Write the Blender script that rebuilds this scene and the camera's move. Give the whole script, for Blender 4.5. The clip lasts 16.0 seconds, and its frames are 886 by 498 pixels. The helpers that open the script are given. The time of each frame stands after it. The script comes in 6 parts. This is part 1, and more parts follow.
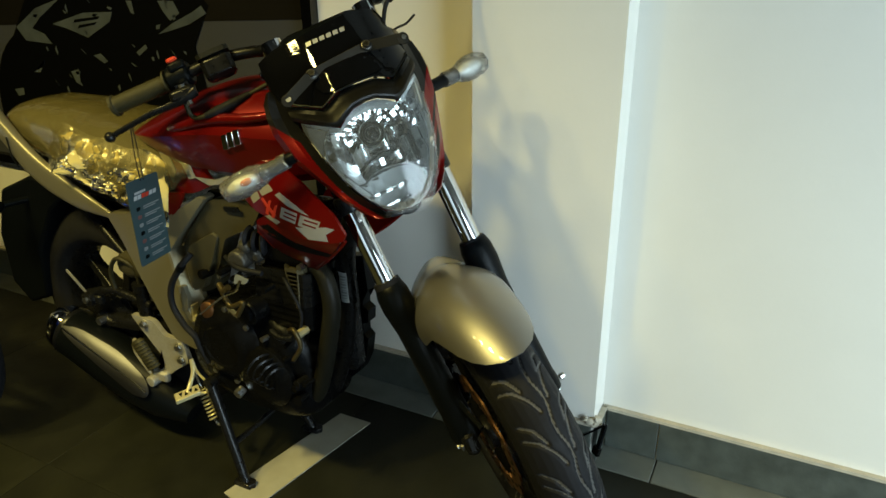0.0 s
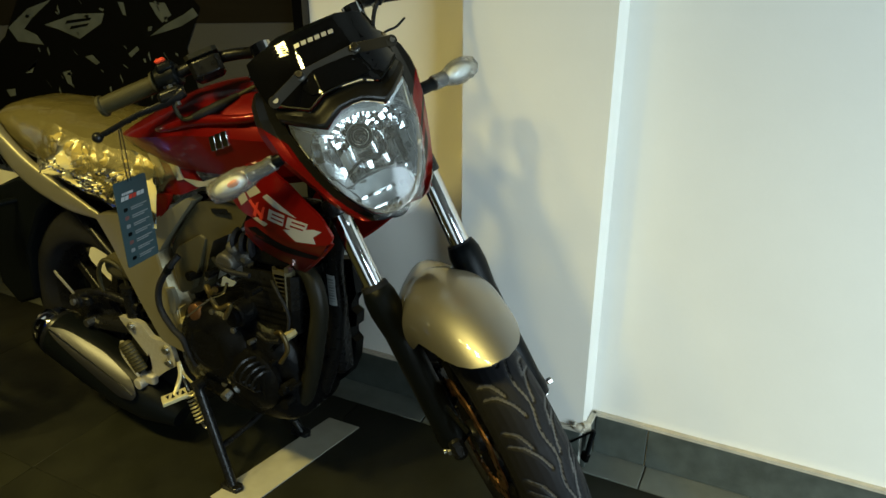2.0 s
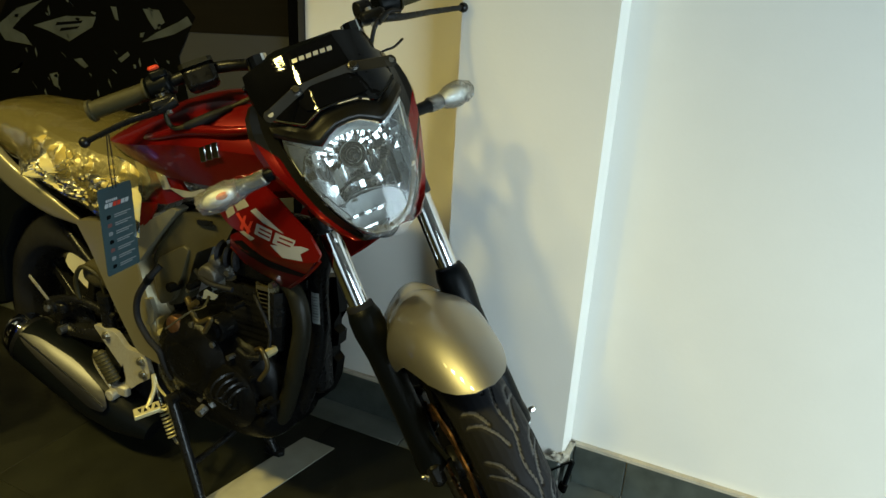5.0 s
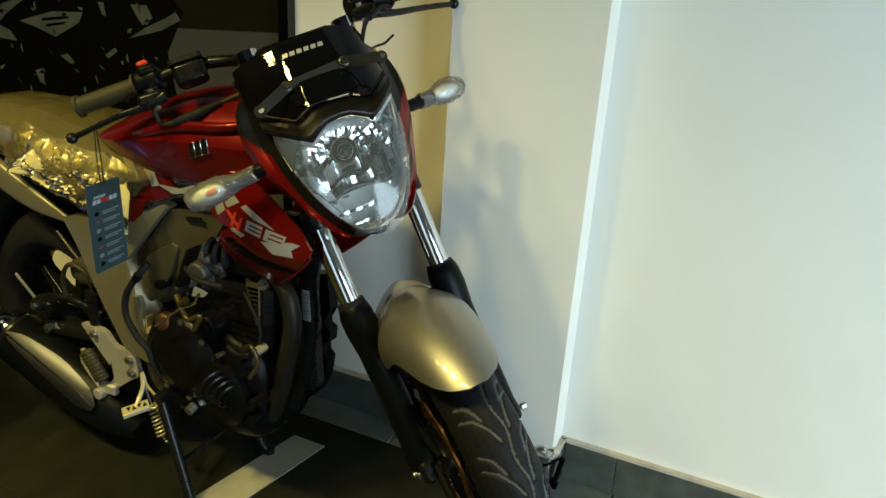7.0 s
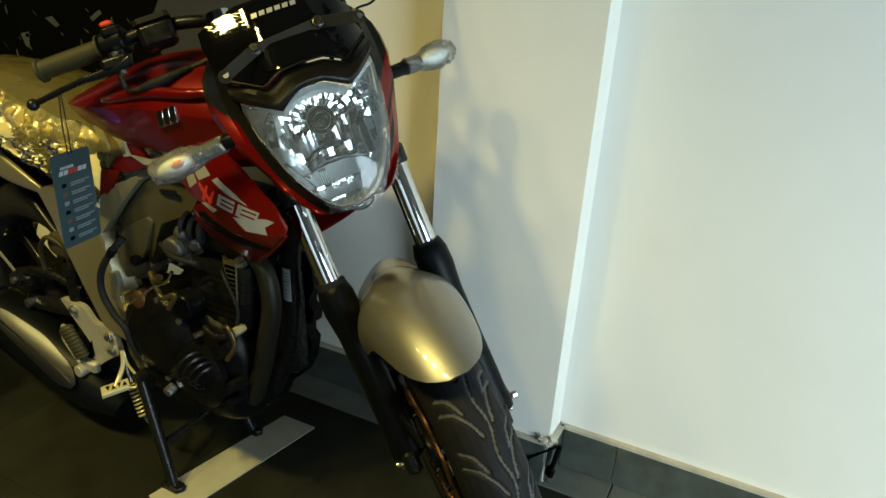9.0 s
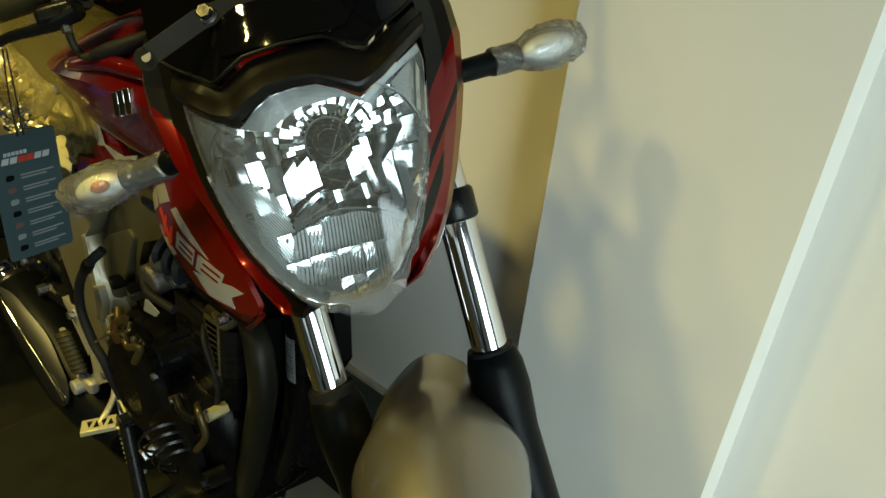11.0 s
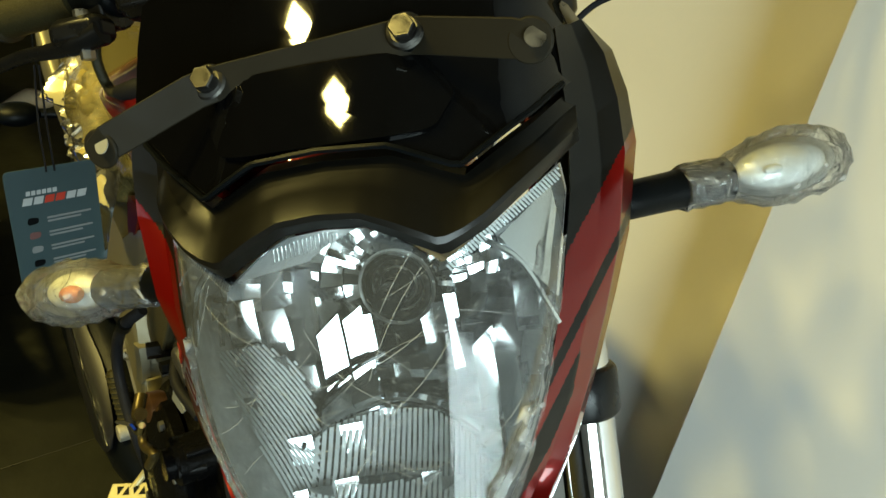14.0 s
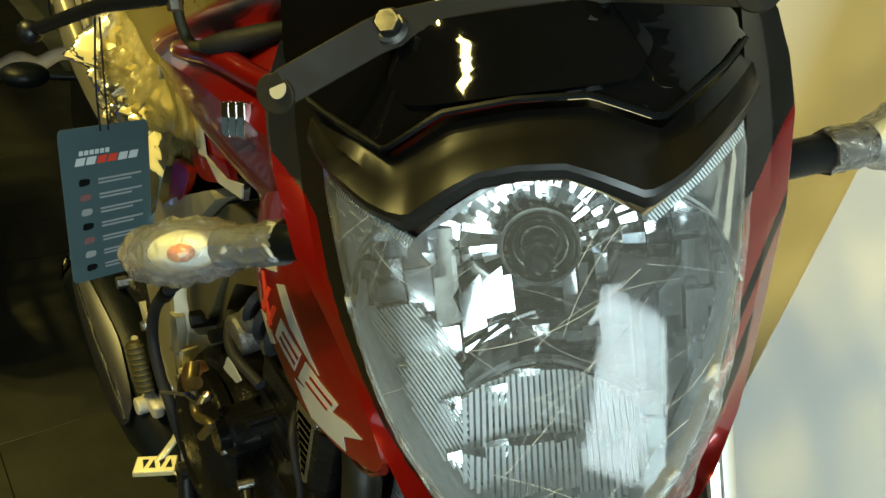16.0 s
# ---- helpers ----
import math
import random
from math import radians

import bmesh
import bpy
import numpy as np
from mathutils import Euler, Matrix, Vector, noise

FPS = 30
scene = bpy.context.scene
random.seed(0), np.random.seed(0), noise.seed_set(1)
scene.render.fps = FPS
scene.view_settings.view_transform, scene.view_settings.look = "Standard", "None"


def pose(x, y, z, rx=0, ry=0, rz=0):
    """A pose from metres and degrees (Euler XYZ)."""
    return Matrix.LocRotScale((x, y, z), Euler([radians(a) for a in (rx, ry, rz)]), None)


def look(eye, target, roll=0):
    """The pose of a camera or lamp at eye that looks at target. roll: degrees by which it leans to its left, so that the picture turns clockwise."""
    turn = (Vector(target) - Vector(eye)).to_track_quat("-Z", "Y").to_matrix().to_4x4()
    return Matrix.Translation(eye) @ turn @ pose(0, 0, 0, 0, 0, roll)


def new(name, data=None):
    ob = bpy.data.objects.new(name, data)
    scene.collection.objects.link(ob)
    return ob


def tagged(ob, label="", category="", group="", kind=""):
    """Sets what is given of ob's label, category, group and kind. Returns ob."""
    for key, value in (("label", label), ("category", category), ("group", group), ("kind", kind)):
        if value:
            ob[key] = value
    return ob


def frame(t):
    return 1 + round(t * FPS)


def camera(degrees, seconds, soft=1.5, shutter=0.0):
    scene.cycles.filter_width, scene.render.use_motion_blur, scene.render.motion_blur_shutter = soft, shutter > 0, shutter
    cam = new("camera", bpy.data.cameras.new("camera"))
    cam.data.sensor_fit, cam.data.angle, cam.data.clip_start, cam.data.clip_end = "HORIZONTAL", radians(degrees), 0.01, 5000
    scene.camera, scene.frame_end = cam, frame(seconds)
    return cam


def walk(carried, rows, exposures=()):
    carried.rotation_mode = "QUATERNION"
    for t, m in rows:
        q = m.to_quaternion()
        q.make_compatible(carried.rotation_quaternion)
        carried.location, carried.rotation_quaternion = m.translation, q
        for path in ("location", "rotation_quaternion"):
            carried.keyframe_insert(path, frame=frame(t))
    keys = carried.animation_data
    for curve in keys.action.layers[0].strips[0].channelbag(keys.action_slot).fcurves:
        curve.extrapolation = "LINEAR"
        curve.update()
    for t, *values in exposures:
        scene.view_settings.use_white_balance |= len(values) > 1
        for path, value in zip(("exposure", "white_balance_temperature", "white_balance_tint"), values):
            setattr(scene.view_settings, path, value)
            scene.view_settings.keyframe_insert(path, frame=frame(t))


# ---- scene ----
cam = camera(63.8, 16.0)
PATH = [
    (0, (0.624, 0.114, 1.229), (-0.208, 1.746, 0.428), -0.9),
    (0.5, (0.634, 0.135, 1.221), (-0.188, 1.771, 0.416), -0.5),
    (1, (0.635, 0.139, 1.222), (-0.207, 1.769, 0.427), -0.7),
    (1.5, (0.636, 0.128, 1.226), (-0.202, 1.77, 0.45), -0.5),
    (2, (0.637, 0.122, 1.223), (-0.188, 1.766, 0.437), -0.3),
    (2.5, (0.636, 0.119, 1.226), (-0.201, 1.759, 0.445), -0.4),
    (3, (0.634, 0.132, 1.221), (-0.201, 1.765, 0.424), -0.1),
    (3.5, (0.636, 0.137, 1.211), (-0.201, 1.764, 0.405), 0.7),
    (3.7, (0.631, 0.138, 1.227), (-0.194, 1.783, 0.444), 0.8),
    (6, (0.609, 0.115, 1.221), (-0.148, 1.816, 0.49), 3.9),
    (6.5, (0.606, 0.119, 1.221), (-0.149, 1.822, 0.491), 3.9),
    (7, (0.609, 0.123, 1.219), (-0.142, 1.825, 0.484), 3.3),
    (7.5, (0.607, 0.134, 1.214), (-0.142, 1.841, 0.49), 3.0),
    (8, (0.607, 0.144, 1.213), (-0.112, 1.86, 0.48), 3.2),
    (8.5, (0.617, 0.176, 1.208), (-0.112, 1.881, 0.458), 3.5),
    (8.7, (0.63, 0.193, 1.206), (-0.12, 1.875, 0.425), 3.5),
    (10.8, (0.454, 0.688, 1.155), (-0.542, 2.148, 0.218), 6.2),
    (11, (0.442, 0.745, 1.155), (-0.655, 2.122, 0.205), 6.1),
    (11.5, (0.383, 0.82, 1.146), (-0.792, 2.097, 0.153), 6.2),
    (12, (0.263, 0.855, 1.14), (-0.831, 2.207, 0.151), 8.3),
    (12.5, (0.229, 0.897, 1.151), (-0.909, 2.17, 0.11), 8.9),
    (13, (0.244, 0.947, 1.152), (-1.001, 2.165, 0.167), 8.8),
    (13.5, (0.24, 0.963, 1.148), (-1.067, 2.107, 0.156), 8.6),
    (14, (0.232, 0.965, 1.145), (-1.095, 2.088, 0.156), 9.0),
    (14.5, (0.227, 0.961, 1.148), (-1.117, 2.064, 0.16), 9.1),
    (15, (0.224, 0.96, 1.14), (-1.119, 2.059, 0.146), 9.6),
    (15.5, (0.214, 0.944, 1.118), (-1.127, 1.985, 0.06), 9.9),
    (16, (0.168, 0.882, 1.113), (-1.071, 2.075, 0.093), 11.6),
]
walk(cam, [(t, look(eye, target, roll)) for t, eye, target, roll in PATH], ((0, -0.13, 5920, 9), (8.7, -0.13, 5920, 9), (11, -0.34, 6400, 6), (12, -0.08, 6350, 6), (14, 0.1, 6400, 5), (16, 0.38, 6300, 5)))

# ---- world, sun, large lights ----
world = bpy.data.worlds.new("sky")
scene.world = world
world.use_nodes = True
wn = world.node_tree
sky = wn.nodes.new("ShaderNodeTexSky")
sky.sky_type, sky.sun_disc = "NISHITA", False
sky.sun_elevation, sky.sun_rotation = radians(38), radians(115)
wn.links.new(sky.outputs[0], wn.nodes["Background"].inputs[0])
wn.nodes["Background"].inputs[1].default_value = 0.08


def area_lamp(name, m, sx, sy, watts, colour, spread=180):
    data = bpy.data.lights.new(name, "AREA")
    data.shape, data.size, data.size_y, data.energy, data.color, data.spread = "RECTANGLE", sx, sy, watts, colour, radians(spread)
    ob = new(name, data)
    ob.matrix_world = m
    return ob


# daylight through the shop window in the east wall
area_lamp("window_daylight", look((2.86, 0.2, 0.9), (0.7, 1.6, 0.25)), 1.6, 1.6, 62, (0.8, 0.97, 1.0), 140)
# and through the shop front behind
area_lamp("shop_front_daylight", look((0.85, -3.98, 1.25), (0.85, 0, 1.25)), 2.3, 2.0, 9, (0.8, 0.97, 1.0))
# warm square ceiling lamps over the showroom
LAMPS = ((-2.2, -0.4, 8), (-1.55, -0.4, 32), (-0.9, -0.4, 50), (-0.25, -0.4, 18))
for lx, ly, lw in LAMPS:
    area_lamp("ceiling_lamp_light", look((lx, ly, 2.93), (lx, ly, 0)), 0.22, 0.22, lw, (1.0, 0.79, 0.22), 116)

# ---- materials ----


def material(name, colour, rough=0.5, metal=0.0, grain=0.0, scale=40.0, bump=0.0, bump_scale=200.0, coat=0.0, stain=0.0, stain_scale=4.0, alpha=1.0, trans=0.0, vary=0.0, aniso=(1, 1, 1), dark=0.6, spec=0.5):
    m = bpy.data.materials.new(name)
    m.use_nodes = True
    nt = m.node_tree
    b = nt.nodes["Principled BSDF"]
    b.inputs["Roughness"].default_value = rough
    b.inputs["Metallic"].default_value = metal
    b.inputs["Specular IOR Level"].default_value = spec
    b.inputs["Coat Weight"].default_value = coat
    b.inputs["Coat Roughness"].default_value = 0.04
    b.inputs["Transmission Weight"].default_value = trans
    b.inputs["Alpha"].default_value = alpha
    coord = nt.nodes.new("ShaderNodeTexCoord")
    mapping = nt.nodes.new("ShaderNodeMapping")
    mapping.inputs["Scale"].default_value = aniso
    nt.links.new(coord.outputs["Object"], mapping.inputs[0])

    def noise_node(s, detail=5.0):
        n = nt.nodes.new("ShaderNodeTexNoise")
        n.inputs["Scale"].default_value, n.inputs["Detail"].default_value = s, detail
        nt.links.new(mapping.outputs[0], n.inputs["Vector"])
        return n.outputs[0]

    def mix(fac, a, c):
        n = nt.nodes.new("ShaderNodeMix")
        n.data_type, n.blend_type = "RGBA", "MIX"
        for sock, v in ((n.inputs[0], fac), (n.inputs[6], a), (n.inputs[7], c)):
            if hasattr(v, "links"):
                nt.links.new(v, sock)
            else:
                sock.default_value = v
        return n.outputs[2]

    def ramp(src, lo, hi, v0=0.0, v1=1.0):
        n = nt.nodes.new("ShaderNodeMapRange")
        nt.links.new(src, n.inputs[0])
        for i, v in zip((1, 2, 3, 4), (lo, hi, v0, v1)):
            n.inputs[i].default_value = v
        return n.outputs[0]

    full = (*colour, 1)
    out = full
    if grain:
        out = mix(ramp(noise_node(scale), 0.3, 0.7, 0, grain), full, (*[c * dark for c in colour], 1))
    if stain:
        out = mix(ramp(noise_node(stain_scale, 3.0), 0.45, 0.75, 0, stain), out, (*[c * dark * 0.9 for c in colour], 1))
        nt.links.new(ramp(noise_node(stain_scale * 2.3), 0.3, 0.7, max(rough - 0.08, 0.02), min(rough + 0.1, 1)), b.inputs["Roughness"])
    if vary:
        info = nt.nodes.new("ShaderNodeObjectInfo")
        out = mix(ramp(info.outputs["Random"], 0, 1, 0, vary), out, (*[c * 0.5 for c in colour], 1))
    if hasattr(out, "links"):
        nt.links.new(out, b.inputs["Base Color"])
    else:
        b.inputs["Base Color"].default_value = out
    if bump:
        n = nt.nodes.new("ShaderNodeBump")
        n.inputs["Strength"].default_value, n.inputs["Distance"].default_value = bump, 0.004
        nt.links.new(noise_node(bump_scale), n.inputs["Height"])
        nt.links.new(n.outputs[0], b.inputs["Normal"])
    return m


WALL = material("wall_paint", (0.79, 0.765, 0.69), 0.6, grain=0.12, scale=9, bump=0.08, bump_scale=90, stain=0.12, stain_scale=2.2, dark=0.82)
# dark colour for the unseen ceiling and back wall, keeps bounced light low
CEIL = material("dimmed_unseen_paint", (0.09, 0.085, 0.075), 0.8, grain=0.1, scale=6)
SKIRT = material("skirting_slate", (0.046, 0.052, 0.044), 0.42, grain=0.8, scale=18, bump=0.3, bump_scale=60, stain=0.7, stain_scale=9, vary=0.3, dark=2.0)
FLOOR = material("floor_slate", (0.014, 0.0145, 0.0075), 0.5, grain=0.7, scale=9, bump=0.15, bump_scale=50, stain=0.7, stain_scale=2.5, vary=0.3, dark=0.35, spec=0.22)
# floor slate lightened for the light that falls along the wall
BORDER_LIT = material("border_slate_lit", (0.16, 0.17, 0.14), 0.42, grain=0.7, scale=16, bump=0.2, bump_scale=60, stain=0.5, stain_scale=6, vary=0.25, dark=0.6)
GROUT = material("grout", (0.011, 0.0105, 0.008), 0.85, grain=0.4, scale=60, spec=0.1)
CEMENT = material("cement_filler", (0.5, 0.45, 0.34), 0.85, grain=0.5, scale=30, bump=0.6, bump_scale=90)
RED = material("candy_red_paint", (0.16, 0.0032, 0.0013), 0.3, 0.45, grain=0.15, scale=900, coat=0.8, spec=0.25)
SILVER = material("silver_paint", (0.27, 0.258, 0.23), 0.42, 0.8, grain=0.3, scale=1500, coat=1.0, dark=0.8)
# the same silver, with the lamps' gold light put into its colour
SILVER_GOLD_LIT = material("silver_paint_gold_lit", (0.25, 0.228, 0.15), 0.42, 0.6, grain=0.25, scale=1500, coat=0.4, dark=0.8)
GLOSS = material("gloss_black", (0.0025, 0.0025, 0.0025), 0.035, 0.0, coat=0.0, grain=0.3, scale=60, spec=0.4)
BLACK = material("black_plastic", (0.0028, 0.0036, 0.004), 0.36, grain=0.4, scale=80, bump=0.12, bump_scale=900, spec=0.1)
SATIN = material("satin_black_metal", (0.006, 0.006, 0.006), 0.3, 0.0, grain=0.4, scale=70, stain=0.3, stain_scale=30, spec=0.25)
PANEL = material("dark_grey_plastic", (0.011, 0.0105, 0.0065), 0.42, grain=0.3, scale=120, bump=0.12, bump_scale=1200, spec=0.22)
COVER = material("olive_grey_plastic", (0.0465, 0.04092, 0.02108), 0.42, grain=0.3, scale=120, bump=0.12, bump_scale=1200, spec=0.22)
BROW = material("grey_brow_plastic", (0.006, 0.0055, 0.004), 0.3, 0.0, grain=0.3, scale=300, bump=0.03, bump_scale=1500, spec=0.32)
POLISH = material("polished_shield", (0.08, 0.08, 0.086), 0.42, 1.0, grain=0.15, scale=30)
CHROME = material("chrome", (0.82, 0.82, 0.83), 0.06, 1.0, grain=0.15, scale=30)
STEEL = material("zinc_steel", (0.55, 0.54, 0.5), 0.32, 1.0, grain=0.4, scale=120, stain=0.3, stain_scale=60)
BOLT = material("dull_bolt_steel", (0.11, 0.105, 0.095), 0.38, 1.0, grain=0.4, scale=150, stain=0.3, stain_scale=90)
STRAP = material("dark_steel_strap", (0.02, 0.017, 0.0105), 0.5, 0.0, grain=0.3, scale=40, stain=0.4, stain_scale=18, spec=0.1)
ALLOY = material("cast_alloy", (0.36, 0.34, 0.28), 0.45, 0.35, grain=0.4, scale=140, bump=0.3, bump_scale=600)
ENGINE = material("engine_black", (0.004, 0.004, 0.004), 0.22, 0.0, grain=0.5, scale=60, bump=0.2, bump_scale=350, stain=0.4, stain_scale=18, spec=0.1)
BRASS = material("bronze_anodised", (0.26, 0.135, 0.065), 0.36, 0.9, grain=0.5, scale=60, stain=0.4, stain_scale=30)
GOLD = material("gold_zinc", (0.48, 0.43, 0.24), 0.4, 0.4, grain=0.4, scale=120)
RUBBER = material("tyre_rubber", (0.010, 0.010, 0.011), 0.55, grain=0.4, scale=60, bump=0.2, bump_scale=500, stain=0.3, stain_scale=20, dark=1.5, spec=0.11)
SLIT = material("tread_slit_dust", (0.085, 0.08, 0.07), 0.8, grain=0.5, scale=120)
GRIP = material("grip_rubber", (0.03, 0.026, 0.009), 0.55, grain=0.3, scale=100, bump=0.3, bump_scale=600, spec=0.3)
SEAT = material("seat_vinyl", (0.012, 0.012, 0.01), 0.55, bump=0.3, bump_scale=500, grain=0.3)
CARD = material("tag_card", (0.03, 0.055, 0.06), 0.45, grain=0.15, scale=40)
WHITE = material("white_print", (0.36, 0.38, 0.38), 0.5)
GREYP = material("grey_print", (0.17, 0.18, 0.18), 0.5)
REDP = material("red_print", (0.4, 0.03, 0.012), 0.45)
SILVP = material("silver_decal", (0.3, 0.29, 0.265), 0.42, 0.2, coat=0.3)
CREAM = material("sheet_card", (0.3, 0.285, 0.22), 0.7, grain=0.3, scale=20, stain=0.4, stain_scale=9)
ORANGE = material("amber_bulb", (0.75, 0.2, 0.03), 0.25, coat=0.5)
REFLECT_SOFT = material("satin_reflector", (0.55, 0.56, 0.56), 0.14, 1.0, grain=0.2, scale=60)
REFLECT = material("headlight_reflector", (0.66, 0.68, 0.69), 0.1, 1.0)
BLUE = material("blue_paint", (0.01, 0.05, 0.38), 0.25, 0.3, coat=1.0)
TAPE = material("masking_wrap", (0.55, 0.42, 0.25), 0.75, grain=0.3, scale=50, bump=0.4, bump_scale=90)
SWITCH = material("red_switch", (0.6, 0.05, 0.015), 0.4)


def see_through(name, colour, clear, rough, bump, bump_scale, aniso=(1, 1, 1), fog=0.0, lines=0.0, thin=0.012, ior=1.45, crease=False):
    """Thin clear sheet: mostly transparent, a glossy coat with creases, a little haze."""
    m = bpy.data.materials.new(name)
    m.use_nodes = True
    nt = m.node_tree
    nt.nodes.remove(nt.nodes["Principled BSDF"])
    tr = nt.nodes.new("ShaderNodeBsdfTransparent")
    tr.inputs[0].default_value = (*clear, 1)
    gl = nt.nodes.new("ShaderNodeBsdfGlossy")
    gl.inputs["Roughness"].default_value = rough
    df = nt.nodes.new("ShaderNodeBsdfDiffuse")
    df.inputs[0].default_value = (*colour, 1)
    coord = nt.nodes.new("ShaderNodeTexCoord")
    mapping = nt.nodes.new("ShaderNodeMapping")
    mapping.inputs["Scale"].default_value = aniso
    nt.links.new(coord.outputs["Object"], mapping.inputs[0])
    n = nt.nodes.new("ShaderNodeTexNoise")
    n.inputs["Scale"].default_value, n.inputs["Detail"].default_value, n.inputs["Distortion"].default_value = bump_scale, 6, 0.8
    nt.links.new(mapping.outputs[0], n.inputs["Vector"])
    bp = nt.nodes.new("ShaderNodeBump")
    bp.inputs["Strength"].default_value, bp.inputs["Distance"].default_value = bump, 0.01
    off = nt.nodes.new("ShaderNodeMath")
    off.operation = "SUBTRACT"
    off.inputs[1].default_value = 0.5
    nt.links.new(n.outputs[0], off.inputs[0])
    mag = nt.nodes.new("ShaderNodeMath")
    mag.operation = "ABSOLUTE"
    nt.links.new(off.outputs[0], mag.inputs[0])
    nt.links.new(mag.outputs[0] if crease else n.outputs[0], bp.inputs["Height"])
    for s in (gl, df):
        nt.links.new(bp.outputs[0], s.inputs["Normal"])
    fres = nt.nodes.new("ShaderNodeFresnel")
    fres.inputs[0].default_value = ior
    nt.links.new(bp.outputs[0], fres.inputs["Normal"])
    haze = nt.nodes.new("ShaderNodeMixShader")
    haze.inputs[0].default_value = fog
    if lines:
        r = nt.nodes.new("ShaderNodeMapRange")
        for i, v in zip((1, 2, 3, 4), (0.0, thin, min(fog + lines, 1), fog) if thin else (0.1, 0.22, fog, min(fog + lines, 1))):
            r.inputs[i].default_value = v
        nt.links.new(mag.outputs[0] if thin else off.outputs[0], r.inputs[0])
        nt.links.new(r.outputs[0], haze.inputs[0])
    nt.links.new(tr.outputs[0], haze.inputs[1])
    nt.links.new(df.outputs[0], haze.inputs[2])
    mx = nt.nodes.new("ShaderNodeMixShader")
    nt.links.new(fres.outputs[0], mx.inputs[0])
    nt.links.new(haze.outputs[0], mx.inputs[1])
    nt.links.new(gl.outputs[0], mx.inputs[2])
    nt.links.new(mx.outputs[0], nt.nodes["Material Output"].inputs[0])
    return m


LENS = see_through("clear_lens", (0.85, 0.9, 0.9), (0.97, 0.99, 0.99), 0.03, 0.01, 60, (0.6, 9, 12), 0.05, 0.16, 0.0, 1.56)
FILM = see_through("crumpled_film", (0.72, 0.6, 0.22), (0.95, 0.92, 0.78), 0.08, 0.55, 9, (1, 1, 1.6), 0.13, 0.0, 0.0, 1.7, True)
FOLD = see_through("bunched_film", (0.7, 0.58, 0.22), (0.95, 0.92, 0.72), 0.24, 0.1, 14, (1, 1, 1.3), 0.78, 0.2, 0.0, 1.5, True)
WRAP = see_through("bag_film", (0.9, 0.9, 0.86), (0.985, 0.985, 0.975), 0.07, 0.9, 50, (1, 1, 1), 0.09, 0.4, 0.0, 1.5, True)
PANE = see_through("window_glass", (0.8, 0.9, 0.9), (0.97, 0.99, 0.98), 0.01, 0.0, 5, (1, 1, 1), 0.0)

# ---- mesh helpers ----


def xf(g, m):
    return [m @ Vector(v) for v in g[0]], g[1]


def join(*gs):
    verts, faces = [], []
    for v, f in gs:
        k = len(verts)
        verts += list(v)
        faces += [tuple(i + k for i in q) for q in f]
    return verts, faces


def loft(rings, cap=True, closed=True):
    n = len(rings[0])
    verts = [Vector(p) for r in rings for p in r]
    faces = []
    for i in range(len(rings) - 1):
        for j in range(n if closed else n - 1):
            a, b = i * n + j, i * n + (j + 1) % n
            faces.append((a, b, b + n, a + n))
    if cap and closed:
        faces.append(tuple(range(n - 1, -1, -1)))
        faces.append(tuple(range((len(rings) - 1) * n, len(rings) * n)))
    return verts, faces


def smooth_path(pts, k=6):
    pts = [Vector(p) for p in pts]
    if len(pts) < 3:
        return pts
    ext = [pts[0] * 2 - pts[1], *pts, pts[-1] * 2 - pts[-2]]
    out = []
    for i in range(1, len(ext) - 2):
        p0, p1, p2, p3 = ext[i - 1 : i + 3]
        for s in range(k):
            t = s / k
            out.append(0.5 * (2 * p1 + (p2 - p0) * t + (2 * p0 - 5 * p1 + 4 * p2 - p3) * t * t + (3 * p1 - p0 - 3 * p2 + p3) * t**3))
    return out + [pts[-1]]


def tube(pts, r, seg=12, k=6, flat=1.0, cap=True):
    path = smooth_path(pts, k)
    n = len(path)
    radii = list(r) if isinstance(r, (list, tuple)) else [r, r]
    rings, side = [], None
    for i, p in enumerate(path):
        d = (path[min(i + 1, n - 1)] - path[max(i - 1, 0)]).normalized()
        if side is None:
            side = d.orthogonal().normalized()
        side = (side - d * side.dot(d)).normalized()
        up = d.cross(side)
        s = i / (n - 1) * (len(radii) - 1)
        k0 = min(int(s), len(radii) - 2)
        rr = radii[k0] + (radii[k0 + 1] - radii[k0]) * (s - k0)
        rings.append([p + side * rr * math.cos(2 * math.pi * j / seg) + up * rr * flat * math.sin(2 * math.pi * j / seg) for j in range(seg)])
    return loft(rings, cap)


def turned(profile, seg=32, m=Matrix(), cap=True):
    """A body of revolution round its own z: profile of (radius, height)."""
    return xf(loft([[(r * math.cos(2 * math.pi * j / seg), r * math.sin(2 * math.pi * j / seg), h) for j in range(seg)] for r, h in profile], cap), m)


def along(a, b):
    """Frame at a whose z points to b."""
    a, b = Vector(a), Vector(b)
    return Matrix.Translation(a) @ (b - a).to_track_quat("Z", "Y").to_matrix().to_4x4()


def rod(a, b, r, seg=12, r2=None, ease=0.0):
    h = (Vector(b) - Vector(a)).length
    r2 = r if r2 is None else r2
    prof = [(r, 0), (r2, h)] if not ease else [(max(r - ease, 1e-4), 0), (r, ease), (r2, h - ease), (max(r2 - ease, 1e-4), h)]
    return turned(prof, seg, along(a, b))


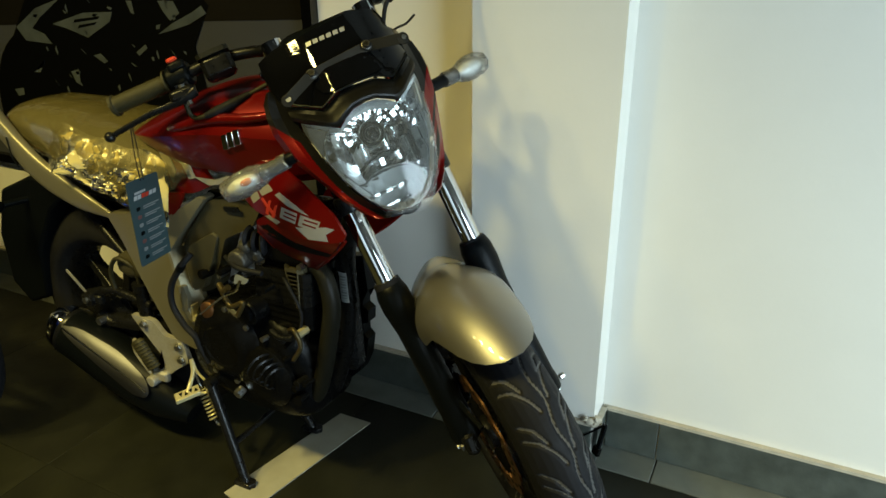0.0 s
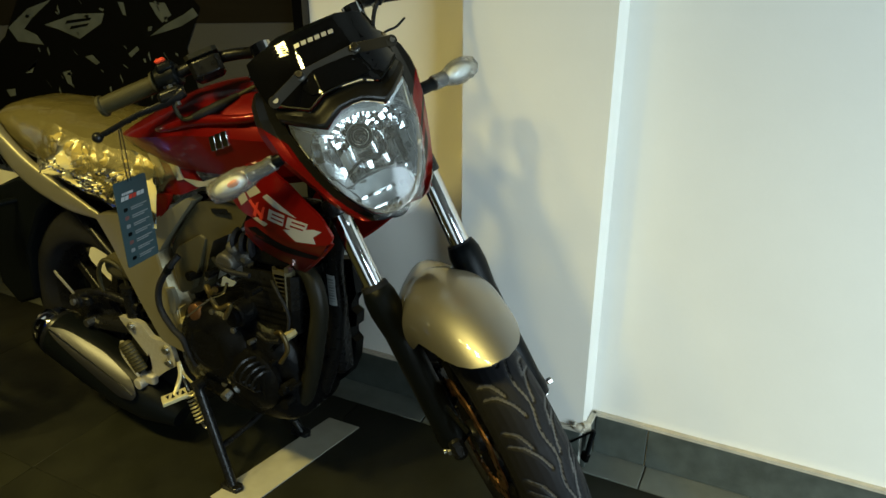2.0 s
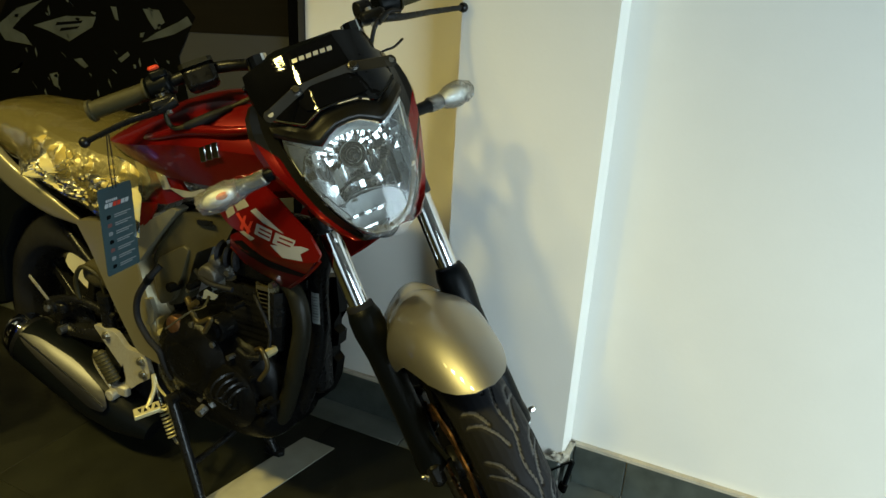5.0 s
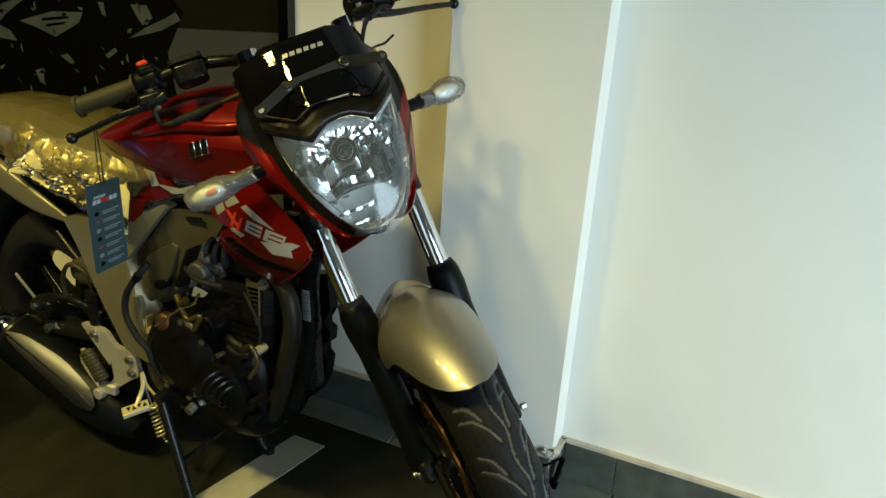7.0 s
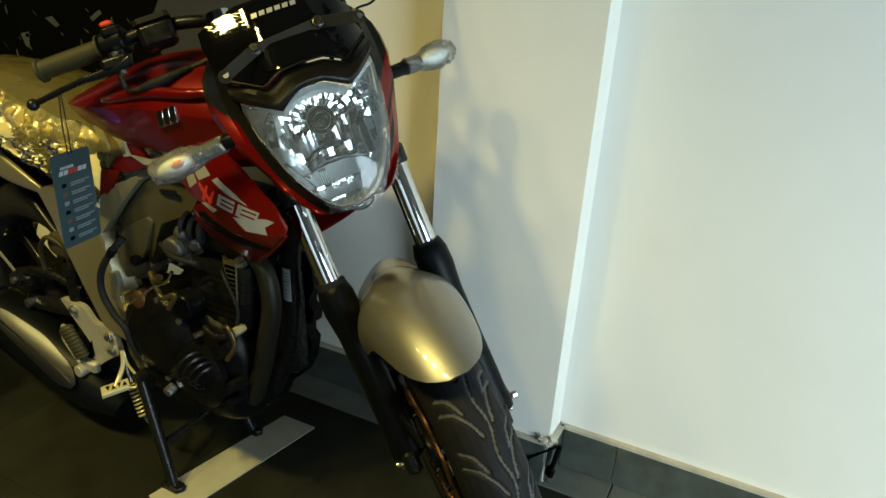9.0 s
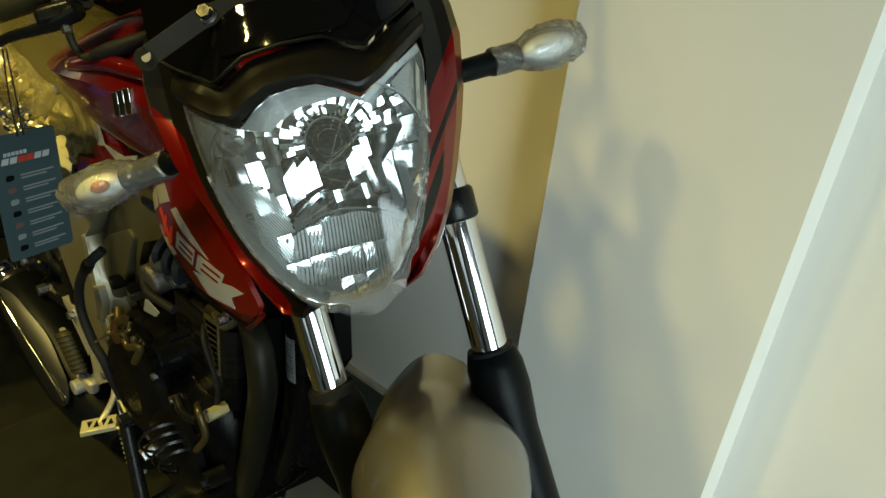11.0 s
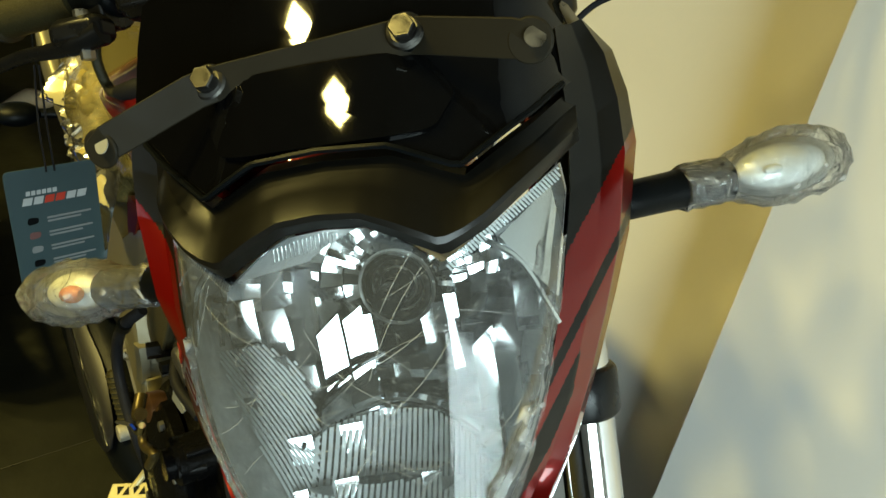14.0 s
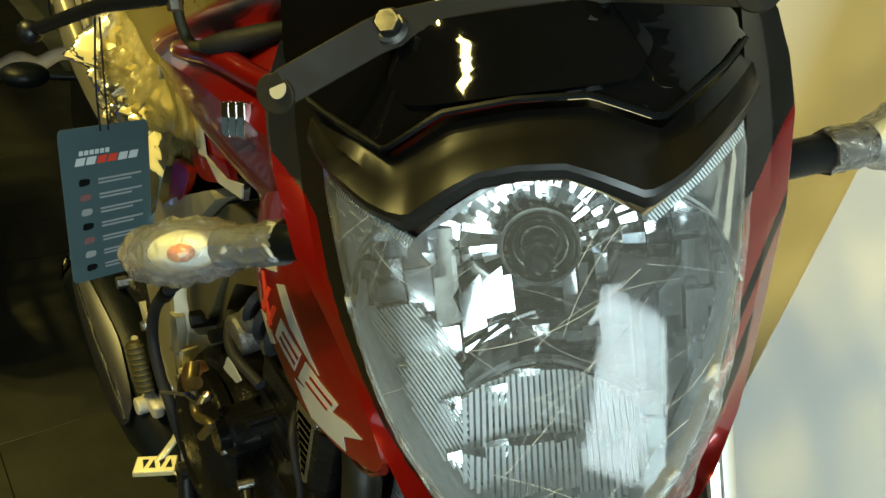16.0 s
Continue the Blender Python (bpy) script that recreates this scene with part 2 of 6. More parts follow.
def block(c, s, m=Matrix(), ease=0.0):
    """A box with centre c and size s; ease chamfers its long corners."""
    x, y, z = (v / 2 for v in s)
    e = min(ease, x * 0.9, y * 0.9)
    base = [(-x + e, -y), (x - e, -y), (x, -y + e), (x, y - e), (x - e, y), (-x + e, y), (-x, y - e), (-x, -y + e)] if e else [(-x, -y), (x, -y), (x, y), (-x, y)]
    rings = [[(px, py, -z) for px, py in base], [(px, py, z) for px, py in base]]
    if e:
        f = [(px * (1 - e / x), py * (1 - e / y)) for px, py in base]
        rings = [[(px, py, -z) for px, py in f], [(px, py, -z + e) for px, py in base], [(px, py, z - e) for px, py in base], [(px, py, z) for px, py in f]]
    return xf(loft(rings), m @ Matrix.Translation(c))


def fan(outline, centre, fn, n=8):
    """A sheet over a star-shaped outline of (u, v), put into space by fn(u, v)."""
    cu, cv = centre
    rings = [[fn(cu + (u - cu) * k / n, cv + (v - cv) * k / n) for u, v in outline] for k in range(1, n + 1)]
    verts, faces = loft(rings, cap=False)
    verts.append(Vector(fn(cu, cv)))
    m = len(outline)
    faces += [(len(verts) - 1, (j + 1) % m, j) for j in range(m)]
    return verts, faces


def dense(outline, step):
    out = []
    for (a, b), (c, d) in zip(outline, outline[1:] + outline[:1]):
        k = max(1, int(math.hypot(c - a, d - b) / step))
        out += [(a + (c - a) * i / k, b + (d - b) * i / k) for i in range(k)]
    return out


def rounded(outline, r=0.3, k=3):
    """Round the corners of a polygon by quadratic curves."""
    out, n = [], len(outline)
    for i in range(n):
        p, a, b = (Vector(outline[j % n]) for j in (i, i - 1, i + 1))
        s, e = p.lerp(a, r), p.lerp(b, r)
        out += [tuple(s * (1 - t) ** 2 + p * 2 * t * (1 - t) + e * t * t) for t in (j / k for j in range(k + 1))]
    return out


def plate(outline, fn, thick, n=4, step=0.02):
    """A curved sheet with thickness: front fn(u, v, 0), back fn(u, v, thick)."""
    o = dense(outline, step)
    c = (sum(p[0] for p in o) / len(o), sum(p[1] for p in o) / len(o))
    v1, f1 = fan(o, c, lambda u, v: fn(u, v, 0.0), n)
    v2, f2 = fan(o, c, lambda u, v: fn(u, v, thick), n)
    k, m = len(v1), len(o)
    e = (n - 1) * m
    rim = [(e + j, e + (j + 1) % m, k + e + (j + 1) % m, k + e + j) for j in range(m)]
    return v1 + v2, f1 + [tuple(i + k for i in reversed(q)) for q in f2] + rim


def coil(a, b, big, small, turns, seg=8):
    h = (Vector(b) - Vector(a)).length
    m = along(a, b)
    n = int(turns * 14)
    pts = [m @ Vector((big * math.cos(2 * math.pi * turns * i / n), big * math.sin(2 * math.pi * turns * i / n), h * i / n)) for i in range(n + 1)]
    return tube(pts, small, seg, 1)


def ball(c, rx, ry, rz, m=Matrix(), nu=16, nv=10):
    rings = []
    for i in range(1, nv):
        a = math.pi * i / nv
        rings.append([(c[0] + rx * math.sin(a) * math.cos(2 * math.pi * j / nu), c[1] + ry * math.sin(a) * math.sin(2 * math.pi * j / nu), c[2] - rz * math.cos(a)) for j in range(nu)])
    return xf(loft(rings), m)


def solid(name, g, mat, parent=None, label="", sharp=40, bevel=0.0, sub=0, mats=None, pick=None):
    """One mesh object from verts and faces, in world metres, under a thing or a part."""
    me = bpy.data.meshes.new(name)
    me.from_pydata([tuple(v) for v in g[0]], [], g[1])
    bm = bmesh.new()
    bm.from_mesh(me)
    bmesh.ops.recalc_face_normals(bm, faces=bm.faces)
    bm.to_mesh(me)
    bm.free()
    me.materials.append(mat)
    if mats:
        for extra in mats:
            me.materials.append(extra)
        for p in me.polygons:
            p.material_index = pick(p.center)
    me.shade_smooth()
    if sharp < 180:
        me.set_sharp_from_angle(angle=radians(sharp))
    ob = new(name, me)
    if bevel:
        mod = ob.modifiers.new("bevel", "BEVEL")
        mod.width, mod.segments, mod.limit_method, mod.angle_limit = bevel, 2, "ANGLE", radians(35)
    if sub:
        mod = ob.modifiers.new("round", "SUBSURF")
        mod.levels = mod.render_levels = sub
    if parent is not None:
        ob.parent = parent
        if parent.type == "EMPTY":
            ob.matrix_parent_inverse = Matrix.Translation(parent.location).inverted()
    if label:
        tagged(ob, label)
    return ob


def thing(name, base, label, category, group="", kind=""):
    ob = new(name)
    ob.location = base
    ob.empty_display_size = 0.05
    return tagged(ob, label, category, group, kind)

# ---- the room ----
YW, YP = 1.655, 1.568  # wall plane and pillar face


def wall(name, g, mat, label, category="wall"):
    return tagged(solid(name, g, mat), label, category, kind="structure")


wall("wall_north", block((-0.9, YW + 0.1, 1.5), (8.6, 0.2, 3.0)), WALL, "plain cream painted plaster wall of the showroom")
wall("pillar", block((0.1285, (YP + YW) / 2, 1.5), (0.333, YW - YP, 3.0)), WALL, "shallow cream painted pillar projecting from the wall", "pillar")
# far walls are out of view, coloured dark so that blacks stay deep
wall("wall_west", block((-5.1, -1.2, 1.5), (0.2, 5.71, 3.0)), PANEL, "unseen far end wall of the showroom, darkened to cut bounced light")
wall("wall_south", join(block((-2.8, -4.15, 1.5), (4.8, 0.2, 3.0)), block((2.7, -4.15, 1.5), (1.4, 0.2, 3.0)), block((0.8, -4.15, 0.1), (2.39, 0.2, 0.2)), block((0.8, -4.15, 2.7), (2.39, 0.2, 0.6))), CEIL, "unseen wall at the back of the showroom, darkened to cut bounced light")
wall("wall_east", join(block((3.0, -2.3875, 1.5), (0.2, 3.325, 3.0)), block((3.0, 1.39, 1.5), (0.2, 0.53, 3.0)), block((3.0, 0.2, 0.05), (0.2, 1.849, 0.1)), block((3.0, 0.2, 2.5), (0.2, 1.849, 1.0))), WALL, "cream painted wall with a large shop window")
wall("ceiling", block((-0.9, -1.2, 3.05), (8.6, 5.7, 0.1)), CEIL, "plain unseen ceiling, darkened to cut bounced light", "ceiling")
win = tagged(new("window_1"), "large clear shop window with a metal frame", "window", kind="structure")
solid("window_frame", join(block((3.0, -0.699, 1.05), (0.08, 0.05, 1.9)), block((3.0, 1.099, 1.05), (0.08, 0.05, 1.9)), block((3.0, 0.2, 0.125), (0.08, 1.74, 0.05)), block((3.0, 0.2, 1.975), (0.08, 1.74, 0.05)), block((3.0, 0.2, 1.05), (0.06, 0.05, 1.79))), STEEL, win)
pane = solid("pane", block((3.0, 0.2, 1.05), (0.008, 1.74, 1.8)), PANE, win)
pane.visible_shadow = False
win2 = tagged(new("window_2"), "clear shop front window behind the showroom", "window", kind="structure")
solid("window_frame", join(block((-0.375, -4.15, 1.3), (0.05, 0.08, 2.19)), block((1.975, -4.15, 1.3), (0.05, 0.08, 2.19)), block((0.8, -4.15, 0.226), (2.29, 0.08, 0.05)), block((0.8, -4.15, 2.37), (2.29, 0.08, 0.05))), STEEL, win2)
pane2 = solid("pane", block((0.8, -4.15, 1.3), (2.29, 0.008, 2.1)), PANE, win2)
pane2.visible_shadow = False
ground = wall("ground", block((0, 0, -0.16), (400, 400, 0.1)), GROUT, "grey paved ground outside the shop", "ground")

for lx, ly, lw in LAMPS:
    lamp = thing("ceiling_lamp", (lx, ly, 2.97), "square recessed ceiling lamp with warm light", "lamp", "ceiling lamps")
    solid("frame", join(*(xf(block((0.13, 0, 0), (0.04, 0.3, 0.04)), Matrix.Translation((lx, ly, 2.97)) @ Matrix.Rotation(a * math.pi / 2, 4, "Z")) for a in range(4))), STEEL, lamp)

# floor slab, tiles and skirting
slab = wall("floor", block((-0.9, -1.2, -0.055), (8.6, 5.71, 0.1)), GROUT, "dark slate tile floor with thin joints", "floor")
tile_big = block((0, 0, 0), (0.599, 0.599, 0.009), ease=0.001)


def piece(name, g, mat, parent, places):
    first = solid(name, g, mat, parent, sharp=30)
    first.location = places[0]
    for p in places[1:]:
        ob = bpy.data.objects.new(name, first.data)
        scene.collection.objects.link(ob)
        ob.parent, ob.location = parent, p
    return first


skirt = wall("baseboard", block((-0.9, YW - 0.004, 0.055), (8.6, 0.006, 0.11)), CEMENT, "slate tile skirting with a rough cement edge on top", "baseboard")
piece("skirting_tile", block((0, 0, 0), (0.5992, 0.012, 0.112), ease=0.0006), SKIRT, skirt, [(0.743 + 0.6 * i, YW - 0.007, 0.058) for i in range(5)] + [(-0.357 - 0.6 * i, YW - 0.007, 0.058) for i in range(8)])
piece("skirting_tile_cut", block((0, 0, 0), (0.325, 0.012, 0.112), ease=0.0015), SKIRT, skirt, [(0.1285, YP - 0.007, 0.058)])
piece("skirting_tile_return", block((0, 0, 0), (0.012, 0.075, 0.112), ease=0.0015), SKIRT, skirt, [(0.302, 1.604, 0.058)])
piece("skirting_tile_short", block((0, 0, 0), (0.13, 0.012, 0.112), ease=0.0015), SKIRT, skirt, [(0.375, YW - 0.007, 0.058)])
solid("filler", join(block((0.1285, YP - 0.006, 0.118), (0.345, 0.013, 0.008)), block((0.303, 1.605, 0.118), (0.013, 0.085, 0.008)), block((1.9, YW - 0.0065, 0.118), (3.2, 0.015, 0.008)), block((-2.55, YW - 0.0065, 0.118), (5.0, 0.015, 0.008)), *(ball((0.29 + 0.014 * math.sin(k * 2.4), 1.562 - 0.003 * (k % 3), 0.118 + 0.006 * (k % 4)), 0.003 + 0.002 * (k % 3), 0.004, 0.003 + 0.002 * (k % 2), Matrix(), 8, 6) for k in range(9)), ball((0.298, 1.572, 0.122), 0.018, 0.014, 0.016), ball((0.285, 1.562, 0.124), 0.014, 0.01, 0.01)), CEMENT, skirt)

# ---- the framed picture on the wall ----
pic = thing("framed_poster", (-1.4, 1.64, 0.45), "large framed showroom poster of a dark sports motorcycle", "poster")
PX0, PX1, PZ0, PZ1 = -2.35, -0.52, 0.52, 1.75


def sheet(y, pts, t=0.0006):
    k = len(pts)
    vs = [(x, y, z) for x, z in pts] + [(x, y + t, z) for x, z in pts]
    return vs, [tuple(range(k)), tuple(range(2 * k - 1, k - 1, -1))] + [(i, (i + 1) % k, k + (i + 1) % k, k + i) for i in range(k)]


POST_FLOOR = material("poster_grey", (0.055, 0.057, 0.064), 0.6, grain=0.2, scale=5, spec=0.1)
POST_BROWN = material("poster_brown", (0.009, 0.0075, 0.005), 0.6, grain=0.5, scale=7, aniso=(1, 1, 6), spec=0.1)
POST_BLACK = material("poster_black", (0.0012, 0.0014, 0.0016), 0.6, grain=0.3, scale=9, spec=0.08)
POST_PALE = material("poster_pale", (0.085, 0.098, 0.105), 0.6, grain=0.6, scale=14, dark=0.3, spec=0.1)
solid("frame", join(block(((PX0 + PX1) / 2, 1.64, PZ0), (PX1 - PX0 + 0.03, 0.03, 0.03)), block(((PX0 + PX1) / 2, 1.64, PZ1), (PX1 - PX0 + 0.03, 0.03, 0.03)), block((PX0, 1.64, (PZ0 + PZ1) / 2), (0.03, 0.03, PZ1 - PZ0 - 0.031)), block((PX1, 1.64, (PZ0 + PZ1) / 2), (0.03, 0.03, PZ1 - PZ0 - 0.031))), GLOSS, pic, "slim black frame")
solid("picture", sheet(1.648, [(PX0, PZ0), (PX1, PZ0), (PX1, PZ1), (PX0, PZ1)]), POST_FLOOR, pic, "grey ground of the picture")
solid("picture_backdrop", sheet(1.6465, [(PX0, 0.96), (PX1, 1.045), (PX1, PZ1), (PX0, PZ1)]), POST_BROWN, pic, "brown backdrop printed above the ground")


def disc2(cx, cz, rx, rz, n=40):
    return [(cx + rx * math.cos(2 * math.pi * i / n), cz + rz * math.sin(2 * math.pi * i / n)) for i in range(n)]


solid("printed_motorcycle", join(sheet(1.645, disc2(-1.62, 0.68, 0.27, 0.3)), sheet(1.6446, [(-1.75, 0.93), (-1.6, 1.1), (-1.3, 1.2), (-0.95, 1.16), (-0.86, 1.07), (-0.93, 0.96), (-0.9, 0.8), (-0.98, 0.62), (-1.2, 0.5), (-1.5, 0.5)])), POST_BLACK, pic, "dark motorcycle silhouette printed on the poster")
pale = [[(-1.7, 0.983), (-1.584, 1.045), (-1.459, 1.077), (-1.57, 1.018), (-1.622, 0.982), (-1.568, 0.967), (-1.541, 0.937), (-1.666, 0.942)], [(-1.519, 0.999), (-1.367, 1.037), (-1.239, 1.043), (-1.258, 1.014), (-1.366, 0.964), (-1.455, 0.988)], [(-1.065, 0.986), (-1.002, 1.019), (-0.921, 1.051), (-0.886, 1.069), (-0.87, 1.049), (-0.939, 1.018), (-1.007, 1.0)], [(-1.048, 1.078), (-0.988, 1.079), (-0.97, 1.047), (-1.009, 1.025), (-1.03, 1.048)], [(-1.174, 1.076), (-1.151, 1.076), (-1.148, 1.039), (-1.161, 1.042)], [(-1.358, 0.911), (-1.325, 0.919), (-1.298, 0.897), (-1.315, 0.889)], [(-1.666, 0.841), (-1.613, 0.862), (-1.592, 0.888), (-1.631, 0.843)], [(-1.479, 0.855), (-1.44, 0.865), (-1.446, 0.815), (-1.465, 0.821)], [(-1.79, 0.776), (-1.74, 0.784), (-1.743, 0.761), (-1.775, 0.754)], [(-1.168, 0.93), (-1.125, 0.955), (-1.118, 0.945), (-1.157, 0.921)]]
rng = random.Random(4)
for _ in range(60):
    cx, cz, s = rng.uniform(-1.6, -0.95), rng.uniform(0.62, 1.1), rng.uniform(0.004, 0.016)
    a = rng.uniform(0, 3)
    pale.append([(cx + s * math.cos(a), cz + s * math.sin(a)), (cx + 0.004, cz - 0.006), (cx - s * math.cos(a) * 0.8, cz - s * math.sin(a)), (cx - 0.006, cz + 0.004)])
for p in pale:
    solid("printed_highlight", sheet(1.6436, p), POST_PALE, pic)
for p in [[(-1.409, 1.016), (-1.296, 1.029), (-1.304, 1.021), (-1.418, 1.006)], [(-1.394, 1.0), (-1.311, 1.012), (-1.324, 1.004), (-1.403, 0.99)]]:
    solid("printed_slot", sheet(1.6426, p), POST_BLACK, pic)

# ---- the motorcycle ----
Y0 = 1.237
bike = thing("motorcycle", (-0.45, Y0, 0.0), "red and silver naked motorcycle on its centre stand", "motorcycle")
# steered front end: x ahead of the fork, y to the left, z up the fork
MF = Matrix(((0.5751, 0.6671, -0.4735, 0.026), (-0.7472, 0.664, 0.0279, 1.225), (0.333, 0.3377, 0.8804, 0.649), (0, 0, 0, 1)))
MW = MF @ pose(0, 0.014, 0, 0, 0, 4)
MLEG = MF @ pose(0, 0, 0, 1.9)
AX = -0.36  # axle below the fork boots


def front(name, g, mat, parent=bike, label="", m=MF, **kw):
    return solid(name, xf(g, m), mat, parent, label, **kw)


# front wheel
wheel = front("front_wheel", turned([(0.034, -0.06), (0.036, -0.05), (0.028, -0.03), (0.028, 0.03), (0.036, 0.05), (0.034, 0.06)], 28, Matrix.Translation((0, 0, AX)) @ pose(0, 0, 0, 90)), SATIN, bike, "black cast alloy front wheel", MW)


def tyre(centre, rad, half, m, parent, grooves):
    nu, nv = (960, 92) if grooves else (180, 40)
    prof = [(0.0, 1.0), (0.2, 0.9955), (0.4, 0.98), (0.6, 0.95), (0.78, 0.905), (0.92, 0.85), (1.0, 0.78), (0.98, 0.71), (0.62, 0.66)]
    s = np.linspace(-1, 1, nv)
    t = np.abs(s) * (len(prof) - 1)
    k = np.minimum(t.astype(int), len(prof) - 2)
    pr = np.array(prof)
    pw, ph = (pr[k] + (pr[k + 1] - pr[k]) * (t - k)[:, None]).T
    y, r = np.sign(s) * pw * half, ph * rad
    th = np.arange(nu) * 2 * np.pi / nu
    depth = np.zeros((nu, nv))
    per = 2 * np.pi / 20
    if grooves:
        u = (th[:, None] % per) / per + 0 * y[None, :]
        v = y[None, :] / half + 0 * th[:, None]

        def cut(a, b, w):
            ax, ay, bx, by = *a, *b
            near = np.full_like(u, 9.0)
            for sh in (-1, 0, 1):
                du, dv = (bx - ax) * per * rad, (by - ay) * half
                pu, pv = (u + sh - ax) * per * rad, (v - ay) * half
                q = np.clip((pu * du + pv * dv) / (du * du + dv * dv), 0, 1)
                near = np.minimum(near, np.hypot(pu - q * du, pv - q * dv))
            return np.clip(1.6 - near / w, 0, 1)
        wave = [(i / 8, 0.16 + 0.07 * math.sin(2 * math.pi * i / 8)) for i in range(9)]
        for a, b in zip(wave, wave[1:]):
            depth = np.maximum(depth, cut(a, b, 0.0022))
        for path in ([(0.1, -0.06), (0.35, -0.22), (0.6, -0.5), (0.72, -0.8)], [(0.55, -0.3), (0.85, -0.5), (1.0, -0.78)], [(0.25, 0.36), (0.5, 0.42), (0.8, 0.6), (0.95, 0.85)], [(0.75, 0.5), (1.05, 0.62), (1.2, 0.86)]):
            for a, b in zip(path, path[1:]):
                depth = np.maximum(depth, cut(a, b, 0.0026))
    rr = r[None, :] - 0.0045 * depth
    verts = [(centre[0] + rr[i, j] * math.cos(th[i]), centre[1] + y[j], centre[2] + rr[i, j] * math.sin(th[i])) for i in range(nu) for j in range(nv)]
    faces = [(i * nv + j, ((i + 1) % nu) * nv + j, ((i + 1) % nu) * nv + j + 1, i * nv + j + 1) for i in range(nu) for j in range(nv - 1)]
    ob = solid("tyre", xf((verts, faces), m), RUBBER, parent, "black rubber road tyre with curved grooves", sharp=180)
    ob.data.materials.append(SLIT)
    deep = (depth[:, :-1] > 0.85)
    idx = np.zeros(len(ob.data.polygons), dtype=np.int32)
    idx[: deep.size] = deep.ravel()
    ob.data.polygons.foreach_set("material_index", idx)
    return ob


tyre((0, 0, AX), 0.3, 0.057, MW, wheel, True)
YAX = pose(0, 0, 0, 90)


def rim_of(cx, cy, cz, r0, half, m, parent, mat, stripe=None):
    c = Matrix.Translation((cx, cy, cz)) @ YAX
    solid("rim", xf(turned([(r0, -half), (r0 + 0.012, -half), (r0 + 0.012, -half + 0.006), (r0 - 0.004, -half + 0.014), (r0 - 0.012, 0), (r0 - 0.004, half - 0.014), (r0 + 0.012, half - 0.006), (r0 + 0.012, half), (r0, half), (r0 - 0.02, half * 0.5), (r0 - 0.022, 0), (r0 - 0.02, -half * 0.5), (r0, -half)], 72, c, cap=False), m), mat, parent, "black alloy rim")
    if stripe:
        solid("rim_stripe", xf(turned([(r0 + 0.003, half + 0.0006), (r0 + 0.009, half + 0.0006), (r0 + 0.009, half + 0.0014), (r0 + 0.003, half + 0.0014), (r0 + 0.003, half + 0.0006)], 72, c, cap=False), m), stripe, parent, "red rim tape")
    for i in range(6):
        a = math.pi * 2 * i / 6 + 0.3
        d = Vector((math.cos(a), 0, math.sin(a)))
        q = Vector((-d.z, 0, d.x))
        o = Vector((cx, cy, cz))
        rings = [[o + d * rr + q * w * sq + Vector((0, hh * sy, 0)) for sq, sy in ((-1, -1), (1, -1), (1, 1), (-1, 1))] for rr, w, hh in ((0.03, 0.02, 0.03), (0.09, 0.012, 0.02), (0.16, 0.012, 0.016), (r0 - 0.012, 0.02, 0.02))]
        solid("spoke", xf(loft(rings), m), mat, parent, bevel=0.003)


rim_of(0, 0, AX, 0.204, 0.036, MW, wheel, SATIN)
# brake disc with a wavy edge and round holes, bronze
N = 180
ring_o = [((0.131 + 0.005 * math.sin(10 * 2 * math.pi * i / N)) * math.cos(2 * math.pi * i / N), (0.131 + 0.005 * math.sin(10 * 2 * math.pi * i / N)) * math.sin(2 * math.pi * i / N)) for i in range(N)]
ring_i = [(x * 0.75 if i % 9 < 7 else x * 0.7, z * 0.75 if i % 9 < 7 else z * 0.7) for i, (x, z) in enumerate(ring_o)]
disc_rings = [[(x, y, AX + z) for x, z in ring] for y, ring in ((-0.052, ring_o), (-0.056, ring_o), (-0.056, ring_i), (-0.052, ring_i), (-0.052, ring_o))]
disc = front("brake_disc", loft(disc_rings, cap=False), BRASS, wheel, "bronze wavy brake disc", MW)
for i in range(30):
    a = 2 * math.pi * i / 30
    rr = 0.115 + 0.009 * (i % 3 - 1)
    front("disc_hole", turned([(0.0045, -0.0006), (0.0045, 0.0006)], 10, Matrix.Translation((rr * math.cos(a), -0.0566, AX + rr * math.sin(a))) @ YAX), BLACK, disc, "", MW)
front("disc_carrier", turned([(0.05, -0.051), (0.098, -0.051), (0.1, -0.055), (0.05, -0.058)], 40, Matrix.Translation((0, 0, AX)) @ pose(0, 0, 0, -90) @ Matrix.Scale(-1, 4, (0, 0, 1))), BRASS, wheel, "bronze disc carrier", MW)

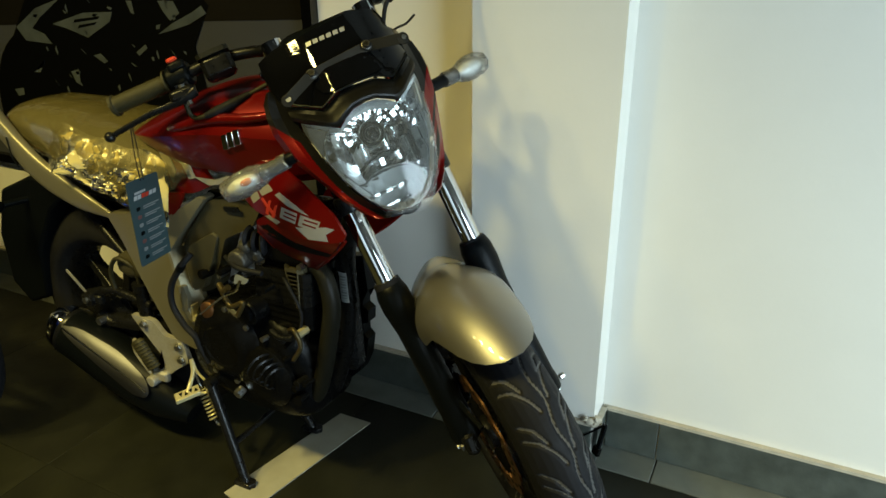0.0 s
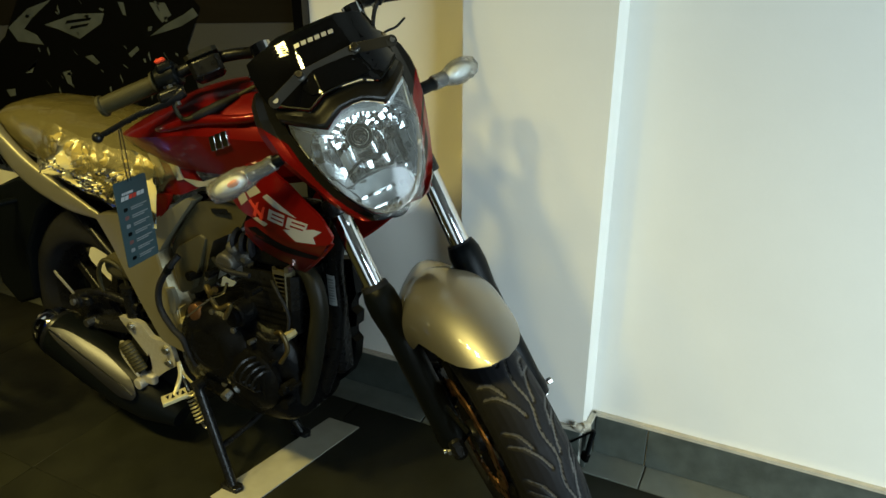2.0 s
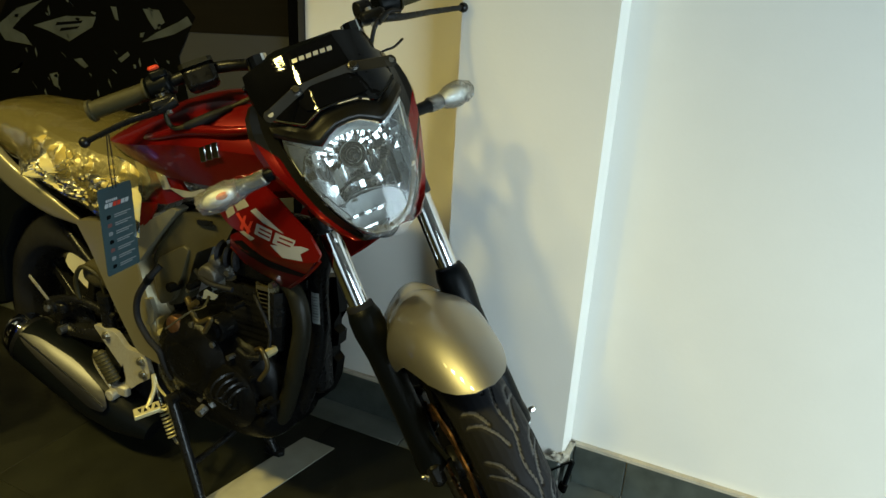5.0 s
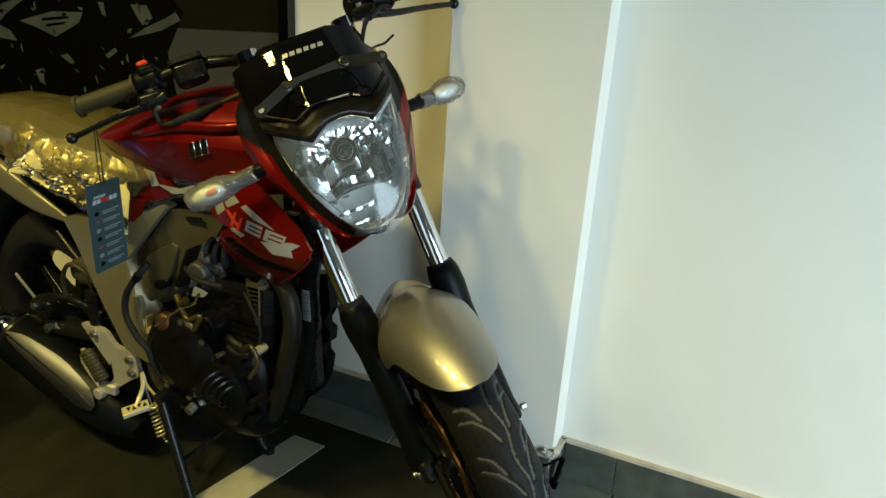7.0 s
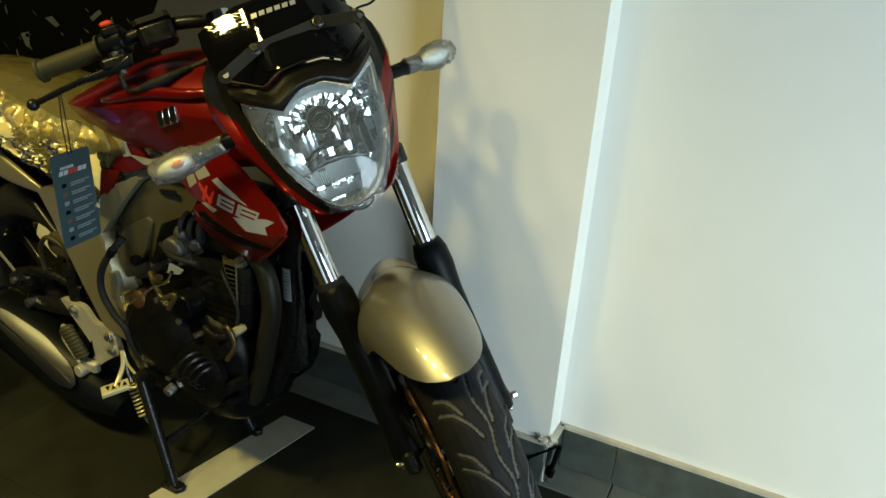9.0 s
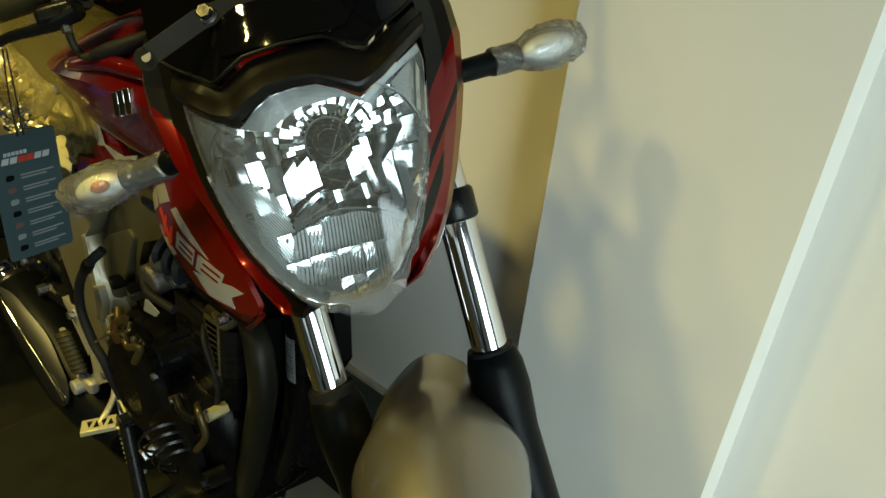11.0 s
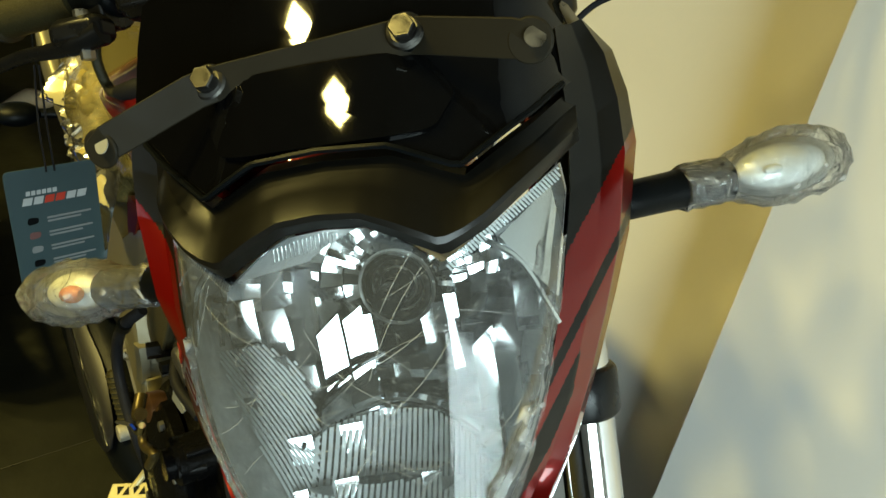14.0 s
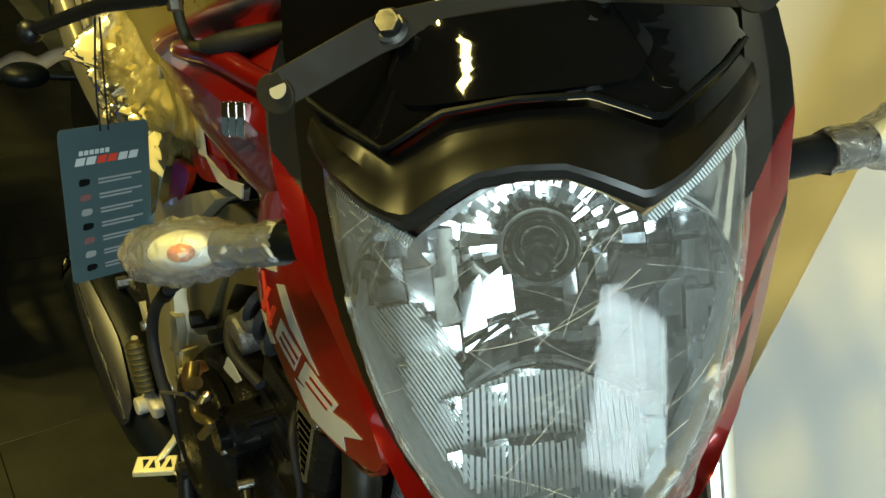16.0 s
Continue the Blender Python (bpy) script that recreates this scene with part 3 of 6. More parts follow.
# fork
for sy in (-1, 1):
    leg = front("fork_leg", turned([(0.024, 0.0), (0.028, -0.004), (0.0325, -0.02), (0.0335, -0.05), (0.031, -0.075), (0.0285, -0.1), (0.029, -0.31), (0.032, -0.335), (0.03, -0.352), (0.02, -0.36)], 32, Matrix.Translation((-0.012, sy * 0.094 + 0.004, 0))), BLACK, bike, "black lower fork leg", MLEG)
    front("fork_tube", turned([(0.0205, -0.004), (0.0205, 0.5)], 40, Matrix.Translation((-0.012, sy * 0.094 + 0.004, 0))), CHROME, leg, "bright chrome fork tube")
    front("dust_seal", turned([(0.0215, 0.003), (0.026, 0.004), (0.0275, -0.002), (0.0275, -0.012)], 32, Matrix.Translation((-0.012, sy * 0.094 + 0.004, 0))), RUBBER, leg, "rubber dust seal")
    front("axle_lug", block((-0.002, sy * 0.094 + 0.002, AX + 0.002), (0.055, 0.03, 0.05), ease=0.008), SATIN, leg, "", MLEG, bevel=0.002)
    front("axle_nut", join(turned([(0.011, 0), (0.012, 0.002), (0.012, 0.012), (0.01, 0.014)], 6, along((0, sy * 0.1, AX + 0.004), (0, sy * 0.2, AX + 0.004))), rod((0, sy * 0.11, AX + 0.004), (0, sy * 0.12, AX + 0.004), 0.005)), STEEL, leg, "bright axle nut", MLEG)
cal = front("brake_caliper", block((-0.075, -0.058, AX + 0.1), (0.06, 0.05, 0.1), ease=0.012), SATIN, bike, "black brake caliper", bevel=0.003)
front("caliper_bolt", rod((-0.06, -0.09, AX + 0.12), (-0.06, -0.08, AX + 0.12), 0.007, 6), STEEL, cal)
front("reflector_stay", block((0.022, 0.142, AX + 0.038), (0.012, 0.014, 0.012), ease=0.003), STEEL, bike, "bright bolt beside the left fork leg")
front("speed_sensor", join(tube([(0.0, -0.07, AX + 0.1), (0.02, -0.06, AX + 0.06), (0.05, -0.05, AX + 0.03)], 0.006, 8)), BLACK, bike, "black sensor cable at the hub")


# fender
def fender_point(a, phi, off=0.0):
    w, d = 0.083 + 0.014 * min(max((a - 1) / 9, 0), 1) - 0.026 * max(a - 12, 0) / 40, 0.088 - 0.03 * max(a - 10, 0) / 40
    r = 0.343 + 0.022 * max(0, -a) / 16 - d * (1 - math.cos(phi)) - off * math.cos(phi)
    r -= 0.014 * max(0, -a) / 12.5 / (1 + math.exp(min(6 * (phi + 0.1), 30)))
    ridge = 0.006 * math.exp(-((phi / 0.35) ** 2)) * max(0, 1 - abs(a - 5) / 22) + 0.007 * (max(0, 4 - a) / 20) ** 1.5 * math.exp(-(((phi - 0.2) / 0.6) ** 2))
    ar = radians(a)
    return ((r + ridge) * math.sin(ar), (w - off) * math.sin(phi) - 0.003, AX + (r + ridge) * math.cos(ar))


def fender_span(a):
    for (a0, p0), (a1, p1) in zip(SPAN, SPAN[1:]):
        if a <= a1:
            s = (a - a0) / (a1 - a0)
            return radians(p0 + (p1 - p0) * s)
    return radians(SPAN[-1][1])


SPAN = [(-12.5, 40), (-9, 62), (-4, 84), (0, 96), (8, 103), (15, 104), (20, 96), (26, 82), (34, 76), (42, 68), (48, 54), (52, 36), (54, 14)]
va, fa = [], []
NA, NP = 52, 37
for off in (0.0, 0.0035):
    for i in range(NA):
        a = -12.5 + 66.5 * i / (NA - 1)
        sp = fender_span(a)
        for j in range(NP):
            va.append(fender_point(a, sp * (2 * j / (NP - 1) - 1), off))
for i in range(NA - 1):
    for j in range(NP - 1):
        q = (i * NP + j, i * NP + j + 1, (i + 1) * NP + j + 1, (i + 1) * NP + j)
        fa += [q, tuple(k + NA * NP for k in reversed(q))]
edge = [i * NP for i in range(NA)] + [(NA - 1) * NP + j for j in range(1, NP)] + [i * NP + NP - 1 for i in range(NA - 2, -1, -1)] + list(range(NP - 2, 0, -1))
fa += [(a, b, b + NA * NP, a + NA * NP) for a, b in zip(edge, edge[1:] + edge[:1])]
fender = front("front_fender", (va, fa), SILVER, bike, "glossy silver front mudguard", MW, sharp=50)
for sy in (-1, 1):
    front("fender_bolt", turned([(0.009, 0), (0.009, 0.003), (0.006, 0.005)], 6, along((0.035, sy * 0.079, AX + 0.25), (0.035, sy * 0.2, AX + 0.25))), SATIN, fender, "", MW)

SIGREF = material("signal_reflector", (0.84, 0.84, 0.81), 0.4, 0.1, grain=0.4, scale=160, bump=0.3, bump_scale=140)
# headlight: depth of its front over (y, z)


def bow(y):
    return 0.165 - 0.05 * y - 0.6 * y * y - 280 * y**4


def lens_x(y, z):
    lean = min(max((0.315 - z) / 0.2, 0), 1)
    return bow(y) - 0.008 * lean**1.3 + 0.006 * math.sin(math.pi * min(max((z - 0.115) / 0.2, 0), 1))


half = [(0.0, 0.3125), (0.02, 0.311), (0.036, 0.303), (0.053, 0.291), (0.072, 0.302), (0.092, 0.316), (0.108, 0.329), (0.1095, 0.315), (0.106, 0.295), (0.1, 0.262), (0.093, 0.235), (0.084, 0.208), (0.074, 0.185), (0.061, 0.162), (0.046, 0.142), (0.028, 0.128), (0.0, 0.121)]
OUT = half + [(-y, z) for y, z in reversed(half[1:-1])]
light = front("headlight", loft([[(lens_x(y, z) * s - o, y * k, 0.22 + (z - 0.22) * k) for y, z in dense(OUT, 0.01)] for s, o, k in ((1, 0.004, 1.0), (1, 0.018, 1.0), (0.6, 0.03, 0.97), (0.3, 0.03, 0.8))], cap=False), SIGREF, bike, "large clear headlight with a faceted reflector")
front("lens", join(fan(dense(OUT, 0.008), (0, 0.22), lambda y, z: (lens_x(y, z), y, z), 10), loft([[(lens_x(y, z) - d, y * k, 0.22 + (z - 0.22) * k) for y, z in dense(OUT, 0.008)] for d, k in ((0.0, 1.0), (0.006, 1.002), (0.012, 1.0))], cap=False)), LENS, light, "clear plastic headlight lens", sharp=60)


def inside(y, z, pts, k=1.0):
    hit = False
    for (a, b), (c, d) in zip(pts, pts[1:] + pts[:1]):
        a, c = a * k, c * k
        if (b > z) != (d > z) and y < (c - a) * (z - b) / (d - b) + a:
            hit = not hit
    return hit


# reflector: a cut mirror of hollow columns below the bulb and a fan of small facets above it
BY, BZ = 0.0, 0.268
rng, pick = random.Random(11), random.Random(3)


def bowl(y, z):
    rim = lens_x(y, z) - 0.014
    q = min(((y - BY) / 0.107) ** 2 + ((z - BZ) / 0.16) ** 2, 1.0)
    return rim * q + 0.054 * (1 - q)


rv, rf = [], []


def slopes(y, z, e=0.002):
    return (bowl(y + e, z) - bowl(y - e, z)) / (2 * e), (bowl(y, z + e) - bowl(y, z - e)) / (2 * e)


def patch(place, tilt, hollow, dx, nu=6, nv=8):
    """One mirror facet over place(u, v): a tilted plane through the bowl, hollowed both ways."""
    k = len(rv)
    ym, zm = place(0.5, 0.5)
    base = bowl(ym, zm) + dx
    for i in range(nv + 1):
        for j in range(nu + 1):
            y, z = place(j / nu, i / nv)
            d, h = y - ym, z - zm
            rv.append((base + tilt[0] * d + tilt[1] * h + hollow[0] * d * d + hollow[1] * h * h, y, z))
    for i in range(nv):
        for j in range(nu):
            a = k + i * (nu + 1) + j
            q = (a, a + 1, a + nu + 2, a + nu + 1)
            if all(inside(rv[c][1], rv[c][2], OUT, 0.985) for c in q) and math.hypot(rv[a][1] - BY, rv[a][2] - BZ) > 0.017:
                rf.append(q)


def box_place(ya, yb, z0, z1, skew=0.0):
    return lambda u, v: (ya + (yb - ya) * u, z0 + (z1 - z0) * v + skew * (u - 0.5))


def facing(y, z):
    """The tilt of a facet that throws the shop window's light forward."""
    return -0.36 + (1.85 if y > 0 else 1.6) * y, 0.03 + 1.4 * (z - 0.15)


def outward(y, z):
    """The tilt of a facet that throws the same light lower, farther into the room."""
    return -0.19 + 0.6 * y, 0.23 + 0.5 * (z - 0.15)


def natural(y, z, k=1.0):
    a, b = slopes(y, z)
    return a * k, b * k


def jitter(t, k):
    return t[0] + rng.uniform(-k, k), t[1] + rng.uniform(-k, k)


# columns below the bulb: from, to, bottom, top, whether they face the window
for ya, yb, z0, z1, lit, skew in ((-0.107, -0.092, 0.15, 0.3, 0, 0), (-0.092, -0.077, 0.14, 0.3, 0, 0), (-0.077, -0.063, 0.13, 0.292, 0, 0), (-0.063, -0.05, 0.2, 0.285, 0, 0), (-0.05, -0.036, 0.208, 0.25, 1, 0.012), (-0.036, -0.024, 0.214, 0.254, 1, 0.008), (-0.024, -0.019, 0.205, 0.252, 1, 0), (-0.019, -0.009, 0.196, 0.25, 0, 0), (-0.009, 0.001, 0.196, 0.252, 0, 0), (0.001, 0.011, 0.197, 0.25, 0, 0), (0.011, 0.021, 0.196, 0.252, 0, 0), (0.021, 0.031, 0.194, 0.256, 0, 0), (0.031, 0.038, 0.19, 0.262, 1, 0), (0.038, 0.048, 0.186, 0.24, 0, 0), (0.048, 0.062, 0.188, 0.24, 1, 0.012), (0.048, 0.06, 0.16, 0.188, 0, 0), (0.062, 0.076, 0.178, 0.252, 1, 0.016), (0.076, 0.09, 0.14, 0.27, 0, 0), (0.09, 0.107, 0.15, 0.29, 0, 0)):
    ym, zm = (ya + yb) / 2, (z0 + z1) / 2
    if lit:
        patch(box_place(ya, yb, z0, z1, skew), jitter(facing(ym, zm), 0.02), (9.0 if ym > 0 else 5.0, 2.0), 0.002)
    elif abs(ym) < 0.045:
        parts = [z0, z0 + (z1 - z0) * rng.uniform(0.3, 0.5), z1]
        for p0, p1 in zip(parts, parts[1:]):
            zc = (p0 + p1) / 2
            lean = outward(ym, zc) if pick.random() < 0.4 else (natural(ym, zc, 0.5)[0] + 0.05, 0.42)
            patch(box_place(ya, yb, p0, p1), jitter(lean, 0.07), (9.0, 1.0), -0.003 + 0.12 * abs(ym))
    else:
        n = max(2, int((z1 - z0) / 0.024))
        for i in range(n):
            p0, p1 = z0 + (z1 - z0) * i / n, z0 + (z1 - z0) * (i + 1) / n
            lean = pick.choice((facing, facing, outward))(ym, (p0 + p1) / 2) if pick.random() < (0.75 if ym > 0.07 else 0.5) else natural(ym, (p0 + p1) / 2, 0.75)
            patch(box_place(ya, yb, p0, p1), jitter(lean, 0.09), (rng.choice((5.0, -6.0)), rng.choice((3.0, -4.0))), rng.uniform(-0.0015, 0.0015), 5, 5)
# dark wedge left of the lit columns, under the ledge
for ya, yb, top in ((-0.05, -0.034, 0.206), (-0.034, -0.019, 0.21)):
    patch(box_place(ya, yb, 0.182, top, 0.012), jitter(natural((ya + yb) / 2, 0.19, 0.9), 0.05), (6.0, 4.0), 0.0)
# lower bowl
for i in range(9):
    ya, yb = -0.063 + 0.0125 * i, -0.063 + 0.0125 * (i + 1)
    ym = (ya + yb) / 2
    for z0, z1 in ((0.112, 0.142), (0.142, 0.166), (0.166, 0.192)):
        zc = (z0 + z1) / 2
        lit = 2 <= i <= 6 and z1 < 0.17 or rng.random() < 0.5
        patch(box_place(ya, yb, z0, z1), jitter(pick.choice((facing, outward))(ym, zc) if lit else natural(ym, zc, 0.7), 0.05), (4.0, 1.5), 0.001, 5, 6)
# fan of facets round and above the bulb
edges = [0.024, 0.036, 0.048, 0.06, 0.074, 0.09, 0.12]
for i in range(34):
    a0, a1 = math.radians(-14 + 208 * i / 34), math.radians(-14 + 208 * (i + 1) / 34)
    for r0, r1 in zip(edges, edges[1:]):
        if math.sin((a0 + a1) / 2) * (r0 + r1) / 2 < -0.006:
            continue

        def ring_place(u, v, a0=a0, a1=a1, r0=r0, r1=r1):
            a, r = a0 + (a1 - a0) * u, r0 + (r1 - r0) * v
            return BY + r * math.cos(a), BZ + r * math.sin(a)
        y, z = ring_place(0.5, 0.5)
        right = y > 0.015
        tilt = jitter(rng.choice((facing, outward))(y, z), 0.06) if rng.random() < (0.25 if r0 < 0.03 else 0.62 if right else 0.42) else jitter(natural(y, z, 0.6), 0.2)
        bend = rng.choice((14.0, -16.0, 7.0))
        patch(ring_place, tilt, (bend, bend * 0.3), rng.uniform(-0.001, 0.001), 5, 4)
inv_front = MF.inverted()


def satin(c):
    p = inv_front @ c
    return 1 if p.y < -0.052 or p.y > 0.078 or (p.z > 0.27 and p.y < 0.0) else 0


refl = front("reflector", (rv, rf), REFLECT, light, "mirror reflector of stepped facets", sharp=24, mats=[REFLECT_SOFT], pick=satin)
front("reflector_shell", fan(dense(OUT, 0.01), (0, 0.22), lambda y, z: (bowl(y, z) - 0.012, y * 0.99, z), 8), REFLECT_SOFT, light)
# ledge over the lower bowl, higher on one side of the bulb
arch = []
for i in range(41):
    y = -0.056 + 0.104 * i / 40
    z = 0.186 + 0.014 * math.sin(math.pi * (i / 40) ** 0.85)
    arch.append([(bowl(y, z) + d, y, z + h) for d, h in ((0.0, -0.003), (0.0075, -0.0022), (0.0085, 0.0), (0.0075, 0.0018), (0.0, 0.0025))])
front("reflector_ledge", loft(arch), REFLECT, light, "curved ledge across the reflector", sharp=25)
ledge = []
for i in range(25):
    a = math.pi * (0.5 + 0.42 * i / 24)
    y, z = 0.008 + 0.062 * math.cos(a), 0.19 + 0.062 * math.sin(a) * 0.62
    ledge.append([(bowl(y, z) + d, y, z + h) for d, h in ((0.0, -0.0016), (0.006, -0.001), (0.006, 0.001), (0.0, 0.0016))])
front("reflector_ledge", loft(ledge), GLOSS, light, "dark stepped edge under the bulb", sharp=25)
# bulb
front("bulb_ring", turned([(0.0225, 0.0), (0.0225, 0.006), (0.02, 0.008), (0.017, 0.006), (0.0165, -0.004), (0.013, -0.006), (0.012, 0.002), (0.0105, 0.002)], 36, along((0.062, BY, BZ), (0.2, BY, BZ - 0.02)), cap=False), GLOSS, light, "dark bulb holder ring")
front("bulb_socket", turned([(0.016, 0.0), (0.014, 0.004), (0.009, 0.012)], 28, along((0.052, BY, BZ), (0.2, BY, BZ - 0.02))), BLACK, light)
front("bulb_rim", turned([(0.0235, 0.004), (0.0245, 0.007), (0.0235, 0.009), (0.0222, 0.008), (0.0235, 0.004)], 40, along((0.062, BY, BZ), (0.2, BY, BZ - 0.02)), cap=False), STEEL, light, "bright rim round the bulb")
front("bulb_well", turned([(0.021, -0.004), (0.021, -0.002)], 32, along((0.062, BY, BZ), (0.2, BY, BZ - 0.02))), BLACK, light, "dark well behind the bulb")
for ring in (0.0165, 0.0115):
    front("socket_ring", turned([(ring, 0.0), (ring + 0.0008, 0.001), (ring, 0.002), (ring - 0.0008, 0.001), (ring, 0.0)], 32, along((0.064, BY, BZ), (0.2, BY, BZ - 0.02)), cap=False), STEEL, light)
front("bulb", turned([(0.007, 0), (0.0085, 0.01), (0.0085, 0.026), (0.006, 0.032)], 20, along((0.06, BY, BZ), (0.2, BY, BZ - 0.02))), PANE, light, "glass bulb")
front("bulb_cap", turned([(0.0088, 0), (0.0092, 0.004), (0.0088, 0.012), (0.005, 0.016)], 20, along((0.08, BY, BZ - 0.004), (0.2, BY, BZ - 0.03))), BLACK, light, "dark bulb cap")
# fluted bands moulded inside the lens


def flutes(outline, pitch, ang, depth, lift, gaps=False, deep=False):
    y0, y1 = min(p[0] for p in outline), max(p[0] for p in outline)
    z0, z1 = min(p[1] for p in outline), max(p[1] for p in outline)
    ca, sa = math.cos(ang), math.sin(ang)
    cy, cz = (y0 + y1) / 2, (z0 + z1) / 2
    rad = math.hypot(y1 - y0, z1 - z0) / 2
    n = int(2 * rad / pitch)
    vs, fs = [], []
    for i in range(n):
        u0 = -rad + i * pitch
        hits = [s / 180 * 2 * rad - rad for s in range(181) if inside(cy + ca * (u0 + pitch / 2) - sa * (s / 180 * 2 * rad - rad), cz + sa * (u0 + pitch / 2) + ca * (s / 180 * 2 * rad - rad), outline)]
        if len(hits) < 2:
            continue
        lo, hi = hits[0], hits[-1]
        steps = 5
        k = len(vs)
        for s in range(steps + 1):
            w = lo + (hi - lo) * s / steps
            for du, dx in ((0.0, 0.0), (0.16, depth), (0.78, depth), (1.0, 0.0)):
                u = u0 + du * pitch
                y, z = cy + ca * u - sa * w, cz + sa * u + ca * w
                vs.append(((bowl(y, z) + 0.005 if deep else lens_x(y, z) - lift) + dx, y, z))
        for s in range(steps):
            for d in ((1,) if gaps else range(3)):
                a = k + s * 4 + d
                fs.append((a, a + 1, a + 5, a + 4))
    return vs, fs


FLUTE = see_through("fluted_lens", (0.85, 0.9, 0.9), (0.97, 0.98, 0.98), 0.06, 0.05, 80, (1, 1, 1), 0.1)
FROST = see_through("frosted_ribs", (0.95, 0.98, 0.97), (0.9, 0.93, 0.93), 0.15, 0.1, 80, (1, 1, 1), 0.9)
front("flutes_lower", flutes([(-0.05, 0.15), (-0.03, 0.133), (0.03, 0.133), (0.046, 0.15), (0.05, 0.175), (0.042, 0.186), (0.016, 0.195), (-0.016, 0.196), (-0.036, 0.194), (-0.052, 0.19)], 0.0034, 0.0, 0.0022, 0.006, True, True), FROST, light, "fluted lower part of the lens", sharp=20)
front("flutes_side", flutes([(-0.095, 0.248), (-0.074, 0.247), (-0.06, 0.232), (-0.051, 0.205), (-0.048, 0.19), (-0.046, 0.148), (-0.062, 0.165), (-0.083, 0.207)], 0.0017, 0.5, 0.0012, 0.005, True, True), FROST, light, "ribbed side of the lens", sharp=20)
for sy in (-1, 1):
    front("flutes_brow", flutes([(sy * 0.054, 0.291), (sy * 0.108, 0.328), (sy * 0.1085, 0.321), (sy * 0.056, 0.286)], 0.0017, sy * 0.6, 0.0012, 0.003, True), FROST, light, "ribbed strip under the brow", sharp=20)
front("flutes_brow", flutes([(-0.03, 0.306), (0.0, 0.312), (0.04, 0.301), (0.04, 0.294), (0.0, 0.305), (-0.03, 0.299)], 0.0022, 0.0, 0.0016, 0.004), FLUTE, light, sharp=20)
rng = random.Random(77)
CREASE = see_through("film_crease", (0.9, 0.93, 0.93), (0.97, 0.98, 0.98), 0.2, 0.0, 60, (1, 1, 1), 0.55)
for k in range(38):
    y, z = rng.uniform(-0.09, 0.095), rng.uniform(0.13, 0.3)
    slant = rng.choice((0.5, 0.7, 0.9, 2.6)) + rng.uniform(-0.15, 0.15)
    length, bend = rng.uniform(0.03, 0.09), rng.uniform(-9, 9)
    pts = []
    for i in range(9):
        u = length * (i / 8 - 0.5)
        py, pz = y + u * math.cos(slant) - bend * u * u * math.sin(slant), z + u * math.sin(slant) + bend * u * u * math.cos(slant)
        if inside(py, pz, OUT, 0.97):
            pts.append((lens_x(py, pz) + 0.0004, py, pz))
    if len(pts) > 3:
        front("film_crease", tube(pts, rng.choice((0.00006, 0.00009, 0.00013)), 4, 1), CREASE, light)
rim = [(-0.1, 0.262), (-0.093, 0.235), (-0.084, 0.208), (-0.074, 0.185), (-0.061, 0.162), (-0.046, 0.142), (-0.028, 0.128), (0.0, 0.121), (0.028, 0.128), (0.046, 0.142), (0.061, 0.162), (0.074, 0.185), (0.084, 0.208), (0.093, 0.235), (0.1, 0.262), (0.106, 0.295)]
hem, NH = [], 9
for (ya, za), (yb, zb) in zip(rim, rim[1:]):
    for k in range(10):
        y, z = ya + (yb - ya) * k / 10, za + (zb - za) * k / 10
        d = Vector((0, y, z - 0.23)).normalized()
        wide = (0.002 if y > 0 else 0.0006) + 0.011 * math.exp(-(((y - 0.012) / 0.045) ** 2)) * (z < 0.2) + (0.002 if y > 0 else 0)
        row = []
        for j in range(NH):
            a = j / (NH - 1)
            q = Vector((y * 60, z * 60, a * 1.2))
            row.append(Vector((lens_x(y, z) + 0.001 + 0.004 * math.sin(math.pi * a) - 0.012 * max(a - 0.8, 0) + 0.004 * a * noise.noise(q) + 0.0025 * abs(noise.noise(q * 2.7)), y, z)) + d * (wide * a * (1 + 0.5 * noise.noise(q * 1.3)) - (0.012 if y > -0.02 else 0.004) * (1 - a)))
        hem.append(row)
front("lens_wrap", ([p for r in hem for p in r], [(i * NH + j, i * NH + j + 1, i * NH + j + NH + 1, i * NH + j + NH) for i in range(len(hem) - 1) for j in range(NH - 1)]), WRAP, light, "crumpled edge of the clear lens wrap", sharp=60)
for sy in (-1, 1):
    front("position_lamp_pocket", plate([(sy * 0.078, 0.298), (sy * 0.103, 0.319), (sy * 0.106, 0.29), (sy * 0.101, 0.262)], lambda y, z, t: (lens_x(y, z) - 0.009 - t, y, z), 0.003, 2, 0.02), REFLECT if sy > 0 else SIGREF, light, "bright side pocket of the headlight", sharp=20)
    front("pocket_rib", tube([(lens_x(sy * 0.066, 0.302) - 0.006, sy * 0.066, 0.302), (lens_x(sy * 0.086, 0.285) - 0.006, sy * 0.086, 0.285), (lens_x(sy * 0.1, 0.25) - 0.006, sy * 0.1, 0.25)], 0.0016, 6), REFLECT, light)

# brow between lens and screen


def table(pts, y):
    y = abs(y)
    for (a, b), (c, d) in zip(pts, pts[1:]):
        if y <= c:
            s = (y - a) / (c - a)
            return b + (d - b) * s
    return pts[-1][1]


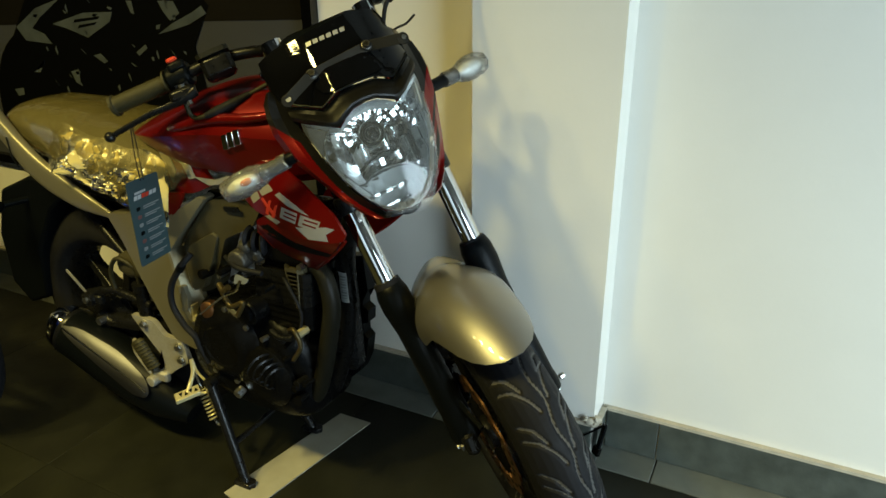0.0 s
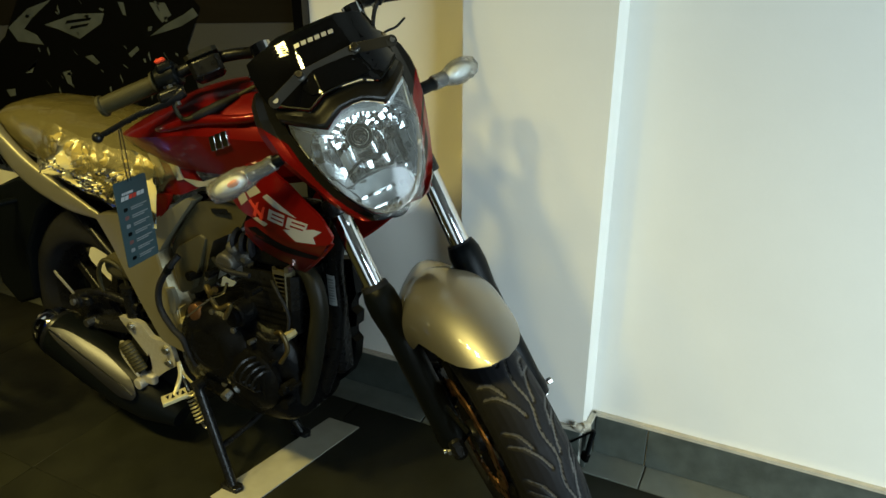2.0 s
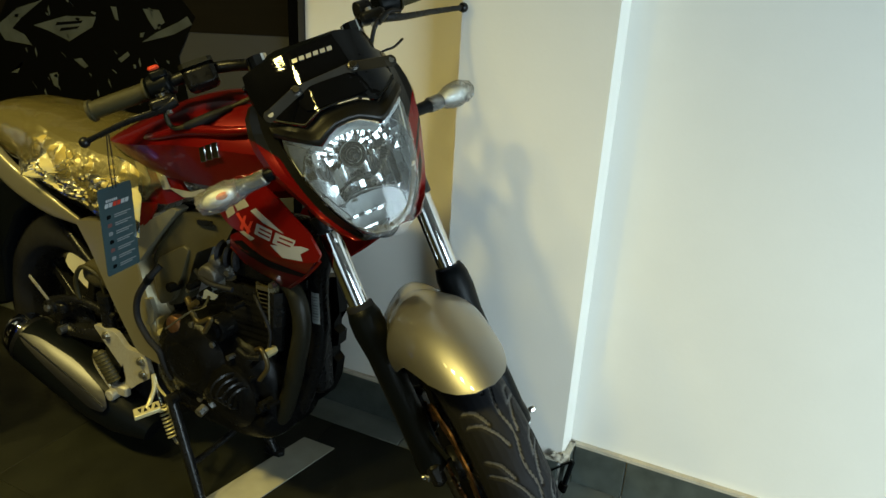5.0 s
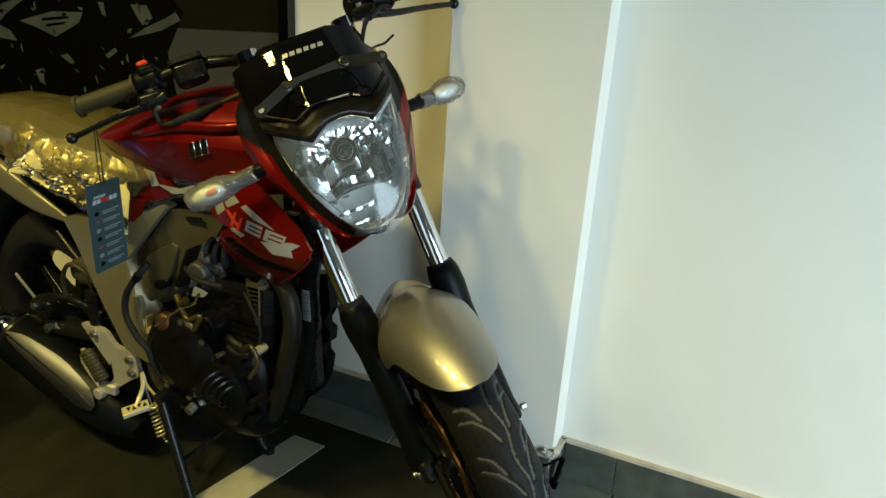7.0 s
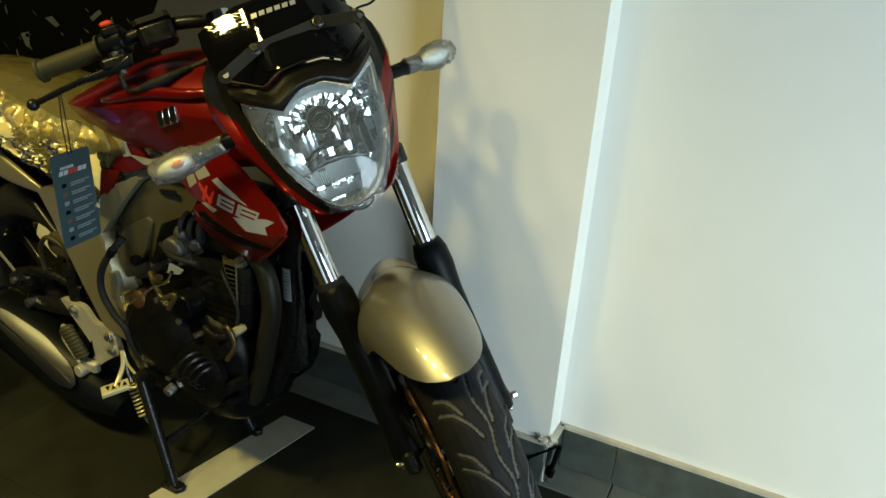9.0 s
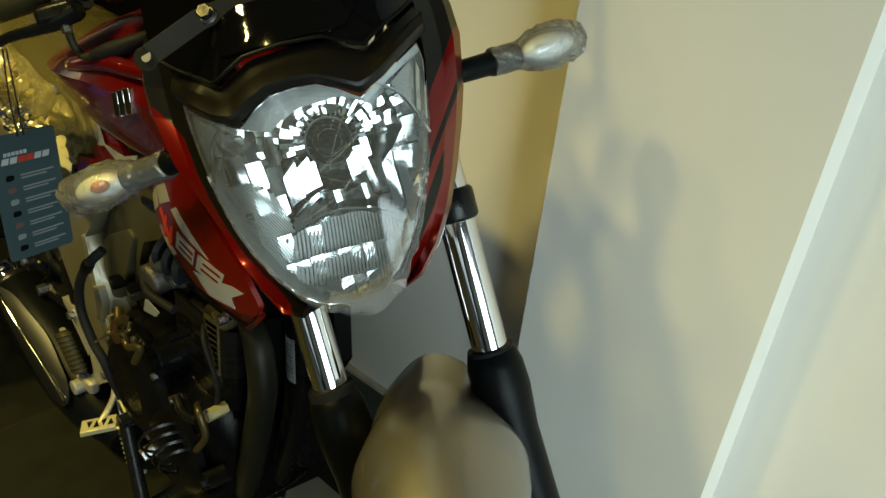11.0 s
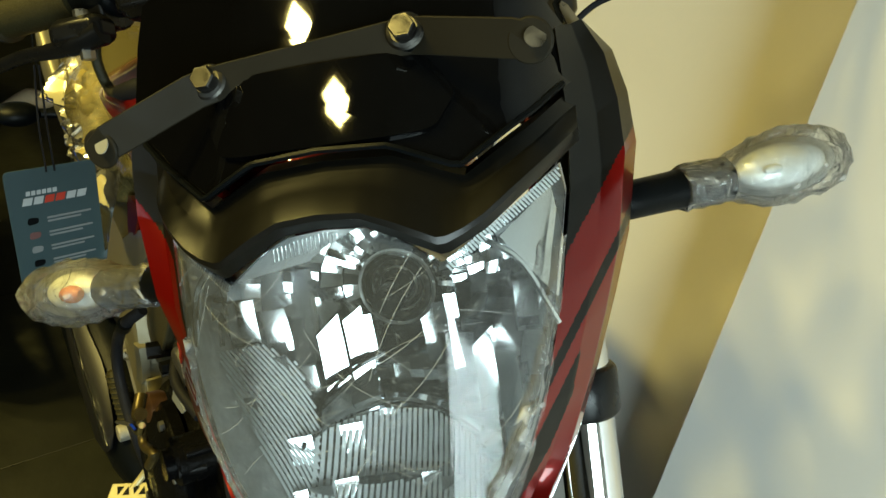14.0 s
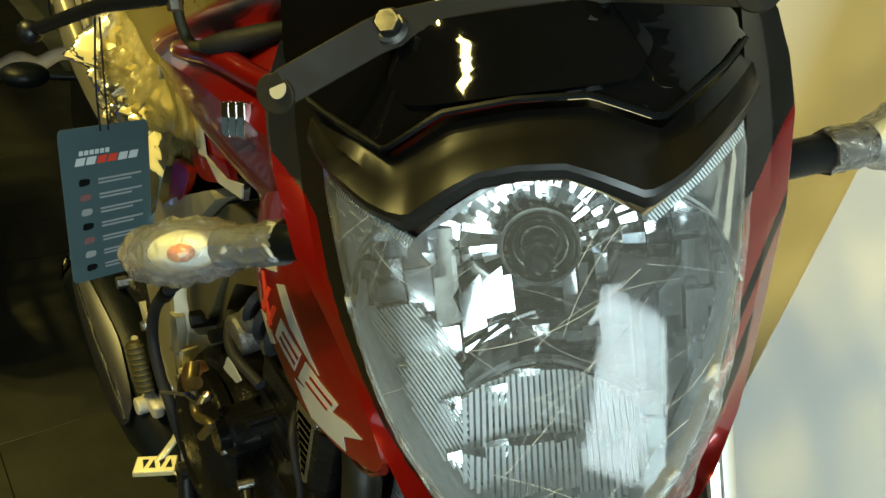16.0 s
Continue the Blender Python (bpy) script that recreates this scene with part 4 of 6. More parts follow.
LOWER = [(0, 0.3135), (0.02, 0.312), (0.038, 0.303), (0.055, 0.294), (0.075, 0.304), (0.108, 0.33), (0.122, 0.342)]
UPPER = [(0, 0.349), (0.034, 0.347), (0.065, 0.333), (0.1, 0.356), (0.114, 0.368), (0.122, 0.374)]
ny = 59
sect = []
for i in range(ny):
    y = -0.119 + 0.238 * i / (ny - 1)
    b, t, x = table(LOWER, y), table(UPPER, y), bow(y)
    h = t - b
    sect.append([(x - 0.02, y, b + 0.004), (x + 0.002, y, b), (x + 0.008, y, b + 0.12 * h), (x + 0.0085, y, b + 0.2 * h), (x - 0.001, y, b + 0.52 * h), (x - 0.004, y, b + 0.58 * h), (x - 0.011, y, t - 0.004), (x - 0.022, y, t), (x - 0.03, y, (b + t) / 2)])
brow = front("headlight_brow", loft(sect), BROW, bike, "satin grey brow above the headlight", sharp=30)

# glossy screen


def screen_x(y, z):
    s = z - table(UPPER, y)
    face = bow(y) if y > -0.065 else bow(-0.065) - 0.62 * (-0.065 - y)
    return face - 0.005 - (0.35 + 0.4 * max(s, 0)) * s


RIGHT = [(0.0, 0.349), (0.034, 0.347), (0.065, 0.333), (0.1, 0.356), (0.119, 0.371), (0.127, 0.385), (0.129, 0.4), (0.12, 0.413), (0.103, 0.424), (0.103, 0.443), (0.098, 0.458), (0.08, 0.467), (0.047, 0.474), (0.038, 0.469)]
LEFT = [(-0.067, 0.461), (-0.076, 0.465), (-0.1, 0.463), (-0.128, 0.454), (-0.13, 0.43), (-0.127, 0.392), (-0.12, 0.373), (-0.1, 0.356), (-0.065, 0.333), (-0.034, 0.347)]
SCR = RIGHT + LEFT
screen = front("fly_screen", plate(SCR, lambda y, z, t: (screen_x(y, z) - t, y, z), 0.004, 10, 0.008), GLOSS, bike, "glossy black fly screen over the headlight", sharp=50)
front("screen_edge", tube([(screen_x(y, table(UPPER, y)) + 0.0015, y, table(UPPER, y) + 0.001) for y in [0.114 * k / 24 for k in range(-24, 25)]], 0.0017, 6, 1), BLACK, screen, "raised lower edge of the screen")
front("screen_panel", plate(rounded([(-0.052, 0.352), (0.055, 0.352), (0.066, 0.37), (0.05, 0.392), (-0.05, 0.392), (-0.062, 0.37)], 0.2), lambda y, z, t: (screen_x(y, z) + 0.0035 - t, y, z), 0.003, 4, 0.01), GLOSS, screen, "raised centre of the screen")
for k in range(6):
    yb = -0.043 + 0.0125 * k
    front("badge_bar", plate([(yb, 0.44), (yb + 0.009, 0.44), (yb + 0.0105, 0.4475), (yb + 0.0015, 0.4475)], lambda y, z, t: (screen_x(y, z) + 0.001 - t, y, z), 0.0008, 1, 0.02), SILVP, screen, "silver mark on the screen", sharp=20)
for sy in (-1, 1):
    edge_pts = [(0.119, 0.372), (0.126, 0.386), (0.128, 0.4), (0.119, 0.413), (0.103, 0.424), (0.1, 0.45)] if sy > 0 else [(0.119, 0.374), (0.1255, 0.39), (0.1285, 0.41), (0.1285, 0.43), (0.127, 0.451)]
    rows = []
    for back, out, drop in ((0.0, -0.002, 0.0), (0.02, 0.006, 0.006), (0.05, 0.012, 0.018), (0.085, 0.011, 0.034), (0.088, 0.006, 0.036), (0.04, 0.0, 0.018), (0.004, -0.008, 0.002)):
        rows.append([(screen_x(sy * y, z) - back, sy * (y + (out if sy > 0 or out < 0 else out * 0.2)), z - drop) for y, z in edge_pts])
    front("screen_cheek", loft([list(c) for c in zip(*rows)]), BLACK, screen, "satin black cowl beside the screen", sharp=50)

# steel strap with two bolts
strap_path = [Vector(p) for p in ((0.163, -0.118, 0.364), (0.166, -0.106, 0.369), (0.152, -0.064, 0.388), (0.147, -0.055, 0.391), (0.143, 0.047, 0.398), (0.147, 0.056, 0.396), (0.163, 0.098, 0.385), (0.164, 0.112, 0.381))]


def ribbon(path, width, thick, side):
    rings = []
    for i, p in enumerate(path):
        d = (path[min(i + 1, len(path) - 1)] - path[max(i - 1, 0)]).normalized()
        w = (side - d * side.dot(d)).normalized()
        n = d.cross(w)
        k = width if 0 < i < len(path) - 1 else width * 0.8
        rings.append([p + w * k + n * thick, p - w * k + n * thick, p - w * k - n * thick, p + w * k - n * thick])
    lobes = []
    for p, q in ((path[0], path[1]), (path[-1], path[-2])):
        d = (q - p).normalized()
        n = d.cross((side - d * side.dot(d)).normalized()).normalized()
        c = p.lerp(q, 0.45)
        lobes.append(turned([(width * 1.12, -thick * 1.05), (width * 1.16, 0), (width * 1.12, thick * 1.05)], 28, along(c, c + n)))
    return join(loft(rings), *lobes)


strap = front("screen_strap", ribbon(strap_path, 0.0088, 0.0012, Vector((0.25, 0, 1))), STRAP, bike, "dark steel bracket strap bolted across the screen", sharp=25, bevel=0.0006)
for sy, pz in ((-1, 0.368), (1, 0.3835)):
    p = Vector((0.1668, sy * 0.108 + (-0.002 if sy < 0 else 0.0), pz))
    front("strap_hole", turned([(0.0048, 0), (0.0048, 0.0005)], 16, along(p, p + Vector((1, sy * 0.25, 0.2)))), STEEL if sy > 0 else CREAM, strap, "pale round hole in the strap")
for py, pz in ((-0.057, 0.391), (0.047, 0.398)):
    a = Vector((0.144, py, pz))
    n = Vector((1.0, 0.04, 0.25)).normalized()
    bolt = front("bolt", join(turned([(0.0085, 0), (0.0095, 0.001), (0.0085, 0.0022), (0.0068, 0.003)], 24, along(a + n * 0.004, a + n)), turned([(0.0062, 0.0028), (0.0064, 0.0035), (0.0064, 0.0075), (0.0058, 0.0085)], 6, along(a + n * 0.004, a + n)), turned([(0.0046, 0.0085), (0.003, 0.0078)], 16, along(a + n * 0.004, a + n))), BOLT, strap, "dull steel hexagon bolt", sharp=25)
    front("spacer", rod(a - n * 0.026, a, 0.007, 16), BLACK, strap)

# red side panels beside the lens
INNER = [(0.113, 0.398), (0.114, 0.372), (0.114, 0.345), (0.112, 0.315), (0.104, 0.268), (0.097, 0.24), (0.088, 0.21), (0.078, 0.185), (0.064, 0.161), (0.051, 0.142), (0.044, 0.131)]
OUTER = [(0.128, 0.405), (0.141, 0.388), (0.147, 0.364), (0.149, 0.335), (0.14, 0.285), (0.129, 0.25), (0.115, 0.212), (0.101, 0.18), (0.083, 0.15), (0.063, 0.129), (0.045, 0.122)]
inner_by_z = [(z, y) for y, z in reversed(INNER)]
for sy in (-1, 1):
    rings = []
    deep = 0.055 if sy > 0 else 0.078
    for (yi, zi), (yo, zo) in zip(INNER, OUTER):
        yo += 0.01 * min(max((zo - 0.22) / 0.06, 0), 1) if sy < 0 else 0
        xi = lens_x(sy * yi, zi) - 0.008
        xo = deep + max(0.25 - zo, 0) ** 1.5 * 2
        rings.append([(xi - 0.006, sy * (yi - 0.001), zi), (xi, sy * yi, zi), (xi - 0.015, sy * (yi * 0.6 + yo * 0.4 + 0.002), zi * 0.6 + zo * 0.4), ((xi + xo) / 2 + 0.002, sy * (yi * 0.25 + yo * 0.75 + 0.002), zi * 0.25 + zo * 0.75), (xo, sy * yo, zo), (xo - 0.05, sy * (yo - 0.012), zo), (xo - 0.05, sy * (yo - 0.02), zo)])
    fine = []
    for a, b in zip(rings, rings[1:]):
        for k in range(24):
            fine.append([Vector(p).lerp(Vector(q), k / 24) for p, q in zip(a, b)])
    fine.append([Vector(p) for p in rings[-1]])
    fine = [[r[0]] + [p for u, v in zip(r[1:4], r[2:5]) for p in (u.lerp(v, k / 18) for k in range(18))] + r[4:] for r in fine]
    inv = MF.inverted()

    def bands(c, s=sy):
        p = inv @ c
        d = p.z - 1.5 * abs(p.y)
        if s < 0:
            return 1 if d > 0.118 or abs(p.y) < table(inner_by_z, p.z) + 0.013 else 0
        return 1 if d > 0.122 or 0.08 < d < 0.088 or (d < 0.07 and abs(p.y) < table(inner_by_z, p.z) + 0.014 * min(max((p.z - 0.13) / 0.08, 0), 1)) else 0
    front("headlight_panel", loft(fine), RED, bike, "red headlight side panel with black stripes", sharp=45, mats=[BROW], pick=bands)

# turn signals in plastic bags
for sy in (-1, 1):
    root, tip = (Vector((0.042, 0.13, 0.3)), Vector((-0.03, 0.272, 0.31))) if sy > 0 else (Vector((0.085, -0.132, 0.286)), Vector((0.038, -0.282, 0.281)))
    inner = Vector((0.035, sy * 0.09, root.z - 0.004))
    sig = front("turn_signal", tube([inner, root, root.lerp(tip, 0.25), root.lerp(tip, 0.5)], [0.0125, 0.0115, 0.012, 0.014], 14), BLACK, bike, "clear turn signal still in its plastic bag")
    body_m = along(root.lerp(tip, 0.76), tip)
    front("signal_lens", ball((0, 0, 0), 0.022, 0.019, 0.037, body_m, 20, 12), LENS, sig, "clear signal lens")
    front("signal_back", ball((0, 0, 0), 0.0165, 0.0145, 0.033, Matrix.Translation(Vector((-0.007, 0, 0))) @ body_m, 20, 12), SIGREF, sig, "bright signal reflector")
    front("signal_bulb", ball((0.0, 0, -0.008), 0.0065 if sy < 0 else 0.003, 0.0065 if sy < 0 else 0.003, 0.012 if sy < 0 else 0.007, Matrix.Translation(Vector((0.009, 0, 0))) @ body_m, 12, 8), ORANGE if sy < 0 else SIGREF, sig, "amber bulb" if sy < 0 else "small clear bulb")
    rngs = random.Random(30 + sy)
    bag = []
    for i in range(19):
        s = i / 18
        c = root.lerp(tip, (0.3 if sy > 0 else 0.16) + (0.73 if sy > 0 else 0.87) * s)
        r = 0.0142 + 0.0095 * math.sin(math.pi * min(max((s - 0.32) / 0.68, 0), 1)) ** 0.6
        if i == 18:
            r = 0.005
        flap = 1 + 0.35 * max(0, noise.noise(Vector((s * 6, sy * 3.1, 0))))
        bag.append([c + (body_m.to_3x3() @ Vector((r * flap * math.cos(2 * math.pi * j / 26), r * math.sin(2 * math.pi * j / 26), 0))) * (1 + rngs.uniform(-0.09, 0.09)) for j in range(26)])
    front("plastic_bag", loft(bag), WRAP, sig, "crinkled clear plastic bag", sharp=25)

# handlebar, levers and switches
bar = front("handlebar", tube([(-0.045, 0.0, 0.478), (-0.045, -0.06, 0.482), (-0.04, -0.13, 0.505), (-0.058, -0.2, 0.52), (-0.082, -0.295, 0.523), (-0.113, -0.41, 0.53)], 0.011, 14), SATIN, bike, "black steel handlebar")
front("handlebar_side", tube([(-0.045, 0.0, 0.478), (-0.045, 0.06, 0.482), (-0.04, 0.13, 0.505), (-0.058, 0.2, 0.52), (-0.07, 0.25, 0.522), (-0.075, 0.272, 0.523)], 0.011, 14), SATIN, bar)
for sy in (-1, 1):
    ga, gb = Vector((-0.08, sy * 0.292, 0.523)), Vector((-0.113, sy * 0.412, 0.53))
    slide = Matrix() if sy < 0 else Matrix.Translation((0.03, -0.085, 0))
    MH = MF @ slide
    h = (gb - ga).length
    prof = [(0.0235, 0), (0.0235, 0.004), (0.018, 0.006)]
    for i in range(14):
        z = 0.01 + i * (h - 0.022) / 14
        prof += [(0.0175, z), (0.0166, z + 0.0035)]
    front("grip", turned(prof + [(0.0175, h - 0.01), (0.021, h - 0.008), (0.021, h - 0.002), (0.017, h)], 24, along(ga, gb)), GRIP, bar, "ribbed rubber handgrip", MH)
    front("switch_housing", join(turned([(0.019, 0), (0.0235, 0.004), (0.0255, 0.02), (0.024, 0.042), (0.02, 0.046)], 24, along((-0.068, sy * 0.246, 0.522), ga)), block((-0.06, sy * 0.265, 0.538), (0.03, 0.034, 0.02), ease=0.005)), BLACK, bar, "black switch housing", MH, bevel=0.0015)
    if sy < 0:
        front("kill_switch", block((-0.055, -0.268, 0.552), (0.014, 0.02, 0.009), ease=0.003), SWITCH, bar, "red kill switch")
    MC = MH if sy > 0 else MH @ Matrix.Translation((-0.014, -0.05, -0.012))
    front("lever_clamp", join(turned([(0.019, 0), (0.019, 0.028)], 20, along((-0.057, sy * 0.205, 0.519), (-0.066, sy * 0.245, 0.521))), block((-0.034, sy * 0.226, 0.497), (0.03, 0.05, 0.024), ease=0.006)), SATIN, bar, "black lever clamp", MC, bevel=0.002)
    lever_path = [(-0.03, 0.212, 0.493), (-0.028, 0.245, 0.486), (-0.05, 0.29, 0.48), (-0.1, 0.36, 0.481), (-0.146, 0.434, 0.478)] if sy > 0 else [(-0.04, -0.252, 0.48), (-0.042, -0.28, 0.475), (-0.05, -0.315, 0.476), (-0.058, -0.351, 0.478), (-0.086, -0.434, 0.475)]
    lev = front("lever", tube(lever_path, [0.01, 0.009, 0.007, 0.0062, 0.0058], 12, 8, flat=0.72), SATIN, bar, "dark metal hand lever", MH)
    front("lever_ball", ball((-0.149, 0.438, 0.478) if sy > 0 else (-0.088, -0.438, 0.475), 0.0105, 0.0105, 0.0105), SATIN, lev, "", MH)
    front("pivot_bolt", rod((-0.03, sy * 0.222, 0.474), (-0.03, sy * 0.222, 0.514), 0.006, 6), STEEL, bar, "bright lever pivot bolt", MC)
front("brake_reservoir", block((-0.039, -0.194, 0.503), (0.046, 0.06, 0.044), ease=0.008), SATIN, bar, "black brake fluid reservoir", bevel=0.002)
front("reservoir_cap", block((-0.039, -0.194, 0.5285), (0.048, 0.062, 0.007), ease=0.008), PANEL, bar, "grey reservoir lid")
front("brake_hose", tube([(-0.062, -0.275, 0.485), (-0.068, -0.283, 0.466), (-0.074, -0.281, 0.444), (-0.055, -0.258, 0.434), (-0.047, -0.215, 0.432), (-0.042, -0.14, 0.438), (-0.01, -0.07, 0.435)], 0.0045, 10), GRIP, bar, "olive brake hose")
front("hose_sleeve", tube([(-0.055, -0.258, 0.434), (-0.048, -0.235, 0.432), (-0.046, -0.205, 0.433), (-0.043, -0.165, 0.436)], [0.006, 0.0098, 0.0098, 0.006], 12), RUBBER, bar, "thicker rubber hose sleeve")
front("clutch_cable", tube([(-0.028, 0.2, 0.495), (0.02, 0.17, 0.49), (0.04, 0.13, 0.47), (0.01, 0.1, 0.42), (-0.04, 0.06, 0.36)], 0.0042, 8), RUBBER, bar, "black clutch cable")
front("switch_cable", tube([(-0.075, 0.1, 0.41), (-0.07, 0.116, 0.424), (-0.07, 0.125, 0.432), (-0.07, 0.138, 0.439), (-0.07, 0.154, 0.442), (-0.08, 0.175, 0.444), (-0.09, 0.2, 0.455)], 0.0025, 8), RUBBER, bar, "thin black switch cable")
front("cable_adjuster", rod((0.028, 0.16, 0.487), (0.04, 0.138, 0.474), 0.0062, 10), SATIN, bar)
front("mirror_boss", rod((-0.05, 0.21, 0.53), (-0.045, 0.2, 0.565), 0.009, 12), SATIN, bar)

# instruments and yokes
dash = front("instrument_cluster", block((0.02, 0.0, 0.462), (0.07, 0.17, 0.05), ease=0.014), BLACK, bike, "black instrument housing behind the screen", bevel=0.003)
front("display", block((0.0, 0.0, 0.489), (0.045, 0.12, 0.003), ease=0.004), GLOSS, dash, "dark display glass")
for z, w in ((0.44, 0.06), (0.17, 0.066)):
    yoke = front("fork_yoke", join(block((-0.03, 0, z), (0.07, 0.13, 0.032), ease=0.012), *(turned([(0.023, -0.018), (0.0255, -0.014), (0.0255, 0.014), (0.023, 0.018)], 24, Matrix.Translation((-0.012, s * 0.094 + 0.004, z))) for s in (-1, 1))), SATIN, bike, "black fork yoke", bevel=0.002)
front("steering_stem", rod((-0.06, 0, 0.14), (-0.06, 0, 0.47), 0.024, 20), SATIN, bike, "black steering head")
horn = front("horn", turned([(0.012, 0), (0.036, 0.004), (0.04, 0.012), (0.03, 0.02), (0.028, 0.016), (0.02, 0.022), (0.014, 0.018), (0.006, 0.024)], 32, along((-0.06, 0.02, 0.13), (0.04, 0.0, 0.1)) @ Matrix.Scale(0.75, 4)), BLACK, bike, "round black horn under the headlight")
front("horn_rim", turned([(0.041, 0.01), (0.0425, 0.013), (0.041, 0.016), (0.038, 0.013), (0.041, 0.01)], 32, along((-0.06, 0.02, 0.13), (0.04, 0.0, 0.1)) @ Matrix.Scale(0.75, 4), cap=False), SATIN, horn)
front("wiring_loom", tube([(-0.03, -0.05, 0.15), (-0.01, -0.03, 0.118), (-0.02, 0.02, 0.112), (-0.04, 0.05, 0.135), (-0.04, 0.07, 0.2)], 0.006, 8), RUBBER, bike, "black wiring loom")
for s in (-1, 1):
    front("headlight_stay", tube([(-0.012, s * 0.09, 0.2), (0.03, s * 0.1, 0.24), (0.06, s * 0.1, 0.28)], 0.006, 8), SATIN, bike)

# ---- motorcycle body ----


# the frame stands a little askew to the wall, its tail nearer the wall and lower
MB = Matrix.Translation((-0.12, Y0, 0.75)) @ pose(0, 0, 0, 0, 0, -3.5) @ pose(0, 0, 0, 0, -2.0, 0) @ Matrix.Diagonal((1.05, 1, 1, 1)) @ Matrix.Translation((0.12, -Y0, -0.75))


def body(name, g, mat, parent=bike, label="", m=MB, **kw):
    return solid(name, xf(g, m), mat, parent, label, **kw)


def hull(stations, n=28, p=2.6):
    """Loft of superellipse sections across the bike: x, half width, bottom, top, centre y."""
    rings = []
    for x, w, zb, zt, cy in stations:
        h, c = (zt - zb) / 2, (zt + zb) / 2
        ring = []
        for j in range(n):
            a = 2 * math.pi * j / n
            ca, sa = math.cos(a), math.sin(a)
            ring.append((x, cy + w * math.copysign(abs(ca) ** (2 / p), ca), c + h * math.copysign(abs(sa) ** (2 / p), sa)))
        rings.append(ring)
    return loft(rings)


def dense_stations(st, k=5):
    pts = [Vector(s[:3]) for s in st]
    out = []
    cols = list(zip(*st))
    n = len(st)
    for i in range(n - 1):
        for s in range(k):
            t = s / k
            row = []
            for c in cols:
                p0, p1, p2, p3 = c[max(i - 1, 0)], c[i], c[i + 1], c[min(i + 2, n - 1)]
                row.append(0.5 * (2 * p1 + (p2 - p0) * t + (2 * p0 - 5 * p1 + 4 * p2 - p3) * t * t + (3 * p1 - p0 - 3 * p2 + p3) * t**3))
            out.append(tuple(row))
    return out + [st[-1]]


def creased(stations):
    """Loft of tank sections with a crease along the widest line: x, half width, bottom, top."""
    half_sect = ((0.5, 0.0), (0.78, 0.12), (0.93, 0.33), (1.0, 0.54), (0.94, 0.66), (0.8, 0.79), (0.6, 0.91), (0.32, 0.98), (0.0, 1.0))
    return loft([[(x, Y0 + w * k, zb + (zt - zb) * v) for k, v in half_sect] + [(x, Y0 - w * k, zb + (zt - zb) * v) for k, v in reversed(half_sect[:-1])] for x, w, zb, zt in stations])


tank = body("fuel_tank", creased(dense_stations([(-0.13, 0.06, 0.83, 0.93), (-0.16, 0.1, 0.81, 0.962), (-0.24, 0.13, 0.795, 0.982), (-0.32, 0.141, 0.79, 0.99), (-0.40, 0.143, 0.79, 0.982), (-0.48, 0.14, 0.796, 0.957), (-0.55, 0.132, 0.815, 0.925), (-0.61, 0.114, 0.838, 0.897), (-0.655, 0.085, 0.856, 0.872)], 6)), RED, bike, "glossy candy red fuel tank with a crease along its side", sharp=24)
body("filler_cap", turned([(0.034, 0), (0.036, 0.004), (0.034, 0.009), (0.024, 0.011), (0.022, 0.008)], 32, Matrix.Translation((-0.3, Y0, 0.988))), CHROME, tank, "bright filler cap")
body("tank_ridge", tube([(-0.16, 1.155, 0.955), (-0.25, 1.112, 0.935), (-0.36, 1.102, 0.925), (-0.46, 1.104, 0.9), (-0.56, 1.14, 0.875)], [0.004, 0.009, 0.011, 0.009, 0.003], 10), RED, tank)
# badge: slanted chrome bars
for k, (dx, dz) in enumerate(((0, 0), (0.016, 0.006), (0.032, 0.012))):
    c = (-0.325 + dx, 1.0985, 0.885 + dz)
    body("badge_bar", loft([[(c[0] - 0.006, y, c[2] - 0.016), (c[0] + 0.008, y, c[2] - 0.013), (c[0] + 0.006, y, c[2] + 0.016), (c[0] - 0.008, y, c[2] + 0.013)] for y in (c[1] - 0.003, c[1] + 0.004)]), CHROME, tank, "chrome badge shape", bevel=0.001)

# side shroud
UP = [(-0.345, 0.77), (-0.325, 0.83), (-0.28, 0.85), (-0.2, 0.846), (-0.155, 0.82), (-0.1, 0.768), (-0.082, 0.728), (-0.09, 0.712), (-0.125, 0.707), (-0.175, 0.714), (-0.23, 0.74), (-0.29, 0.748)]
LOW = [(-0.316, 0.69), (-0.3, 0.722), (-0.27, 0.738), (-0.23, 0.742), (-0.175, 0.718), (-0.12, 0.708), (-0.098, 0.712), (-0.11, 0.69), (-0.17, 0.64), (-0.238, 0.59), (-0.25, 0.59), (-0.285, 0.622)]


def skin(base, k=1.7, fall=0.0):
    return lambda x, z, t, s=-1: (x, Y0 + s * (Y0 - (base + k * (x + 0.19) ** 2 + 1.6 * (z - 0.76) ** 2 + fall * max(0.7 - z, 0)) - t), z)


